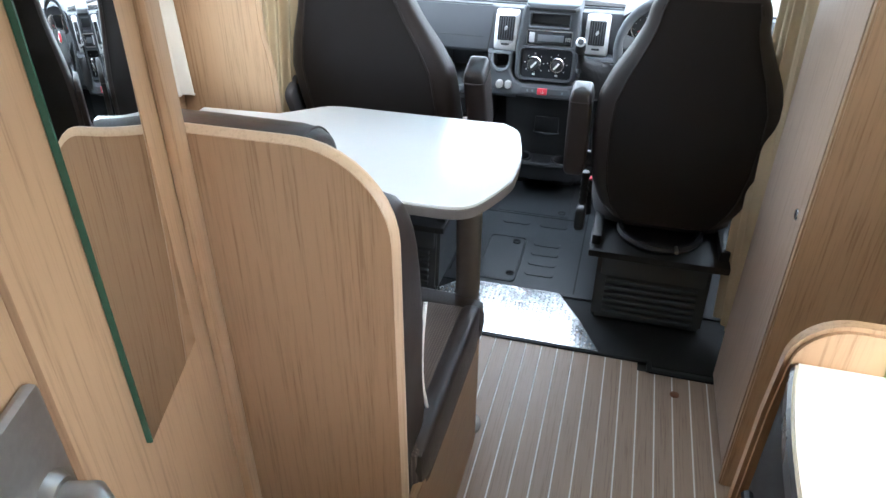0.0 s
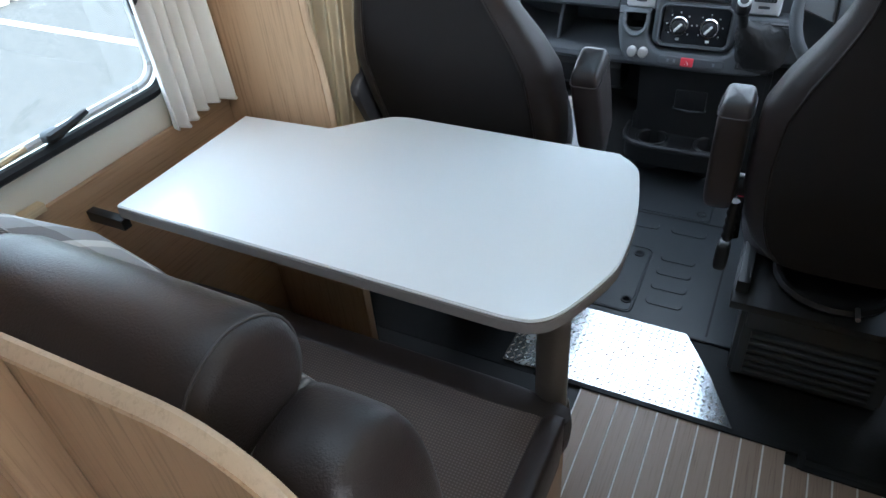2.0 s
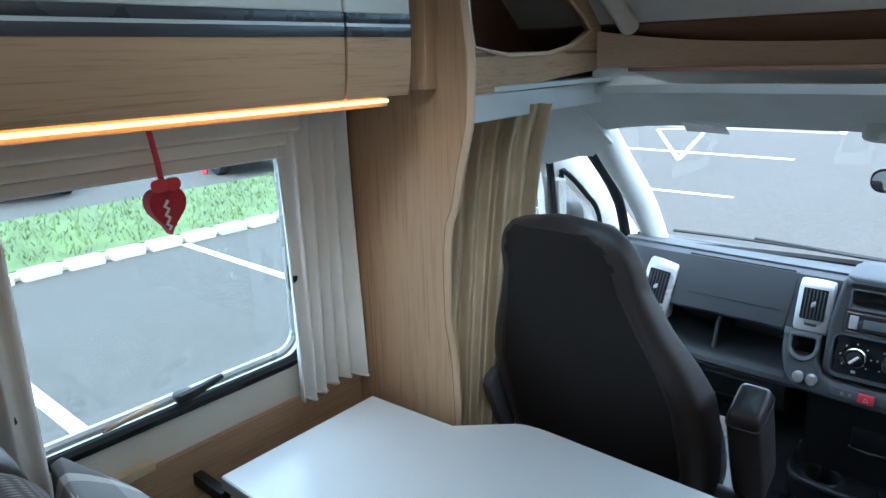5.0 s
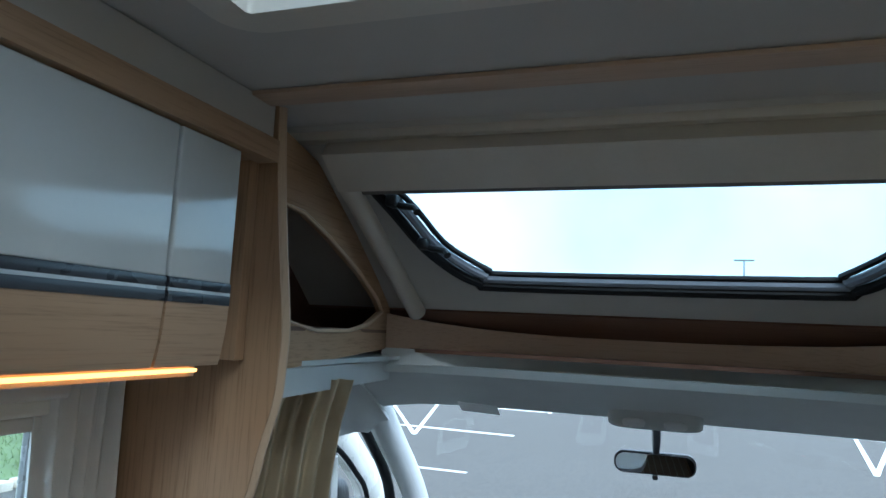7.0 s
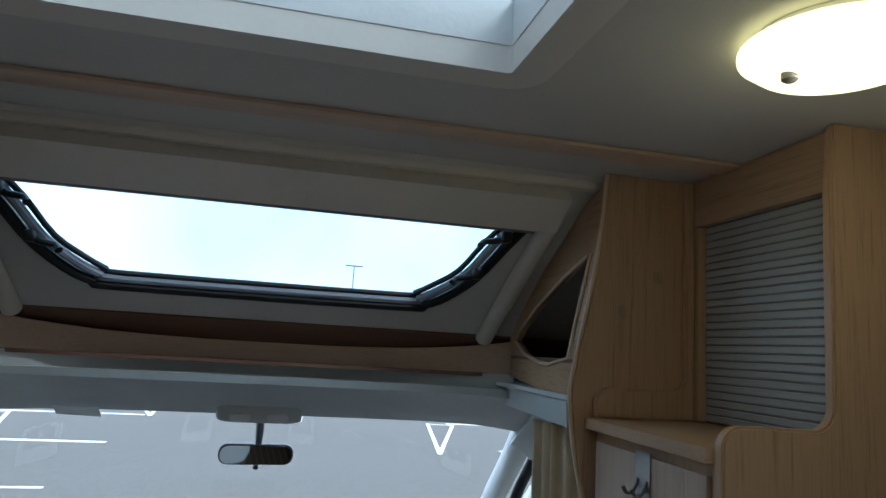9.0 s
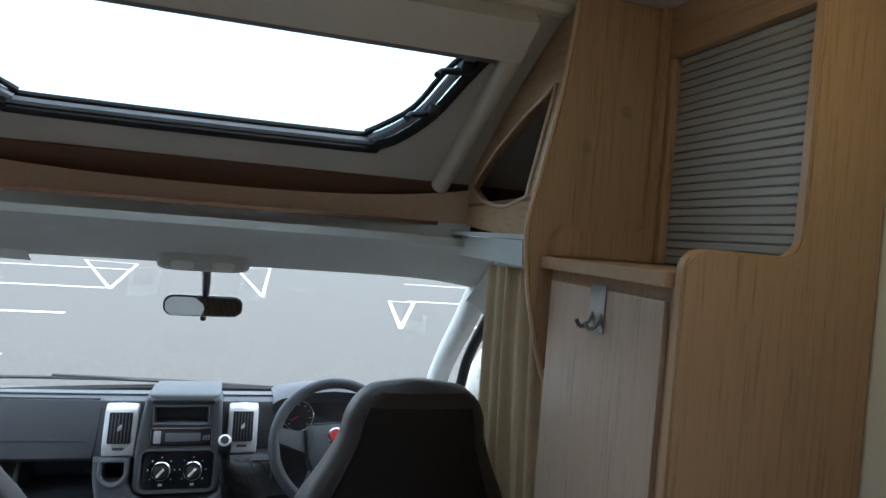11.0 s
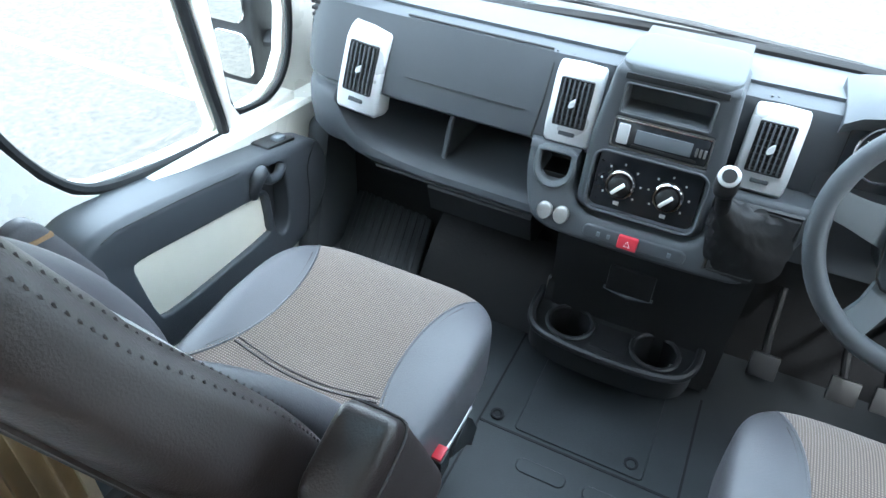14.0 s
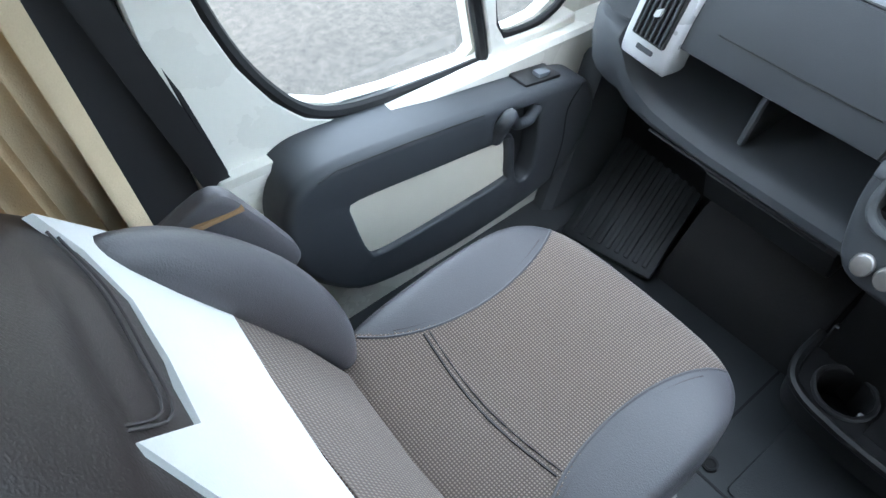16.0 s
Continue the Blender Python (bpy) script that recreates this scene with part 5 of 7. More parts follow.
    for sx in (-1, 1):
        line = []
        for k in range(24):
            z = 0.43 + k * 0.0292
            w = wide(z) * 0.80
            d = 0.078 * min(1.0, (wide(z) / 0.10)) ** 0.7 * (1.0 - 0.28 * max(0, (z - 0.6) / 0.57))
            yy = d * (1 - 0.80 ** (2 / 0.55)) ** 0.31
            line.append((cx + sx * w, back_mid(z) - yy - 0.001, z))
        part("piping", tube(line, 0.003, 5), LEATHER, bk, "piped seam")

    for deg in (18, 40) if inner > 0 else ():
        m = bmesh.new()
        for k in range(74):
            z = 0.47 + k * 0.0085 * tall
            w = wide(z)
            d = 0.078 * min(1.0, (w / 0.10)) ** 0.7 * (1.0 - 0.28 * max(0, (z - 0.6) / 0.57))
            ca, sa = math.cos(radians(deg)), math.sin(radians(deg))
            x, y = w * ca ** 0.55, d * sa ** 0.62
            y += 0.030 * (x / w) ** 3 * (0.62 < z < 1.0) * math.sin((z - 0.62) / 0.38 * math.pi) - 0.012 * (1 - x / w) * (z < 1.0)
            box(cx + inner * x - 0.0009, cx + inner * x + 0.0009, back_mid(z) + y - 0.0009, back_mid(z) + y + 0.0009, z - 0.0025, z + 0.0025, 0, bm=m)
        part("stitching", m, STITCH, bk, "grey stitched seam along the edge")

    def front(z0, z1, w0, w1, mat, nm, lab, proud):
        rows = []
        for j in range(11):
            z = z0 + (z1 - z0) * j / 10
            w = w0 + (w1 - w0) * j / 10
            dd = 0.078 * (1.0 - 0.28 * max(0, (z - 0.6) / 0.57)) + proud
            rows.append([Vector((cx + w * (i / 8 - 1), back_mid(z) + dd - 0.012 * (1 - abs(i / 8 - 1) * w / 0.25), z)) for i in range(17)])
        part(nm, sheet(rows, 0.006), mat, bk, lab)
    front(0.45, 0.75, 0.165, 0.185, FABRIC, "lower_front_panel", "grey-brown woven lower back", 0.004)
    for sx, fat in ((-inner, 0.046), (inner, 0.020)):
        wing_line = smooth_line([(cx + sx * 0.185, back_mid(0.46) + 0.085, 0.46), (cx + sx * 0.212, back_mid(0.56) + 0.105, 0.56), (cx + sx * 0.214, back_mid(0.70) + 0.10, 0.70), (cx + sx * 0.195, back_mid(0.82) + 0.07, 0.83), (cx + sx * 0.165, back_mid(0.93) + 0.045, 0.93)], 5)
        part("wing", tube(wing_line, [0.006 + fat * math.sin(math.pi * k / 20) ** 0.6 for k in range(21)], 14), LEATHER_G, bk, "slate leatherette side wing", 60)
    if inner > 0:
        shape = [(-0.20, 0.745), (-0.215, 0.82), (-0.208, 0.90), (-0.168, 0.985), (-0.147, 0.945), (-0.10, 0.913), (-0.03, 0.906), (0.045, 0.917), (0.082, 0.995), (0.12, 0.955), (0.15, 0.90), (0.17, 0.80), (0.165, 0.765), (0.05, 0.757), (-0.06, 0.750)]
        def on_back(x, z, proud):
            return Vector((cx + x, back_mid(z) + 0.078 * (1.0 - 0.28 * max(0, (z - 0.6) / 0.57)) - 0.012 * (1 - abs(x) / 0.25) + proud, z))
        m = bmesh.new()
        ends = []
        for proud in (-0.004, 0.005):
            vs = [m.verts.new(on_back(x, z, proud)) for x, z in shape]
            ends.append(vs)
        n = len(shape)
        for k in range(n):
            m.faces.new((ends[0][k], ends[0][(k + 1) % n], ends[1][(k + 1) % n], ends[1][k]))
        bmesh.ops.triangle_fill(m, use_beauty=True, edges=[m.edges.get((ends[1][k], ends[1][(k + 1) % n])) for k in range(n)])
        part("upper_front_panel", m, WHITECLOTH, bk, "white cloth band across the upper back", 20)
        for off in (0.012, 0.022):
            line = [on_back(x, z + off, 0.004) for x, z in ((-0.15, 0.955), (-0.10, 0.925), (-0.03, 0.918), (0.04, 0.928), (0.075, 0.99))]
            part("stitching", tube(smooth_line(line, 4), 0.0014, 5), STITCH, bk)
    else:
        front(0.662, 0.98, 0.175, 0.13, FABRIC, "upper_front_panel", "grey-brown woven upper back", 0.002)
    ax = cx + inner * (0.315 if inner > 0 else 0.30)
    tilt = pose(ax, *arm_foot, arm_lean, 0, 0)
    arm = part("armrest", move(pad(0, 0, 0.125, 0.068, 0.105, 0.285, 0.32, 14, lambda q: Vector((q.x, q.y * (1 + 0.15 * q.z), q.z))), tilt), LEATHER, s, "folded-up brown leatherette armrest")
    part("armrest_seam", move(tube([(0.0345 * math.copysign(abs(math.cos(a)) ** 0.35, math.cos(a)), 0.053 * math.copysign(abs(math.sin(a)) ** 0.35, math.sin(a)), 0.235) for a in [2 * math.pi * k / 32 for k in range(32)]], 0.0016, 5, True), tilt), STITCH, arm)
    part("armrest_hinge", lathe([(0.02, -0.05), (0.026, -0.045), (0.026, 0.045), (0.02, 0.05)], (cx + inner * 0.262, 2.54, 0.585), (1, 0, 0), 16), BLACK, arm)
    lever = part("recline_knob", pad(cx + inner * 0.265, 2.56, 0.36, 0.035, 0.05, 0.085, 0.5, 10), BLACK, s, "black recline knob")
    part("bellows", lathe([(0.011 + 0.004 * (k % 2), k * 0.012) for k in range(11)], (cx + inner * 0.262, 2.545, 0.42), (0, -0.08, 1), 12), BLACK, lever)
    part("belt_stalk", tube([(cx + inner * 0.245, 2.78, 0.26), (cx + inner * 0.25, 2.79, 0.32), (cx + inner * 0.255, 2.80, 0.37)], 0.012, 8, flat=0.5), BLACK, s)
    bu = part("belt_buckle", box(cx + inner * 0.255 - 0.012, cx + inner * 0.255 + 0.012, 2.785, 2.82, 0.345, 0.392, 0.004), BLACK, s)
    part("release_button", box(cx + inner * 0.255 - 0.009, cx + inner * 0.255 + 0.009, 2.788, 2.817, 0.392, 0.399, 0.002), RED, bu, "red release button")
    part("side_bracket", prism([(2.86, 0.30), (2.94, 0.24), (2.97, 0.20), (2.99, 0.235), (2.96, 0.30), (2.93, 0.34)], "x", cx + inner * 0.248 - 0.004, cx + inner * 0.248 + 0.004, 0.001), BLACK, s)
    part("side_rail", tube([(cx + inner * 0.245, 2.80, 0.335), (cx + inner * 0.247, 2.95, 0.345)], 0.006), STEEL, s)
    return s


pseat = cab_seat(-0.878, 1, "passenger captain's seat in brown leatherette and taupe cloth", 2.60, 0.40, 1.08, 24, (2.575, 0.63))
cab_seat(0.053, -1, "driver captain's seat in brown leatherette with dark cloth back", 2.575, 0.227, 0.975, 6, (2.520, 0.565))

sp = part("side_pocket", move(pad(0, 0, 0, 0.035, 0.22, 0.20, 0.3, 12), pose(-1.158, 2.545, 0.70, 24, 0, -4)), LEATHER_G, pseat, "dark brown zipped side pocket")
part("zip", tube([(-1.138, 2.44, 0.775), (-1.138, 2.52, 0.800), (-1.140, 2.62, 0.79)], 0.005, 6), material("tan_zip", (0.25, 0.15, 0.07), 0.6), sp, "tan zip")

# ---------------------------------------------------------------- cab doors
for sx in (-1, 1):
    def X(v):
        return v if sx < 0 else 2 * XC - v
    d = thing("cab_door", (X(-1.45), 3.1, 0.1), "cream cab door with charcoal armrest trim and window, closed", "door", "cab doors", "structure")
    outer = [tuple(p) for p in smooth_line([(2.715, 0.44), (2.724, 0.51), (2.752, 0.560), (2.80, 0.583), (2.87, 0.580), (3.0, 0.557), (3.18, 0.523), (3.34, 0.490), (3.455, 0.462), (3.51, 0.425), (3.528, 0.345), (3.488, 0.25), (3.37, 0.178), (3.10, 0.165), (2.87, 0.205), (2.77, 0.29), (2.725, 0.37)], 4)]
    slanted = [tuple(p) for p in smooth_line([(2.852, 0.462), (2.872, 0.475), (3.03, 0.449), (3.225, 0.415), (3.247, 0.400), (3.250, 0.31), (3.235, 0.292), (3.05, 0.292), (2.905, 0.300), (2.876, 0.325), (2.862, 0.39)], 3)]
    pull = [tuple(p) for p in smooth_line([(3.212, 0.476), (3.232, 0.488), (3.31, 0.472), (3.336, 0.445), (3.340, 0.34), (3.325, 0.268), (3.295, 0.258), (3.276, 0.30), (3.270, 0.40), (3.245, 0.425), (3.216, 0.440)], 3)]
    face = X(-1.335)
    tr = part("trim_panel", shell(outer, [slanted, pull], "x", X(-1.50), face, 0.022, 0.007), DOORPL, d, "charcoal moulded armrest panel", 50)
    part("crease_line", tube([(face, y, z - 0.004) for y, z in ((2.80, 0.572), (2.84, 0.578), (3.0, 0.553), (3.18, 0.519))], 0.0015, 5), BLACK, tr)
    part("front_crease", tube(smooth_line([(face, 3.47, 0.452), (face, 3.43, 0.40), (face, 3.425, 0.30), (face, 3.40, 0.20)], 4), 0.002, 5), BLACK, tr)
    i0, i1 = sorted((X(-1.50), X(-1.350)))
    part("insert", prism(inset(slanted, -0.01), "x", i0, i1, 0.004), CREAM, tr, "cream insert panel")
    p0, p1 = sorted((X(-1.50), X(-1.385)))
    part("pull_recess", prism(inset(pull, -0.008), "x", p0, p1, 0), BLACK, tr)
    part("pull_handle", tube(smooth_line([(X(-1.345), 3.218, 0.425), (X(-1.325), 3.222, 0.470), (X(-1.322), 3.240, 0.488), (X(-1.328), 3.262, 0.452), (X(-1.330), 3.30, 0.442), (X(-1.345), 3.338, 0.448)], 4), [0.017] * 9 + [0.013] * 12, 10), DOORPL, tr, "charcoal pull handle")
    part("switch_plate", move(box(-0.03, 0.03, -0.055, 0.055, -0.006, 0.006, 0.006), pose(X(-1.395), 3.375, 0.484, -11, 0, 0)), BLACK, tr)
    part("window_switch", move(box(-0.012, 0.012, -0.018, 0.018, -0.004, 0.010, 0.005), pose(X(-1.385), 3.385, 0.488, -11, 0, 0)), LCD, tr, "silver window switch")
    part("door_skin", prism([(2.66, -0.05), (3.50, -0.05), (3.64, 0.10), (3.70, 0.50), (3.46, 0.52), (2.66, 0.58)], "x", *sorted((X(-1.499), X(-1.42))), 0.01), PAINT, d, "cream painted lower door")
    loop = [tuple(p) for p in smooth_line(DW, 3)]
    part("upper_skin", prism([(2.64, 0.45), (3.56, 0.44), (3.56, 0.535), (3.47, 0.535), (3.345, 0.55), (3.318, 0.60), (3.30, 0.86), (3.28, 1.10), (3.225, 1.10), (3.252, 0.85), (3.30, 0.54), (3.265, 0.516)] + [(y - 0.006, z - 0.008) for y, z in DW[8:1:-1]] + [(2.64, 1.0)], "x", *sorted((X(-1.499), X(-1.455))), 0.004), PAINT, d, "cream painted window surround")
    part("window_seal", tube([(X(-1.468), y, z) for y, z in loop], 0.014, 8, True), RUBBER_D, d, "black rubber window seal")
    part("pane", prism([(y, z) for y, z in loop], "x", *sorted((X(-1.505), X(-1.501))), 0), GLASS, d).visible_shadow = False
    part("quarter_seal", tube([(X(-1.478), y, z) for y, z in [tuple(p) for p in smooth_line(QW + QW[:1], 3)]], 0.010, 8, True), RUBBER_D, d, "black quarter light seal")
    part("quarter_pane", prism(QW, "x", *sorted((X(-1.507), X(-1.503))), 0), GLASS, d).visible_shadow = False
    part("front_seal", tube(smooth_line([(X(-1.46), 3.50, 0.04), (X(-1.44), 3.56, 0.13), (X(-1.425), 3.66, 0.23), (X(-1.42), 3.735, 0.45), (X(-1.42), 3.745, 0.65), (X(-1.42), 3.722, 0.76), (X(-1.42), 3.665, 0.90), (X(-1.415), 3.60, 0.985), (X(-1.41), 3.465, 1.11), (X(-1.39), 3.24, 1.255), (X(-1.37), 3.0, 1.30), (X(-1.37), 2.68, 1.29)], 4), 0.021, 10), RUBBER_D, d, "black rubber door seal")
    part("rear_seal", tube(smooth_line([(X(-1.46), 2.64, 1.28), (X(-1.465), 2.645, 0.95), (X(-1.455), 2.685, 0.60), (X(-1.45), 2.72, 0.30), (X(-1.46), 2.76, 0.0)], 5), 0.007, 6), RUBBER_D, d)
    pil = solo("trim", box(*sorted((X(-1.49), X(-1.47))), 2.45, 2.64, 0.0, 1.45, 0.006), material("black_pillar_cloth", (0.02, 0.02, 0.022), 0.8), "black door pillar lining", "trim", "structure")
    solo("door_sill", box(*sorted((X(-1.50), X(-1.30))), 2.45, 3.75, -0.02, 0.03, 0.01), DASH, "charcoal door sill step", "trim", "structure")
    solo("kick_panel", prism([(3.42, 0.0), (3.80, 0.0), (3.80, 0.46), (3.56, 0.46), (3.50, 0.25)], "x", *sorted((X(-1.43), X(-1.36))), 0.02), DASH, "charcoal kick panel beside the footwell", "trim", "structure")
    # seat belt
    bt = thing("seat_belt", (X(-1.40), 2.55, 0.3), "black seat belt hanging on the door pillar", "seat belt", "seat belts")
    part("webbing", sheet([[Vector((X(-1.44), 2.545 + k * 0.013, 1.25 - k * 0.072)) + Vector((sx * 0.0, dy, 0)) for dy in (-0.024, 0.024)] for k in range(14)], 0.002), BLACK, bt)
    part("tongue", box(*sorted((X(-1.43), X(-1.41))), 2.665, 2.715, 0.44, 0.47, 0.004), BLACK, bt)
    # outside mirror
    om = thing("door_mirror", (X(-1.72), 3.62, 0.75), "white twin-glass outside mirror on a black arm", "mirror", "door mirrors")
    for z in (0.80, 0.62):
        part("arm", tube([(X(-1.53), 3.66, z + 0.01), (X(-1.60), 3.655, z), (X(-1.68), 3.65, z)], 0.026, 8, flat=0.6), BLACK, om)
    part("housing", pad(X(-1.725), 3.665, 0.70, 0.235, 0.12, 0.46, 0.35, 14), BLACK, om, "black mirror housing")
    part("upper_glass", prism(rrect(min(X(-1.815), X(-1.632)), max(X(-1.815), X(-1.632)), 0.665, 0.895, 0.04), "y", 3.598, 3.606, 0.002), MIRROR, om)
    part("lower_glass", prism(rrect(min(X(-1.76), X(-1.628)), max(X(-1.76), X(-1.628)), 0.505, 0.640, 0.035), "y", 3.598, 3.606, 0.002), MIRROR, om)

# ---------------------------------------------------------------- dashboard
dash = thing("dashboard", (XC, 3.5, 0.4), "charcoal moulded dashboard with silver vent bezels and open shelf", "dashboard")


def dash_section(top, face, low, x0, x1, nm, mat, n=2):
    rings = []
    for x in [x0 + (x1 - x0) * i / n for i in range(n + 1)]:
        bow = 0.03 * ((x - XC) / 0.95) ** 2 + 0.05 * max(0, abs((x - XC) / 0.95) - 0.85)
        rings.append([Vector((x, y + bow, z)) for y, z in top + face + low])
    return part(nm, loft(rings), mat, dash, "", 45)


TOPP = [(3.99, 0.73), (3.90, 0.755), (3.75, 0.785), (3.62, 0.815), (3.55, 0.826), (3.51, 0.820)]
GLOVE = [(3.500, 0.80), (3.474, 0.74), (3.456, 0.685), (3.449, 0.648), (3.468, 0.633)]


def lip_rise(x):
    """How far the shelf's front lip sweeps up towards the door."""
    stops = ((-1.262, 0.128), (-1.245, 0.105), (-1.225, 0.068), (-1.20, 0.042), (-1.15, 0.018), (-1.09, 0.008), (-1.0, 0.0))
    if x <= stops[0][0]:
        return stops[0][1]
    for (a, va), (b2, vb) in zip(stops, stops[1:]):
        if x <= b2:
            return va + (vb - va) * (x - a) / (b2 - a)
    return 0.0


rings = []
for x in (-1.372, -1.366, -1.35, -1.32, -1.29, -1.264, -1.262, -1.245, -1.235, -1.225, -1.212, -1.20, -1.175, -1.15, -1.12, -1.09, -1.0, -0.9, -0.8, -0.72, -0.60):
    u = abs(x - XC) / 0.95
    bow = 0.03 * u * u + 0.05 * max(0.0, (u - 0.90) / 0.10) ** 2.5
    up = lip_rise(x)
    deep = 3.72 if x > -1.263 else 3.474
    low = 0.498 + up
    prof = TOPP + GLOVE + [(deep, 0.630), (deep, min(0.628, low)), (3.472, min(0.626, low - 0.004))]
    prof += [(3.456, 0.487 + up), (3.444, 0.476 + up * 0.95), (3.440, 0.460 + up * 0.7), (3.450, 0.445 + up * 0.4), (3.475, 0.438 + up * 0.2), (3.60, 0.43), (3.80, 0.40), (3.99, 0.40)]
    rings.append([Vector((x, y + bow, z)) for y, z in prof])
part("passenger_side", loft(rings), DASH, dash, "", 32)
DRV = [(3.50, 0.80), (3.50, 0.62), (3.505, 0.54), (3.515, 0.48)]
dash_section(TOPP, DRV, [(3.60, 0.43), (3.80, 0.40), (3.99, 0.40)], -0.60, 0.535, "driver_side", DASH, 10)
# The pad's paler charcoal has the sky's reflection put into its colour.
part("top_pad", loft([[Vector((x, y + 0.03 * ((x - XC) / 0.95) ** 2, z + 0.004)) for y, z in [(3.96, 0.738), (3.90, 0.757), (3.75, 0.787), (3.62, 0.817), (3.56, 0.828), (3.56, 0.815), (3.96, 0.72)]] for x in [-1.36 + 1.88 * i / 16 for i in range(17)]]), DASH_L, dash, "textured top pad, sky reflection put into its lighter colour")
part("lid_seam", tube([(x, 3.460 + 0.03 * ((x - XC) / 0.95) ** 2, 0.70) for x in (-1.06, -0.9, -0.76)], 0.0016, 5), BLACK, dash)
part("lid_gap", tube([(-0.722, 3.520, 0.822), (-0.722, 3.502, 0.795), (-0.724, 3.478, 0.74), (-0.730, 3.459, 0.685), (-0.736, 3.452, 0.648)], 0.0025, 6), BLACK, dash)
part("top_gap", tube([(x, 3.515 + 0.03 * ((x - XC) / 0.95) ** 2, 0.8245) for x in (-1.08, -0.9, -0.73)], 0.003, 6), BLACK, dash)
part("shelf_post", prism([(3.50, 0.494), (3.72, 0.494), (3.72, 0.635), (3.60, 0.635), (3.535, 0.58)], "x", -0.975, -0.960, 0.004), DASH, dash)
part("shelf_slit", tube([(x, 3.449 + 0.03 * ((x - XC) / 0.95) ** 2, 0.442) for x in (-1.14, -0.95, -0.73)], 0.004, 6), RUBBER_D, dash)
part("lower_cover", loft([[Vector((x, y + 0.02 * ((x - XC) / 0.95) ** 2, z)) for y, z in ((3.49, 0.43), (3.475, 0.41), (3.50, 0.33), (3.54, 0.30), (3.62, 0.30), (3.62, 0.43))] for x in (-1.00, -0.99, -0.73, -0.715)]), BLACK, dash, "black lower glovebox cover", 35)
for k in range(7):
    part("side_grille", box(-1.362, -1.335, 3.545, 3.60, 0.70 + 0.016 * k, 0.708 + 0.016 * k, 0.001, 1), BLACK, dash)


def vent(x, w, y, z0, z1, lean_deg, roll=0):
    """A silver bezel that bends over the dash top, with a louvred outlet, thumb tab, wheel and demister slots."""
    h = z1 - z0
    T = pose(x, y, z0, lean_deg, roll, 0)
    rings = []
    for u, push, cut_low in ((-1, 0.012, 0.016), (-0.97, 0.004, 0.007), (-0.88, 0.0, 0.0), (0, -0.002, 0.0), (0.88, 0.0, 0.0), (0.97, 0.004, 0.007), (1, 0.012, 0.016)):
        prof = [(0.05, cut_low), (0.006, cut_low), (-0.006, 0.008 + cut_low), (-0.012, h * 0.22), (-0.012, h * 0.5), (-0.009, h * 0.82), (0.002, h * 0.95), (0.022, h * 1.02), (0.055, h * 1.05), (0.095, h * 1.03), (0.095, h * 0.8), (0.05, h * 0.4)]
        rings.append([Vector((u * w / 2, a + (push if i < 10 else 0), b2 - (push * 0.5 if 5 < i < 10 else 0))) for i, (a, b2) in enumerate(prof)])
    v = part("vent_bezel", move(loft(rings), T), SILVER, dash, "satin silver vent bezel", 40)
    part("vent_recess", move(shell(rrect(-w * 0.335, w * 0.335, h * 0.25, h * 0.82, 0.004), [rrect(-w * 0.30, w * 0.30, h * 0.27, h * 0.80, 0.003)], "y", 0.01, -0.0195, 0.002, 0.001), T), BLACK, v)
    part("vent_shadow", move(box(-w * 0.32, w * 0.32, -0.0160, 0.0, h * 0.26, h * 0.81, 0), T), RUBBER_D, v)
    for i in range(7):
        zz = h * (0.30 + 0.47 * i / 6)
        part("cross_louvre", move(box(-w * 0.30, w * 0.30, -0.0180, -0.012, zz - 0.001, zz + 0.001, 0), T), BLACK, v)
    for i in range(6):
        xx = -w * 0.25 + w * 0.50 * i / 5
        part("louvre", move(box(xx - 0.0017, xx + 0.0017, -0.0225, -0.012, h * 0.27, h * 0.80, 0.0006, 1), T), DASH_L, v)
    part("thumb_tab", move(prism([tuple(p) for p in smooth_line([(-0.006, 0.0), (-0.005, 0.010), (0.004, 0.018), (0.006, 0.017), (0.006, 0.004), (-0.003, -0.002)], 2)], "y", -0.029, -0.020, 0.001), T @ Matrix.Translation((0, 0, h * 0.49))), SILVER, v, "pale thumb tab")
    part("thumb_wheel", move(box(-w * 0.17, w * 0.17, -0.0155, -0.006, h * 0.135, h * 0.185, 0.003), T), DASH, v)
    for i in range(6):
        a = -w * 0.30 + i * w * 0.115
        part("slot", move(box(a, a + 0.005, 0.022 + 0.004 * i, 0.052, h * 1.025, h * 1.058, 0.001, 1), T), BLACK, v)
    return v


vent(-0.657, 0.104, 3.447, 0.650, 0.825, -16)
vent(-0.272, 0.100, 3.450, 0.655, 0.828, -16)
vent(-1.183, 0.112, 3.444, 0.592, 0.800, -15, 6)
vent(0.345, 0.108, 3.482, 0.625, 0.800, -5, -6)

# centre stack
def rake(bm):
    """Lean the centre stack forwards with height."""
    for v in bm.verts:
        v.co.y += (v.co.z - 0.60) * 0.20
    return bm


STACK = [(-0.578, 0.846)] + [(-0.352, 0.846)] + [(-0.345, 0.835), (-0.338, 0.70), (-0.338, 0.59)] + arc(-0.370, 0.575, 0.032, 0, -90, 5) + arc(-0.572, 0.575, 0.032, -90, -180, 5) + [(-0.604, 0.70), (-0.586, 0.835)]
cs = part("centre_panel", rake(shell(STACK, [rrect(-0.553, -0.388, 0.765, 0.815, 0.006), rrect(-0.562, -0.370, 0.690, 0.752, 0.005), rrect(-0.580, -0.359, 0.556, 0.676, 0.02)], "y", 3.53, 3.406, 0.014, 0.004)), DASH, dash, "charcoal centre stack", 40)
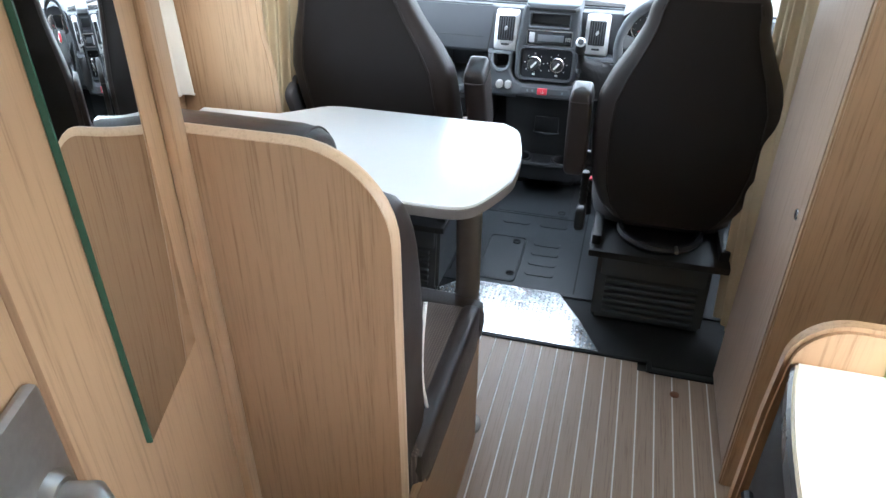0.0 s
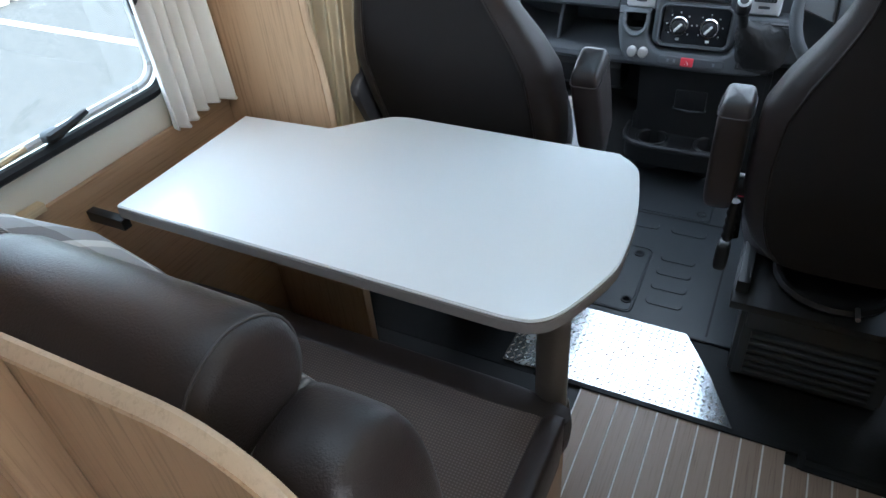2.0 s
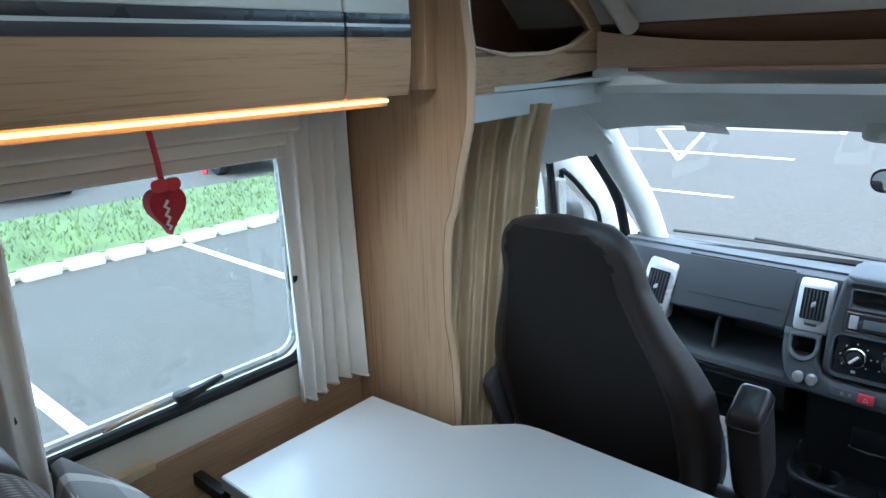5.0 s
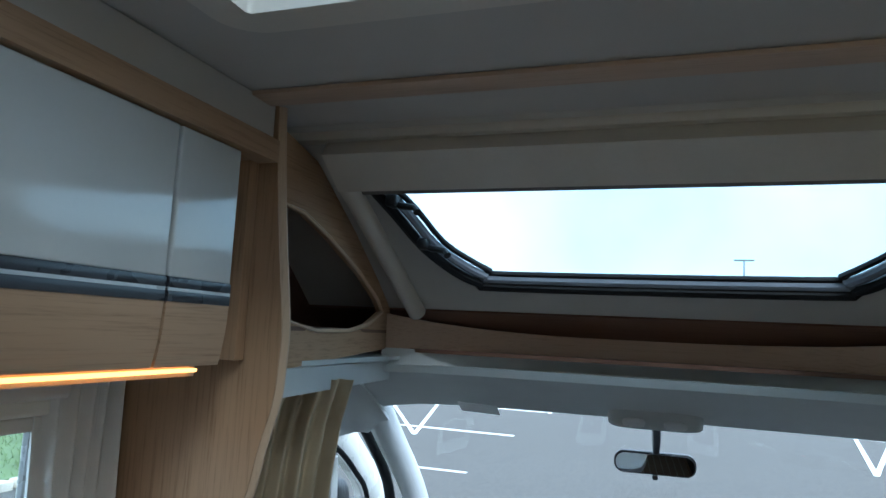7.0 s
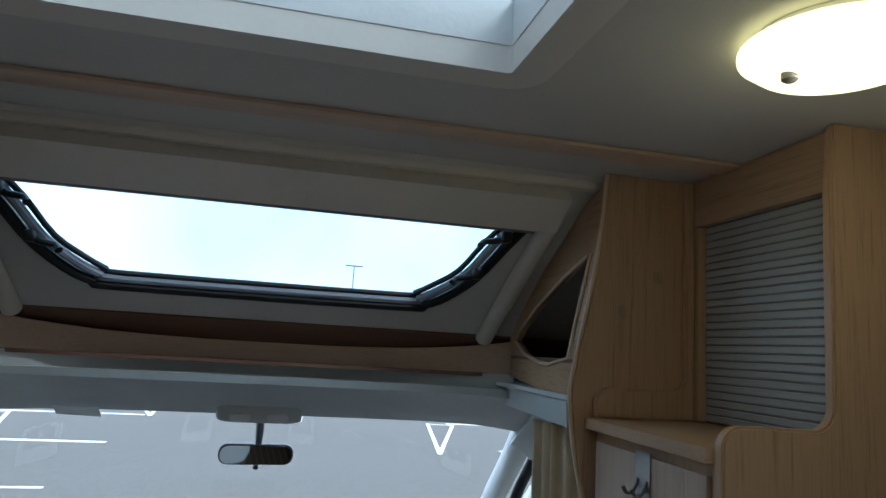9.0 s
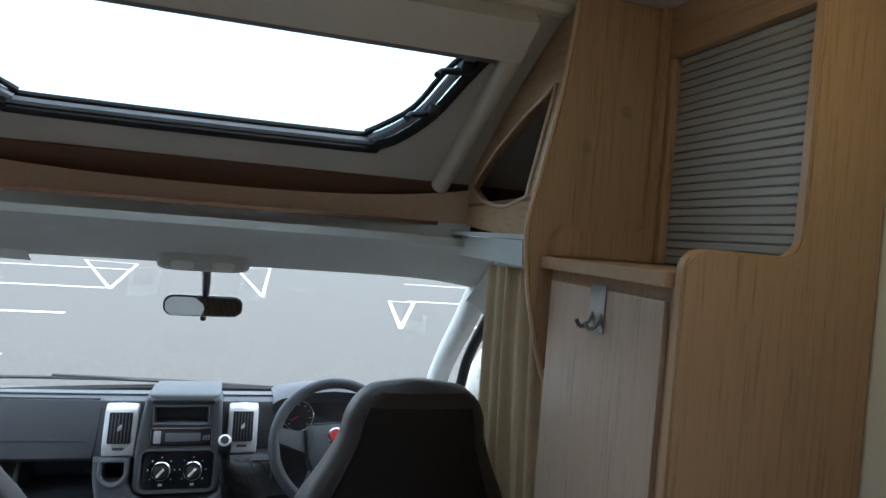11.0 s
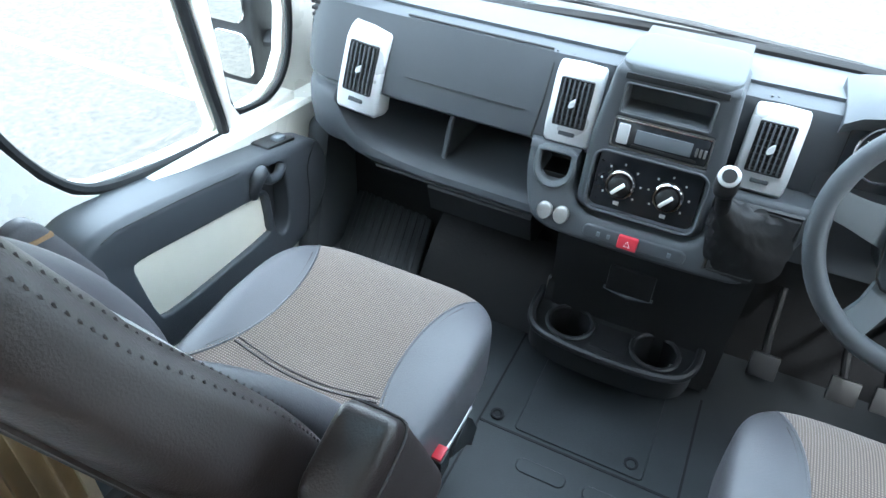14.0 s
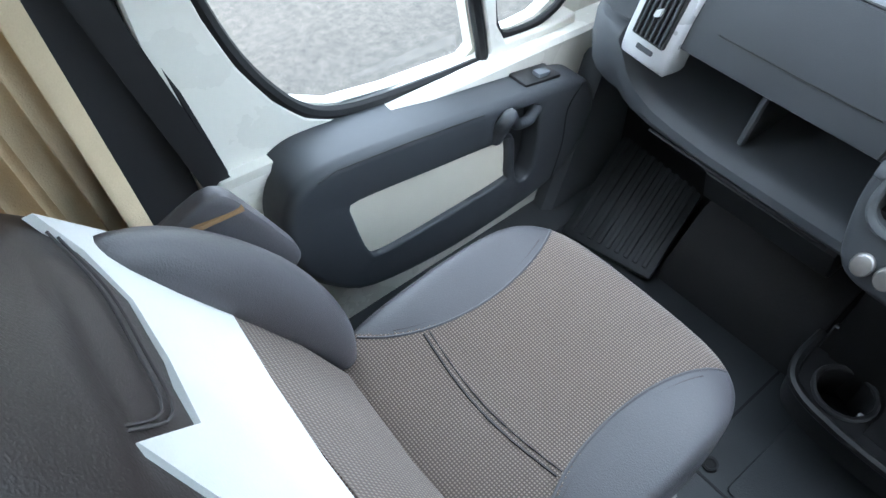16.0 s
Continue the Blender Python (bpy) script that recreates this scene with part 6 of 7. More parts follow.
part("stack_core", rake(box(-0.575, -0.355, 3.50, 3.68, 0.55, 0.84, 0.004)), BLACK, cs)
part("stack_hood", rake(pad(-0.465, 3.50, 0.842, 0.228, 0.19, 0.030, 0.30, 14)), DASH_L, cs, "lighter domed lid")
part("hood_gap", rake(box(-0.562, -0.368, 3.4035, 3.409, 0.826, 0.838, 0.002)), RUBBER_D, cs)
YF = 3.4215
part("upper_tray", rake(box(-0.556, -0.385, 3.494, 3.499, 0.762, 0.818, 0)), RUBBER_D, cs, "open black tray")
part("tray_rim", rake(tube([(x, 3.4055, z) for x, z in rrect(-0.557, -0.384, 0.761, 0.819, 0.006)], 0.0022, 6, True)), DASH_L, cs)
part("climate_rim", rake(tube([(x, 3.4055, z) for x, z in rrect(-0.585, -0.354, 0.551, 0.681, 0.024)], 0.0026, 6, True)), DASH_L, cs)
rad = thing("car_radio", (-0.47, YF, 0.70), "single-height car radio with grey display in the centre stack", "radio")
part("face", rake(box(-0.558, -0.374, YF - 0.016, YF + 0.004, 0.695, 0.748, 0.004)), SCREEN, rad)
part("display", rake(box(-0.515, -0.405, YF - 0.0175, YF - 0.015, 0.708, 0.735, 0.001)), LCD, rad, "grey liquid crystal display")
part("volume_rocker", rake(box(-0.551, -0.528, YF - 0.021, YF - 0.014, 0.702, 0.742, 0.004)), SILVER, rad, "silver volume rocker")
part("surround", rake(tube([(x, YF - 0.012, z) for x, z in rrect(-0.561, -0.371, 0.692, 0.751, 0.006)], 0.0022, 6, True)), STEEL, rad, "grey trim ring")
part("preset_keys", rake(box(-0.52, -0.392, YF - 0.0178, YF - 0.015, 0.6985, 0.7045, 0.001)), BLACK, rad)
part("trim_line", rake(box(-0.56, -0.372, YF - 0.0155, YF - 0.012, 0.747, 0.750, 0.001)), CHROME, rad, "chrome top line")
for k in range(3):
    part("key", rake(box(-0.398 + k * 0.008, -0.393 + k * 0.008, YF - 0.0185, YF - 0.015, 0.712, 0.728, 0.001)), STEEL, rad)
hv = thing("climate_panel", (-0.47, YF, 0.61), "gloss black climate panel with two round silver knobs", "control panel")
part("face", rake(prism(rrect(-0.577, -0.362, 0.553, 0.675, 0.012), "y", YF - 0.004, YF + 0.006, 0.002)), SCREEN, hv)
for x in (-0.520, -0.422):
    k = part("knob", rake(lathe([(0.030, 0), (0.030, 0.004), (0.027, 0.006)], (x, YF - 0.004, 0.614), (0, -1, 0), 32)), BLACK, hv)
    part("knob_ring", rake(tube([(x + 0.0275 * math.cos(a), YF - 0.012, 0.614 + 0.0275 * math.sin(a)) for a in [2 * math.pi * i / 32 for i in range(32)]], 0.003, 6, True)), CHROME, k, "chrome ring")
    part("knob_cap", rake(lathe([(0.021, 0.004), (0.021, 0.018), (0.017, 0.021)], (x, YF - 0.004, 0.614), (0, -1, 0), 24)), BLACK, k)
    part("pointer", rake(move(box(-0.004, 0.004, -0.006, 0, -0.018, 0.016, 0.003), pose(x, YF - 0.024, 0.614, 0, 42, 0))), WHITE, k, "white pointer")
    for i in range(7):
        a = radians(-40 + i * 43)
        part("mark", rake(box(x + 0.041 * math.cos(a) - 0.002, x + 0.041 * math.cos(a) + 0.002, YF - 0.0052, YF - 0.003, 0.614 + 0.041 * math.sin(a) - 0.002, 0.614 + 0.041 * math.sin(a) + 0.002, 0)), WHITE, k, "white dial mark")
    part("mark_block", rake(box(x - 0.006, x + 0.006, YF - 0.0052, YF - 0.003, 0.566, 0.574, 0.001)), WHITE, k)
# switch console below the stack
def swell(bm):
    """Bring the lower console out towards the seats with falling height."""
    for v in bm.verts:
        v.co.y -= max(0.0, 0.650 - v.co.z) * 0.40
    return bm


CON = [tuple(p) for p in smooth_line([(-0.728, 0.655), (-0.726, 0.60), (-0.712, 0.545), (-0.695, 0.508), (-0.665, 0.487), (-0.60, 0.480), (-0.42, 0.477), (-0.28, 0.481), (-0.237, 0.49), (-0.20, 0.525), (-0.178, 0.56), (-0.158, 0.605), (-0.150, 0.645)], 3)] + [(-0.16, 0.655), (-0.322, 0.655), (-0.326, 0.58), (-0.345, 0.546), (-0.372, 0.533), (-0.57, 0.533), (-0.597, 0.546), (-0.616, 0.58), (-0.616, 0.655)]
CUP = [(-0.698, 0.641), (-0.69, 0.644), (-0.638, 0.644), (-0.630, 0.641)] + arc(-0.664, 0.616, 0.036, 5, -185, 14)
GATE = [(-0.315, 0.640), (-0.175, 0.640), (-0.178, 0.60), (-0.20, 0.545), (-0.225, 0.508), (-0.315, 0.506)]
con = part("switch_console", swell(shell(CON, [CUP], "y", 3.58, 3.432, 0.016, 0.004)), DASH, dash, "charcoal lower console with cup recess", 40)
part("cup_rim", swell(tube([(x, 3.432, z) for x, z in inset(CUP, -0.004)], 0.0075, 8, True)), DASH_L, con, "raised cup rim")
part("cup_dark", swell(prism(inset(CUP, -0.003), "y", 3.515, 3.53, 0)), RUBBER_D, con)
part("cup_floor", swell(prism([(-0.70, 0.583), (-0.628, 0.583), (-0.628, 0.592), (-0.70, 0.592)], "y", 3.45, 3.52, 0)), RUBBER_D, con)
part("switch_strip", swell(shell(rrect(-0.570, -0.352, 0.494, 0.522, 0.012), [], "y", 3.44, 3.429, 0.004)), DASH, con)
part("hazard_switch", swell(box(-0.492, -0.450, 3.423, 3.436, 0.496, 0.521, 0.003)), RED, con, "red hazard switch")
part("hazard_mark", swell(tube([(-0.471 + dx, 3.4225, 0.508 + dz) for dx, dz in ((0, 0.006), (0.006, -0.005), (-0.006, -0.005))], 0.0008, 4, True)), WHITE, con)
for x in (-0.535, -0.513, -0.385):
    part("pilot_switch", swell(box(x - 0.004, x + 0.004, 3.4265, 3.436, 0.504, 0.513, 0.001)), LCD, con)
for x in (-0.660, -0.622):
    part("socket_cap", swell(lathe([(0.0175, 0), (0.0175, 0.008), (0.015, 0.012), (0.006, 0.013)], (x, 3.433, 0.524), (0, -1, 0.15), 18)), STEEL, con, "grey round socket cap")
part("gate_rim", swell(tube([(x, 3.431, z) for x, z in GATE], 0.005, 6, True)), BLACK, con)
# lower console with cup holders
lc = part("lower_console", prism([(3.50, 0.02), (3.62, 0.02), (3.62, 0.47), (3.455, 0.47), (3.49, 0.30), (3.485, 0.10)], "x", -0.645, -0.20, 0.015, [], 2), BLACK, dash, "black lower console")
part("pocket", box(-0.505, -0.395, 3.470, 3.50, 0.285, 0.36, 0.006), RUBBER_D, lc)
part("pocket_lip", tube([(-0.51, 3.478, 0.285), (-0.45, 3.472, 0.278), (-0.39, 3.478, 0.285)], 0.005, 6), DASH, lc)
tray_o = [tuple(p) for p in smooth_line([(-0.665, 3.52), (-0.662, 3.43), (-0.635, 3.375), (-0.565, 3.352), (-0.45, 3.345), (-0.345, 3.352), (-0.28, 3.375), (-0.252, 3.43), (-0.248, 3.52)], 4)]
tray = part("cup_tray", prism(tray_o, "z", 0.105, 0.170, 0, [[(cx + 0.055 * math.cos(2 * math.pi * i / 24), 3.437 + 0.055 * math.sin(2 * math.pi * i / 24)) for i in range(24)] for cx in (-0.563, -0.348)]), BLACK, lc, "black twin cup holder tray")
part("tray_rim", tube([(x, y, 0.178) for x, y in tray_o], 0.011, 8), BLACK, tray)
for x in (-0.563, -0.348):
    part("cup_ring", tube([(x + 0.057 * math.cos(a), 3.437 + 0.057 * math.sin(a), 0.172) for a in [2 * math.pi * i / 28 for i in range(28)]], 0.006, 8, True), BLACK, tray)
    circle = [(math.cos(2 * math.pi * i / 24), math.sin(2 * math.pi * i / 24)) for i in range(24)]
    part("cup_well", join(prism([(x + 0.0545 * a, 3.437 + 0.0545 * b2) for a, b2 in circle], "z", 0.075, 0.171, 0, [[(x + 0.051 * a, 3.437 + 0.051 * b2) for a, b2 in circle]]), prism([(x + 0.053 * a, 3.437 + 0.053 * b2) for a, b2 in circle], "z", 0.065, 0.0745, 0)), RUBBER_D, tray)
    part("cup_spring", pad(x + 0.046, 3.43, 0.15, 0.014, 0.012, 0.012, 0.7, 8), STEEL, tray)
part("middle_pocket", box(-0.497, -0.412, 3.385, 3.47, 0.168, 0.1715, 0.001), RUBBER_D, tray)
part("tray_back", prism([(3.49, 0.16), (3.52, 0.16), (3.52, 0.235), (3.505, 0.235)], "x", -0.655, -0.255, 0.004), BLACK, tray)
# gear lever
gl2 = thing("gear_lever", (-0.30, 3.42, 0.50), "gear lever with silver-topped knob and black leather gaiter", "gear lever")
part("plinth", swell(prism(inset(GATE, 0.004), "y", 3.425, 3.46, 0.003)), BLACK, gl2)
gait = []
for k in range(11):
    f = k / 10
    ring = []
    for i in range(40):
        a = 2 * math.pi * i / 40
        r = 1 + (0.10 * math.sin(7 * a + 1.9 * k) + 0.06 * math.sin(11 * a - 2.3 * k)) * (0.25 + math.sin(math.pi * f)) + 0.07 * math.sin(k * 2.6) * f
        w, h = 0.062 * (1 - f) ** 1.1 + 0.016, 0.062 * (1 - f) ** 1.1 + 0.016
        c = Vector((-0.252 - 0.068 * f, 3.390 - 0.014 * f, 0.572 + 0.088 * f))
        ring.append(c + Vector((w * r * math.copysign(abs(math.cos(a)) ** (0.6 + 0.4 * f), math.cos(a)), h * r * math.sin(a) * 0.45 * (0.5 + f), h * r * math.sin(a) * 0.95 * (1 - 0.4 * f))))
    gait.append(ring)
part("gaiter", loft(gait), BLACK, gl2, "creased black leather gaiter", 70)
part("stick", tube([(-0.318, 3.376, 0.645), (-0.326, 3.362, 0.70)], 0.015, 10), BLACK, gl2)
kn = part("knob", pad(-0.327, 3.355, 0.714, 0.044, 0.050, 0.056, 0.75, 12), BLACK, gl2)
part("knob_cap", lathe([(0.020, 0), (0.020, 0.004), (0.017, 0.006)], (-0.327, 3.342, 0.736), (0, -0.75, 0.66), 24), SILVER, kn, "silver shift pattern cap")
part("pattern_disc", lathe([(0.013, 0.0055), (0.013, 0.0075)], (-0.327, 3.342, 0.736), (0, -0.75, 0.66), 20), BLACK, kn)
# instruments and column
part("binnacle", loft([[Vector((x, y, z)) for y, z in ((3.49, 0.66), (3.52, 0.80 - 0.03 * u * u), (3.47, 0.868 - 0.045 * u * u), (3.52, 0.886 - 0.05 * u * u), (3.68, 0.86 - 0.03 * u * u), (3.70, 0.66))] for u, x in [(-1, -0.175), (-0.8, -0.15), (-0.4, -0.06), (0, 0.035), (0.4, 0.13), (0.8, 0.22), (1, 0.245)]]), DASH, dash, "charcoal instrument hood", 40)
ic = part("instrument_face", move(box(-0.19, 0.19, -0.004, 0.004, -0.065, 0.068, 0.01), pose(0.035, 3.495, 0.765, -14, 0, 0)), SCREEN, dash, "dark instrument face")
for x, r in ((-0.085, 0.052), (0.150, 0.052)):
    rg = part("dial", lathe([(r, 0), (r, 0.003), (r - 0.004, 0.004)], (x, 3.489, 0.775), (0, -0.97, 0.24), 32), BLACK, ic, "round dial")
    part("dial_ring", tube([(x + r * math.cos(a), 3.484 + 0.25 * r * math.sin(a), 0.776 + r * 0.97 * math.sin(a)) for a in [2 * math.pi * i / 36 for i in range(36)]], 0.003, 6, True), CHROME, rg, "chrome dial ring")
    part("needle", tube([(x, 3.483, 0.775), (x - 0.028, 3.476, 0.762)], 0.0012, 4), RED, rg, "red needle")
    for i in range(9):
        a = radians(-40 + 260 * i / 8)
        part("mark", tube([(x + (r - 0.008) * math.cos(a), 3.4825 + 0.25 * (r - 0.008) * math.sin(a), 0.776 + (r - 0.008) * 0.97 * math.sin(a)), (x + (r - 0.014) * math.cos(a), 3.4825 + 0.25 * (r - 0.014) * math.sin(a), 0.776 + (r - 0.014) * 0.97 * math.sin(a))], 0.0009, 4), WHITE, rg, "white dial mark")
part("small_gauge", lathe([(0.030, 0), (0.030, 0.002)], (0.02, 3.486, 0.735), (0, -0.97, 0.24), 24), BLACK, ic)
part("gauge_mark", box(0.035, 0.052, 3.478, 3.482, 0.738, 0.743, 0), RED, ic)
sw = thing("steering_wheel", (0.024, 3.275, 0.745), "black leather steering wheel with grey spokes and a red round badge", "steering wheel")
WT4 = pose(0.024, 3.275, 0.745, -27, 0, 0)
R = 0.200
part("rim", move(tube([(R * math.cos(a), 0, R * math.sin(a)) for a in [2 * math.pi * i / 64 for i in range(64)]], 0.0185, 12, True), WT4), DASH, sw, "dark leather rim")
hub = part("airbag_cover", move(loft([[Vector((x * s, y, z * s)) for x, z in [(-0.098, 0.045), (-0.085, 0.060), (0, 0.066), (0.085, 0.060), (0.098, 0.045), (0.094, -0.03), (0.078, -0.085), (0.05, -0.094), (0, -0.096), (-0.05, -0.094), (-0.078, -0.085), (-0.094, -0.03)]] for s, y in ((0.9, 0.07), (1.0, 0.045), (1.0, 0.020), (0.96, 0.006), (0.80, 0.0))]), WT4), DASH_L, sw, "grey airbag cover", 40)
for sx in (-1, 1):
    part("spoke", move(loft([[Vector((sx * x, y + dy, z + dz)) for dy, dz in ((-0.010, -w), (-0.014, 0), (-0.010, w), (0.010, w), (0.010, -w))] for x, y, z, w in ((0.085, 0.035, 0.005, 0.036), (0.125, 0.022, 0.012, 0.030), (0.16, 0.008, 0.02, 0.026), (0.19, 0.0, 0.028, 0.026))]), WT4), DASH_L, sw, "grey spoke")
    part("lower_spoke", move(loft([[Vector((sx * x + dx, y + dy, z)) for dx, dy in ((-w, -0.008), (0, -0.012), (w, -0.008), (w, 0.010), (-w, 0.010))] for x, y, z, w in ((0.06, 0.03, -0.08, 0.026), (0.075, 0.018, -0.115, 0.024), (0.095, 0.006, -0.145, 0.026), (0.112, 0.0, -0.165, 0.032))]), WT4), DASH_L, sw, "grey spoke")
    for ang in (22, -50):
        c = Vector((sx * R * math.cos(radians(ang)), 0, R * math.sin(radians(ang))))
        tdir = Vector((-sx * math.sin(radians(ang)), 0, math.cos(radians(ang))))
        part("clasp", move(tube([c - tdir * 0.006, c + tdir * 0.006], 0.0172, 12), WT4), CHROME, sw, "chrome clasp")
part("cover_seam", move(tube([(x * 1.02, 0.012, z * 1.02) for x, z in smooth_line([(-0.098, 0.045), (-0.085, 0.060), (0, 0.066), (0.085, 0.060), (0.098, 0.045), (0.094, -0.03), (0.078, -0.085), (0, -0.096), (-0.078, -0.085), (-0.094, -0.03), (-0.098, 0.045)], 3)], 0.0025, 5), WT4), BLACK, sw)
part("badge_ring", move(lathe([(0.028, 0), (0.028, 0.004), (0.024, 0.007)], (0, 0.002, 0.022), (0, -1, 0), 32), WT4), CHROME, sw, "chrome badge ring")
part("badge", move(lathe([(0.022, 0.0065), (0.022, 0.0085), (0.018, 0.010)], (0, 0.002, 0.022), (0, -1, 0), 32), WT4), RED, sw, "plain red round badge")
col = thing("steering_column", (0.024, 3.4, 0.65), "black steering column shroud with two stalks", "steering column")
part("shroud", tube([WT4 @ Vector((0, 0.06, -0.02)), WT4 @ Vector((0, 0.26, -0.03))], [0.055, 0.065], 14), BLACK, col)
part("stalk", tube([WT4 @ Vector((-0.05, 0.07, 0.0)), WT4 @ Vector((-0.16, 0.06, 0.03))], [0.010, 0.007], 8), BLACK, col)
part("stalk", tube([WT4 @ Vector((0.05, 0.07, 0.0)), WT4 @ Vector((0.16, 0.06, 0.03))], [0.010, 0.007], 8), BLACK, col)
for x, z in ((-0.11, 0.185), (0.061, 0.190), (0.150, 0.200)):
    pd = thing("pedal", (x, 3.50, z), "black foot pedal with ribbed rubber pad", "pedal", "pedals")
    part("arm", tube([(x, 3.69, z + 0.10), (x, 3.60, z + 0.02), (x, 3.51, z)], 0.010, 8), RUBBER_D, pd)
    part("pad", move(box(-0.032, 0.032, -0.012, 0.004, -0.03, 0.03, 0.005), pose(x, 3.505, z, -30, 0, 0)), BLACK, pd, "worn black pad")
solo("footwell_panel", box(-1.43, 0.59, 3.70, 3.73, 0.0, 0.45, 0), RUBBER_D, "black carpeted footwell front", "wall", "structure")
FT = pose(-1.20, 3.60, 0.085, 25, 0, 12)
solo("footrest", move(box(-0.13, 0.13, -0.17, 0.17, -0.012, 0.012, 0.01), FT), RUBBER, "black ribbed footrest mat in the passenger footwell", "mat")
for i in range(9):
    part("rib", move(box(-0.11 + i * 0.026, -0.098 + i * 0.026, -0.15, 0.15, 0.012, 0.017, 0.001, 1), FT), RUBBER, bpy.data.objects["footrest"])
solo("footwell_step", prism([(3.50, -0.004), (3.72, -0.004), (3.72, 0.20), (3.64, 0.16), (3.54, 0.05)], "x", -1.05, -0.66, 0.012, seg=2), RUBBER_D, "black carpeted toe board under the glovebox", "trim", "structure")

# interior mirror and roof console
rm = thing("rear_view_mirror", (XC, 3.36, 1.165), "black rear-view mirror hanging on a stem from the headliner", "mirror")
mo = [tuple(p) for p in rrect(-0.122, 0.122, -0.034, 0.034, 0.030, 6)]
MT = pose(XC - 0.004, 3.392, 1.163, 4, 0, 3)
part("housing", move(prism(mo, "y", -0.006, 0.030, 0.008, [], 2), MT), BLACK, rm)
part("glass", move(prism([(x * 0.955, z * 0.87) for x, z in mo], "y", -0.0085, -0.006, 0), MT), MIRROR, rm)
part("stem", tube([(XC, 3.405, 1.185), (XC + 0.002, 3.36, 1.245), (XC + 0.002, 3.27, 1.325)], [0.010, 0.013, 0.014], 8), BLACK, rm)
part("dip_tab", pad(XC - 0.002, 3.385, 1.124, 0.018, 0.012, 0.016, 0.6, 8), BLACK, rm)
rc = thing("roof_console", (XC, 3.2, 1.31), "pale grey roof console with two reading lamp lenses", "roof console")
part("body", pad(XC, 3.215, 1.327, 0.26, 0.15, 0.07, 0.35, 14), CABLINER, rc)
for sx in (-1, 1):
    part("lens", pad(XC + sx * 0.055, 3.150, 1.312, 0.07, 0.03, 0.028, 0.7, 10), WHITE, rc, "oval reading lamp lens")
    sv = thing("sun_visor", (XC + sx * 0.45, 3.17, 1.31), "pale grey sun visor folded against the headliner", "sun visor", "sun visors")
    part("flap", move(pad(0, 0, 0, 0.52, 0.13, 0.016, 0.25, 14), pose(XC + sx * 0.44, 3.16, 1.348, -24, sx * 1, 0)), CABLINER, sv)
    part("pivot", tube([(XC + sx * 0.70, 3.185, 1.325), (XC + sx * 0.74, 3.19, 1.33)], 0.008, 8), WHITE, sv)
part("warning_label", move(box(-0.06, 0.06, -0.03, 0.03, -0.001, 0.001, 0), pose(XC - 0.50, 3.12, 1.316, -30, 2, 0)), WHITE, rc, "small pale printed label")
# wiper
wp = thing("windscreen_wiper", (-0.95, 3.9, 0.80), "black windscreen wiper parked on the glass", "wiper")
part("arm", tube([screen_pt(0.35, 0.0) + Vector((0, 0.03, 0.01)), screen_pt(-0.1, 0.03) + Vector((0, 0.02, 0.02)), screen_pt(-0.62, 0.10) + Vector((0, 0.015, 0.02))], 0.006, 6), BLACK, wp)
part("blade", tube([screen_pt(u, 0.035 + 0.10 * (-u)) + Vector((0, 0.014, 0.012)) for u in (-0.95, -0.7, -0.4, -0.1, 0.15)], 0.007, 6), BLACK, wp)

# ---------------------------------------------------------------- outside
GZ = -0.6
solo("ground", box(-400, 400, -300, 600, GZ - 0.2, GZ, 0), ASPHALT, "grey asphalt car park", "ground", "structure")


def line_mark(x0, y0, x1, y1, w=0.1, up=0.004):
    a, b2 = Vector((x0, y0)), Vector((x1, y1))
    d = (b2 - a).normalized()
    n = Vector((-d.y, d.x)) * w / 2
    return prism([tuple(a + n), tuple(b2 + n), tuple(b2 - n), tuple(a - n)], "z", GZ - 0.01, GZ + up, 0)


marks = [(-3.4, 2.47, -7.85, 2.47), (-3.4, 5.02, -7.85, 5.12), (-3.35, 11.35, -7.85, 11.25), (-3.55, 15.5, -14, 15.6), (-3.75, 20.4, -18, 20.4), (-4.1, 26.8, -22, 26.3), (5.9, 27.2, 16, 26.2), (4.5, 20.7, 12, 20.3), (4.5, 15.6, 10, 15.5)]
for i, (x0, y0, x1, y1) in enumerate(marks):
    solo("bay_line", line_mark(x0, y0, x1, y1, 0.10 if i < 3 else 0.18), ROADPAINT, "white painted parking bay line on asphalt", "road marking", "structure", group="bay lines")
# Hollow triangles laid on the ground in place of pale windscreen reflections.
for tri in (((-8.0, 19.4), (-6.9, 20.2), (-5.4, 14.4)), ((-6.3, 30.5), (-4.3, 29.8), (-3.6, 20.2)), ((-0.6, 31.0), (0.85, 32.0), (0.25, 20.0)), ((3.9, 20.5), (4.6, 20.3), (3.0, 15.0))):
    m = bmesh.new()
    for k, (a, b2) in enumerate(zip(tri, tri[1:] + tri[:1])):
        join(m, line_mark(*a, *b2, 0.09, 0.004 + 0.003 * k))
    solo("arrow_mark", m, ROADPAINT, "white hollow triangle on asphalt, standing for a reflection in the windscreen", "road marking", "structure", group="arrow marks")
solo("verge", box(-10.85, -8.07, -40, 15, GZ - 0.1, GZ + 0.09, 0.02), GRASS, "raised grass verge between car park rows", "ground", "structure")
rndg = random.Random(4)
blades = bmesh.new()
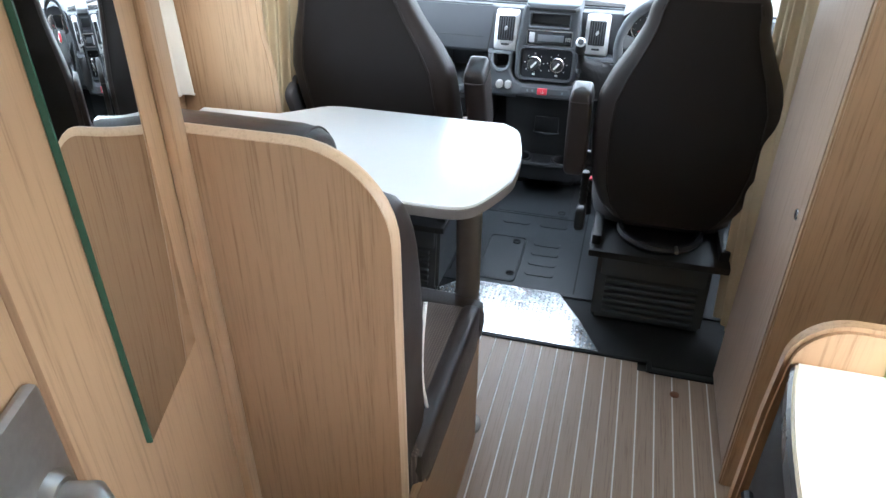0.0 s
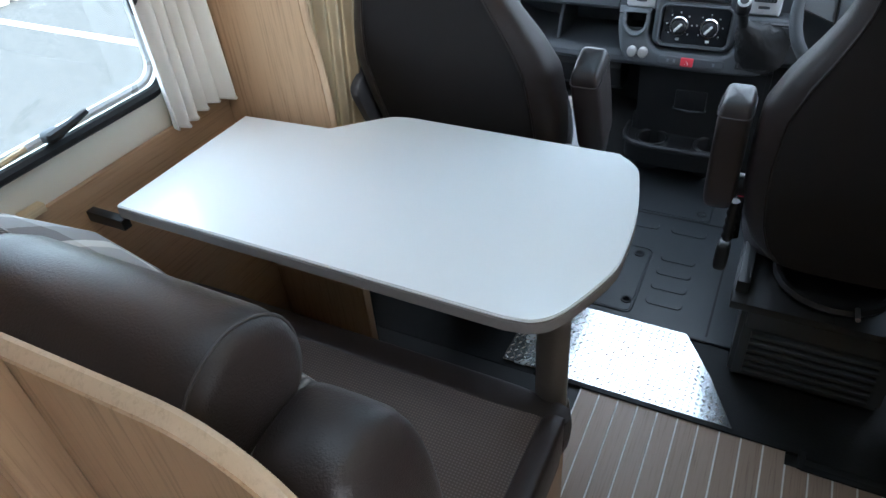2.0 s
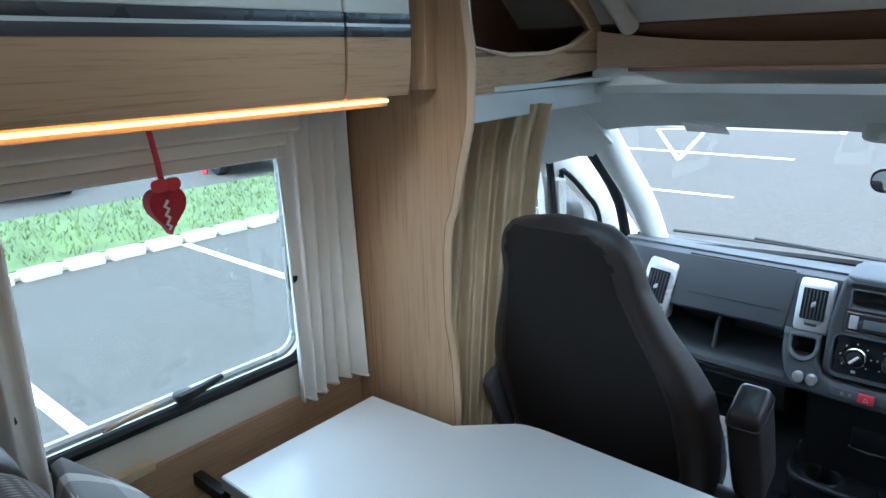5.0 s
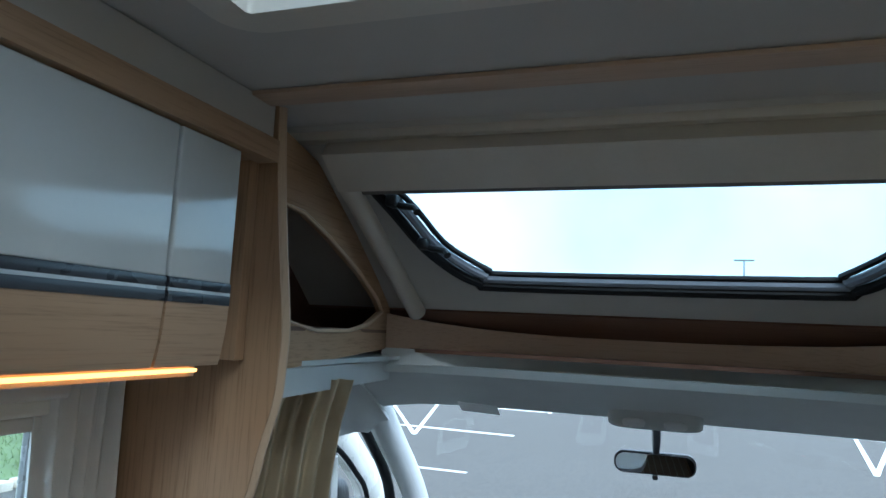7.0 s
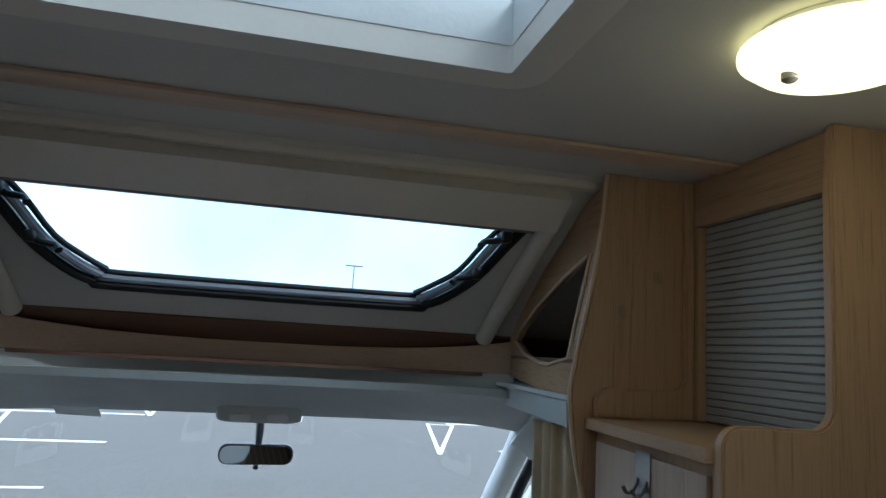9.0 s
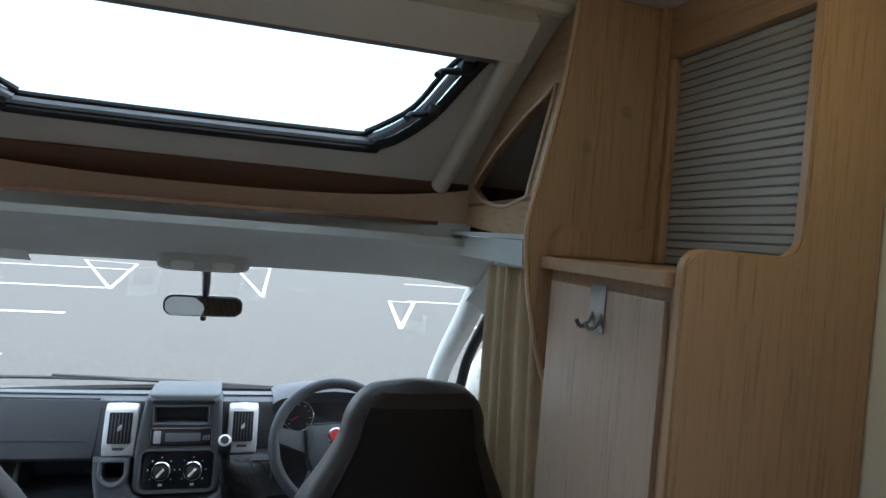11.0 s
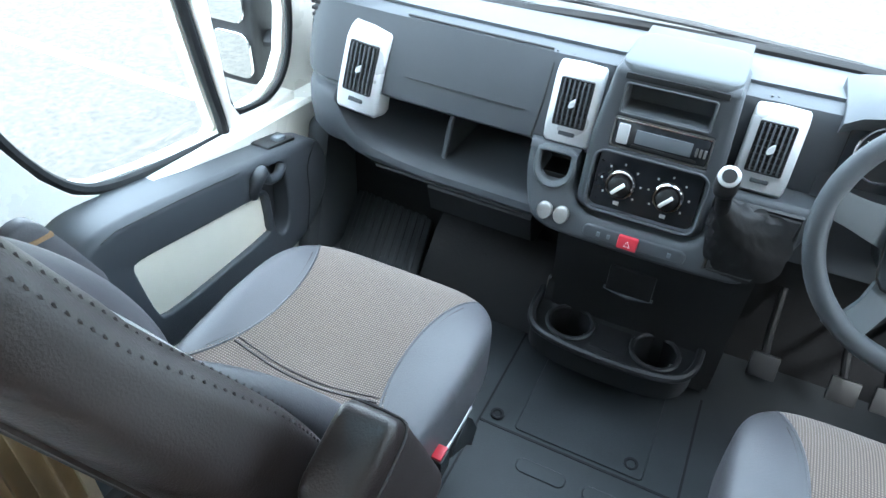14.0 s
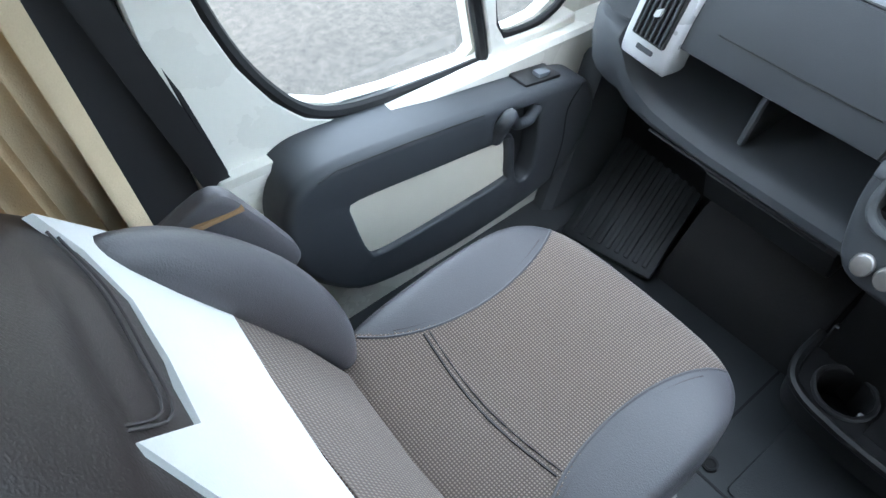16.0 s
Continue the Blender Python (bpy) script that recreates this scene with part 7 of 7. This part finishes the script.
for _ in range(5000):
    x, y = rndg.uniform(-10.75, -8.10), rndg.uniform(-1.0, 14.0)
    a, h = rndg.uniform(0, 6.28), rndg.uniform(0.04, 0.10)
    p = Vector((x, y, GZ + 0.088))
    d = Vector((math.cos(a), math.sin(a), 0)) * 0.012
    t = p + Vector((math.cos(a * 3) * 0.04, math.sin(a * 3) * 0.04, h))
    blades.faces.new((blades.verts.new(p - d), blades.verts.new(p + d), blades.verts.new(t)))
me = bpy.data.meshes.new("grass_blades")
blades.to_mesh(me)
blades.free()
me.materials.append(GRASS)
tagged(new("grass_blades", me), "short uneven grass on the verge", "grass", kind="stuff")
kerb = solo("kerb", box(-8.07, -7.95, -40, 15, GZ - 0.1, GZ + 0.07, 0.01), KERB, "pale concrete kerb along the verge", "kerb", "structure")
kme = None
for i in range(34):
    y = -2.0 + i * 0.46
    if kme is None:
        kme = mesh_from(box(-0.10, 0.10, -0.19, 0.19, -0.06, 0.055, 0.02), "kerb_stone", KERB)
    o = new("kerb_stone", kme)
    o.parent = kerb
    o.location = (-7.93, y, GZ + 0.05)


def parked_car(x, y, turn, paint, label):
    """A small hatchback, nose along its own -y."""
    c = thing("parked_car", (0, 0, 0), label, "car", "parked cars")
    def sect(y0, hw, zs):
        return [Vector((sx * hw * k, y0, z)) for sx, k, z in [(-1, 0.94, zs[0]), (-1, 1.0, zs[1]), (-1, 0.98, zs[2]), (-1, 0.86, zs[3]), (1, 0.86, zs[3]), (1, 0.98, zs[2]), (1, 1.0, zs[1]), (1, 0.94, zs[0])]]
    part("body", loft([sect(-2.0, 0.62, (0.3, 0.45, 0.6, 0.66)), sect(-1.85, 0.80, (0.22, 0.45, 0.68, 0.76)), sect(-1.0, 0.86, (0.2, 0.5, 0.84, 0.92)), sect(-0.6, 0.87, (0.2, 0.5, 0.9, 0.96)), sect(1.3, 0.87, (0.2, 0.5, 0.92, 0.98)), sect(1.85, 0.82, (0.25, 0.5, 0.88, 0.95)), sect(2.0, 0.72, (0.3, 0.5, 0.8, 0.86))]), paint, c, "", 30)
    part("cabin_glass", loft([[Vector((sx * w, yy, z)) for sx, w, yy, z in [(-1, 0.78, -1.0, 0.90), (1, 0.78, -1.0, 0.90), (1, 0.80, 1.75, 0.92), (-1, 0.80, 1.75, 0.92)]], [Vector((sx * w, yy, z)) for sx, w, yy, z in [(-1, 0.62, -0.25, 1.40), (1, 0.62, -0.25, 1.40), (1, 0.62, 1.35, 1.42), (-1, 0.62, 1.35, 1.42)]]]), CARGL, c, "dark windows")
    part("roof", loft([[Vector((sx * 0.64, yy, 1.39)) for sx, yy in ((-1, -0.28), (1, -0.28), (1, 1.38), (-1, 1.38))], [Vector((sx * 0.56, yy, 1.46)) for sx, yy in ((-1, -0.1), (1, -0.1), (1, 1.2), (-1, 1.2))]]), paint, c)
    for sx in (-1, 1):
        for p0, p1 in (((0.80, -1.0, 0.91), (0.635, -0.25, 1.41)), ((0.815, 0.45, 0.93), (0.645, 0.45, 1.41)), ((0.81, 1.75, 0.93), (0.635, 1.36, 1.42))):
            part("pillar", tube([(sx * p0[0], p0[1], p0[2]), (sx * p1[0], p1[1], p1[2])], 0.035, 6), paint, c)
        part("headlight", pad(sx * 0.62, -1.86, 0.66, 0.30, 0.16, 0.14, 0.6, 8), LCD, c, "clear headlight")
        part("tail_light", pad(sx * 0.70, 1.90, 0.78, 0.16, 0.12, 0.24, 0.6, 8), RED, c, "red tail light")
        part("mirror", pad(sx * 0.96, -0.72, 0.98, 0.18, 0.09, 0.13, 0.5, 8), paint, c)
        for wy in (-1.28, 1.25):
            w = part("wheel", lathe([(0.20, -0.1), (0.31, -0.1), (0.33, -0.06), (0.33, 0.06), (0.31, 0.1), (0.20, 0.1)], (sx * 0.78, wy, 0.33), (1, 0, 0), 24), RUBBER_D, c)
            part("rim", lathe([(0.05, 0.0), (0.20, 0.0), (0.205, 0.105 * 1.0), (0.17, 0.108), (0.05, 0.09)], (sx * 0.78, wy, 0.33), (sx, 0, 0), 20), SILVER, w)
    part("bumper", pad(0, -1.97, 0.42, 1.45, 0.14, 0.20, 0.4, 10), paint, c)
    part("number_plate", box(-0.26, 0.26, 1.985, 2.0, 0.60, 0.71, 0.002), material("yellow_plate", (0.75, 0.55, 0.08), 0.5), c, "yellow rear number plate")
    c.matrix_world = pose(x, y, GZ, 0, 0, turn)
    return c


parked_car(-14.3, 5.4, 68, CARS, "silver-blue hatchback parked beyond the grass verge")
parked_car(-13.3, 9.3, -100, CARW, "white hatchback parked beyond the grass verge, rear towards it")
parked_car(-14.6, 12.4, -95, CARW, "white car parked further along the verge")
parked_car(-14.8, 16.0, -95, CARS, "grey car parked at the end of the row")
post = thing("red_post", (-12.6, 8.2, GZ), "red painted post at the verge", "post")
part("shaft", tube([(-12.6, 8.2, GZ), (-12.6, 8.2, 0.9)], 0.06, 8), RED, post)

# skyline seen through the overcab window
rnds = random.Random(11)
for i, (x, w, h) in enumerate(((-46, 30, 9.2), (-16, 22, 8.4), (2, 16, 8.0), (24, 10, 9.6), (38, 26, 8.4), (-85, 40, 9.0), (80, 46, 9.0))):
    b3 = thing("distant_building", (x, 122, GZ), "low grey commercial building at the far edge of the car park", "building", "distant buildings")
    part("wall", box(x - w / 2, x + w / 2, 120, 140, GZ, h, 0.1), FACADE, b3)
    part("roof", box(x - w / 2 - 0.4, x + w / 2 + 0.4, 119.6, 140.4, h, h + 0.5, 0.1), T_EDGE, b3)
    for k in range(int(w / 4)):
        part("window", box(x - w / 2 + 1 + k * 4, x - w / 2 + 3.4 + k * 4, 119.8, 120.1, h * 0.45, h * 0.8, 0.05), CARGL, b3)
for k in range(16):
    x = -70 + k * 9 + rnds.uniform(-3, 3)
    tr = thing("distant_tree", (x, 110, GZ), "distant dark green tree on the skyline", "tree", "distant trees")
    part("trunk", tube([(x, 110, GZ), (x + 0.2, 110, 3), (x, 110, 6)], [0.3, 0.22, 0.1], 6), FARTREE, tr)
    crown = bmesh.new()
    for _ in range(60):
        c = Vector((x + rnds.gauss(0, 1.6), 110 + rnds.gauss(0, 1.4), 6.0 + rnds.gauss(0, 1.5)))
        s = rnds.uniform(0.35, 0.8)
        m = bmesh.new()
        bmesh.ops.create_icosphere(m, subdivisions=1, radius=s)
        for v in m.verts:
            v.co = v.co * rnds.uniform(0.6, 1.3) + c
        join(crown, m)
    part("crown", crown, FARTREE, tr)
for x, y, h in ((6, 70, 9.5), (-26, 80, 9.5), (20, 95, 9), (-60, 90, 10)):
    lp = thing("street_lamp", (x, y, GZ), "tall grey car park lamp post with twin heads", "street lamp", "lamp posts")
    part("post", tube([(x, y, GZ), (x, y, h)], [0.12, 0.07], 8), STEEL, lp)
    part("head", box(x - 0.9, x + 0.9, y - 0.15, y + 0.15, h, h + 0.15, 0.03), STEEL, lp)
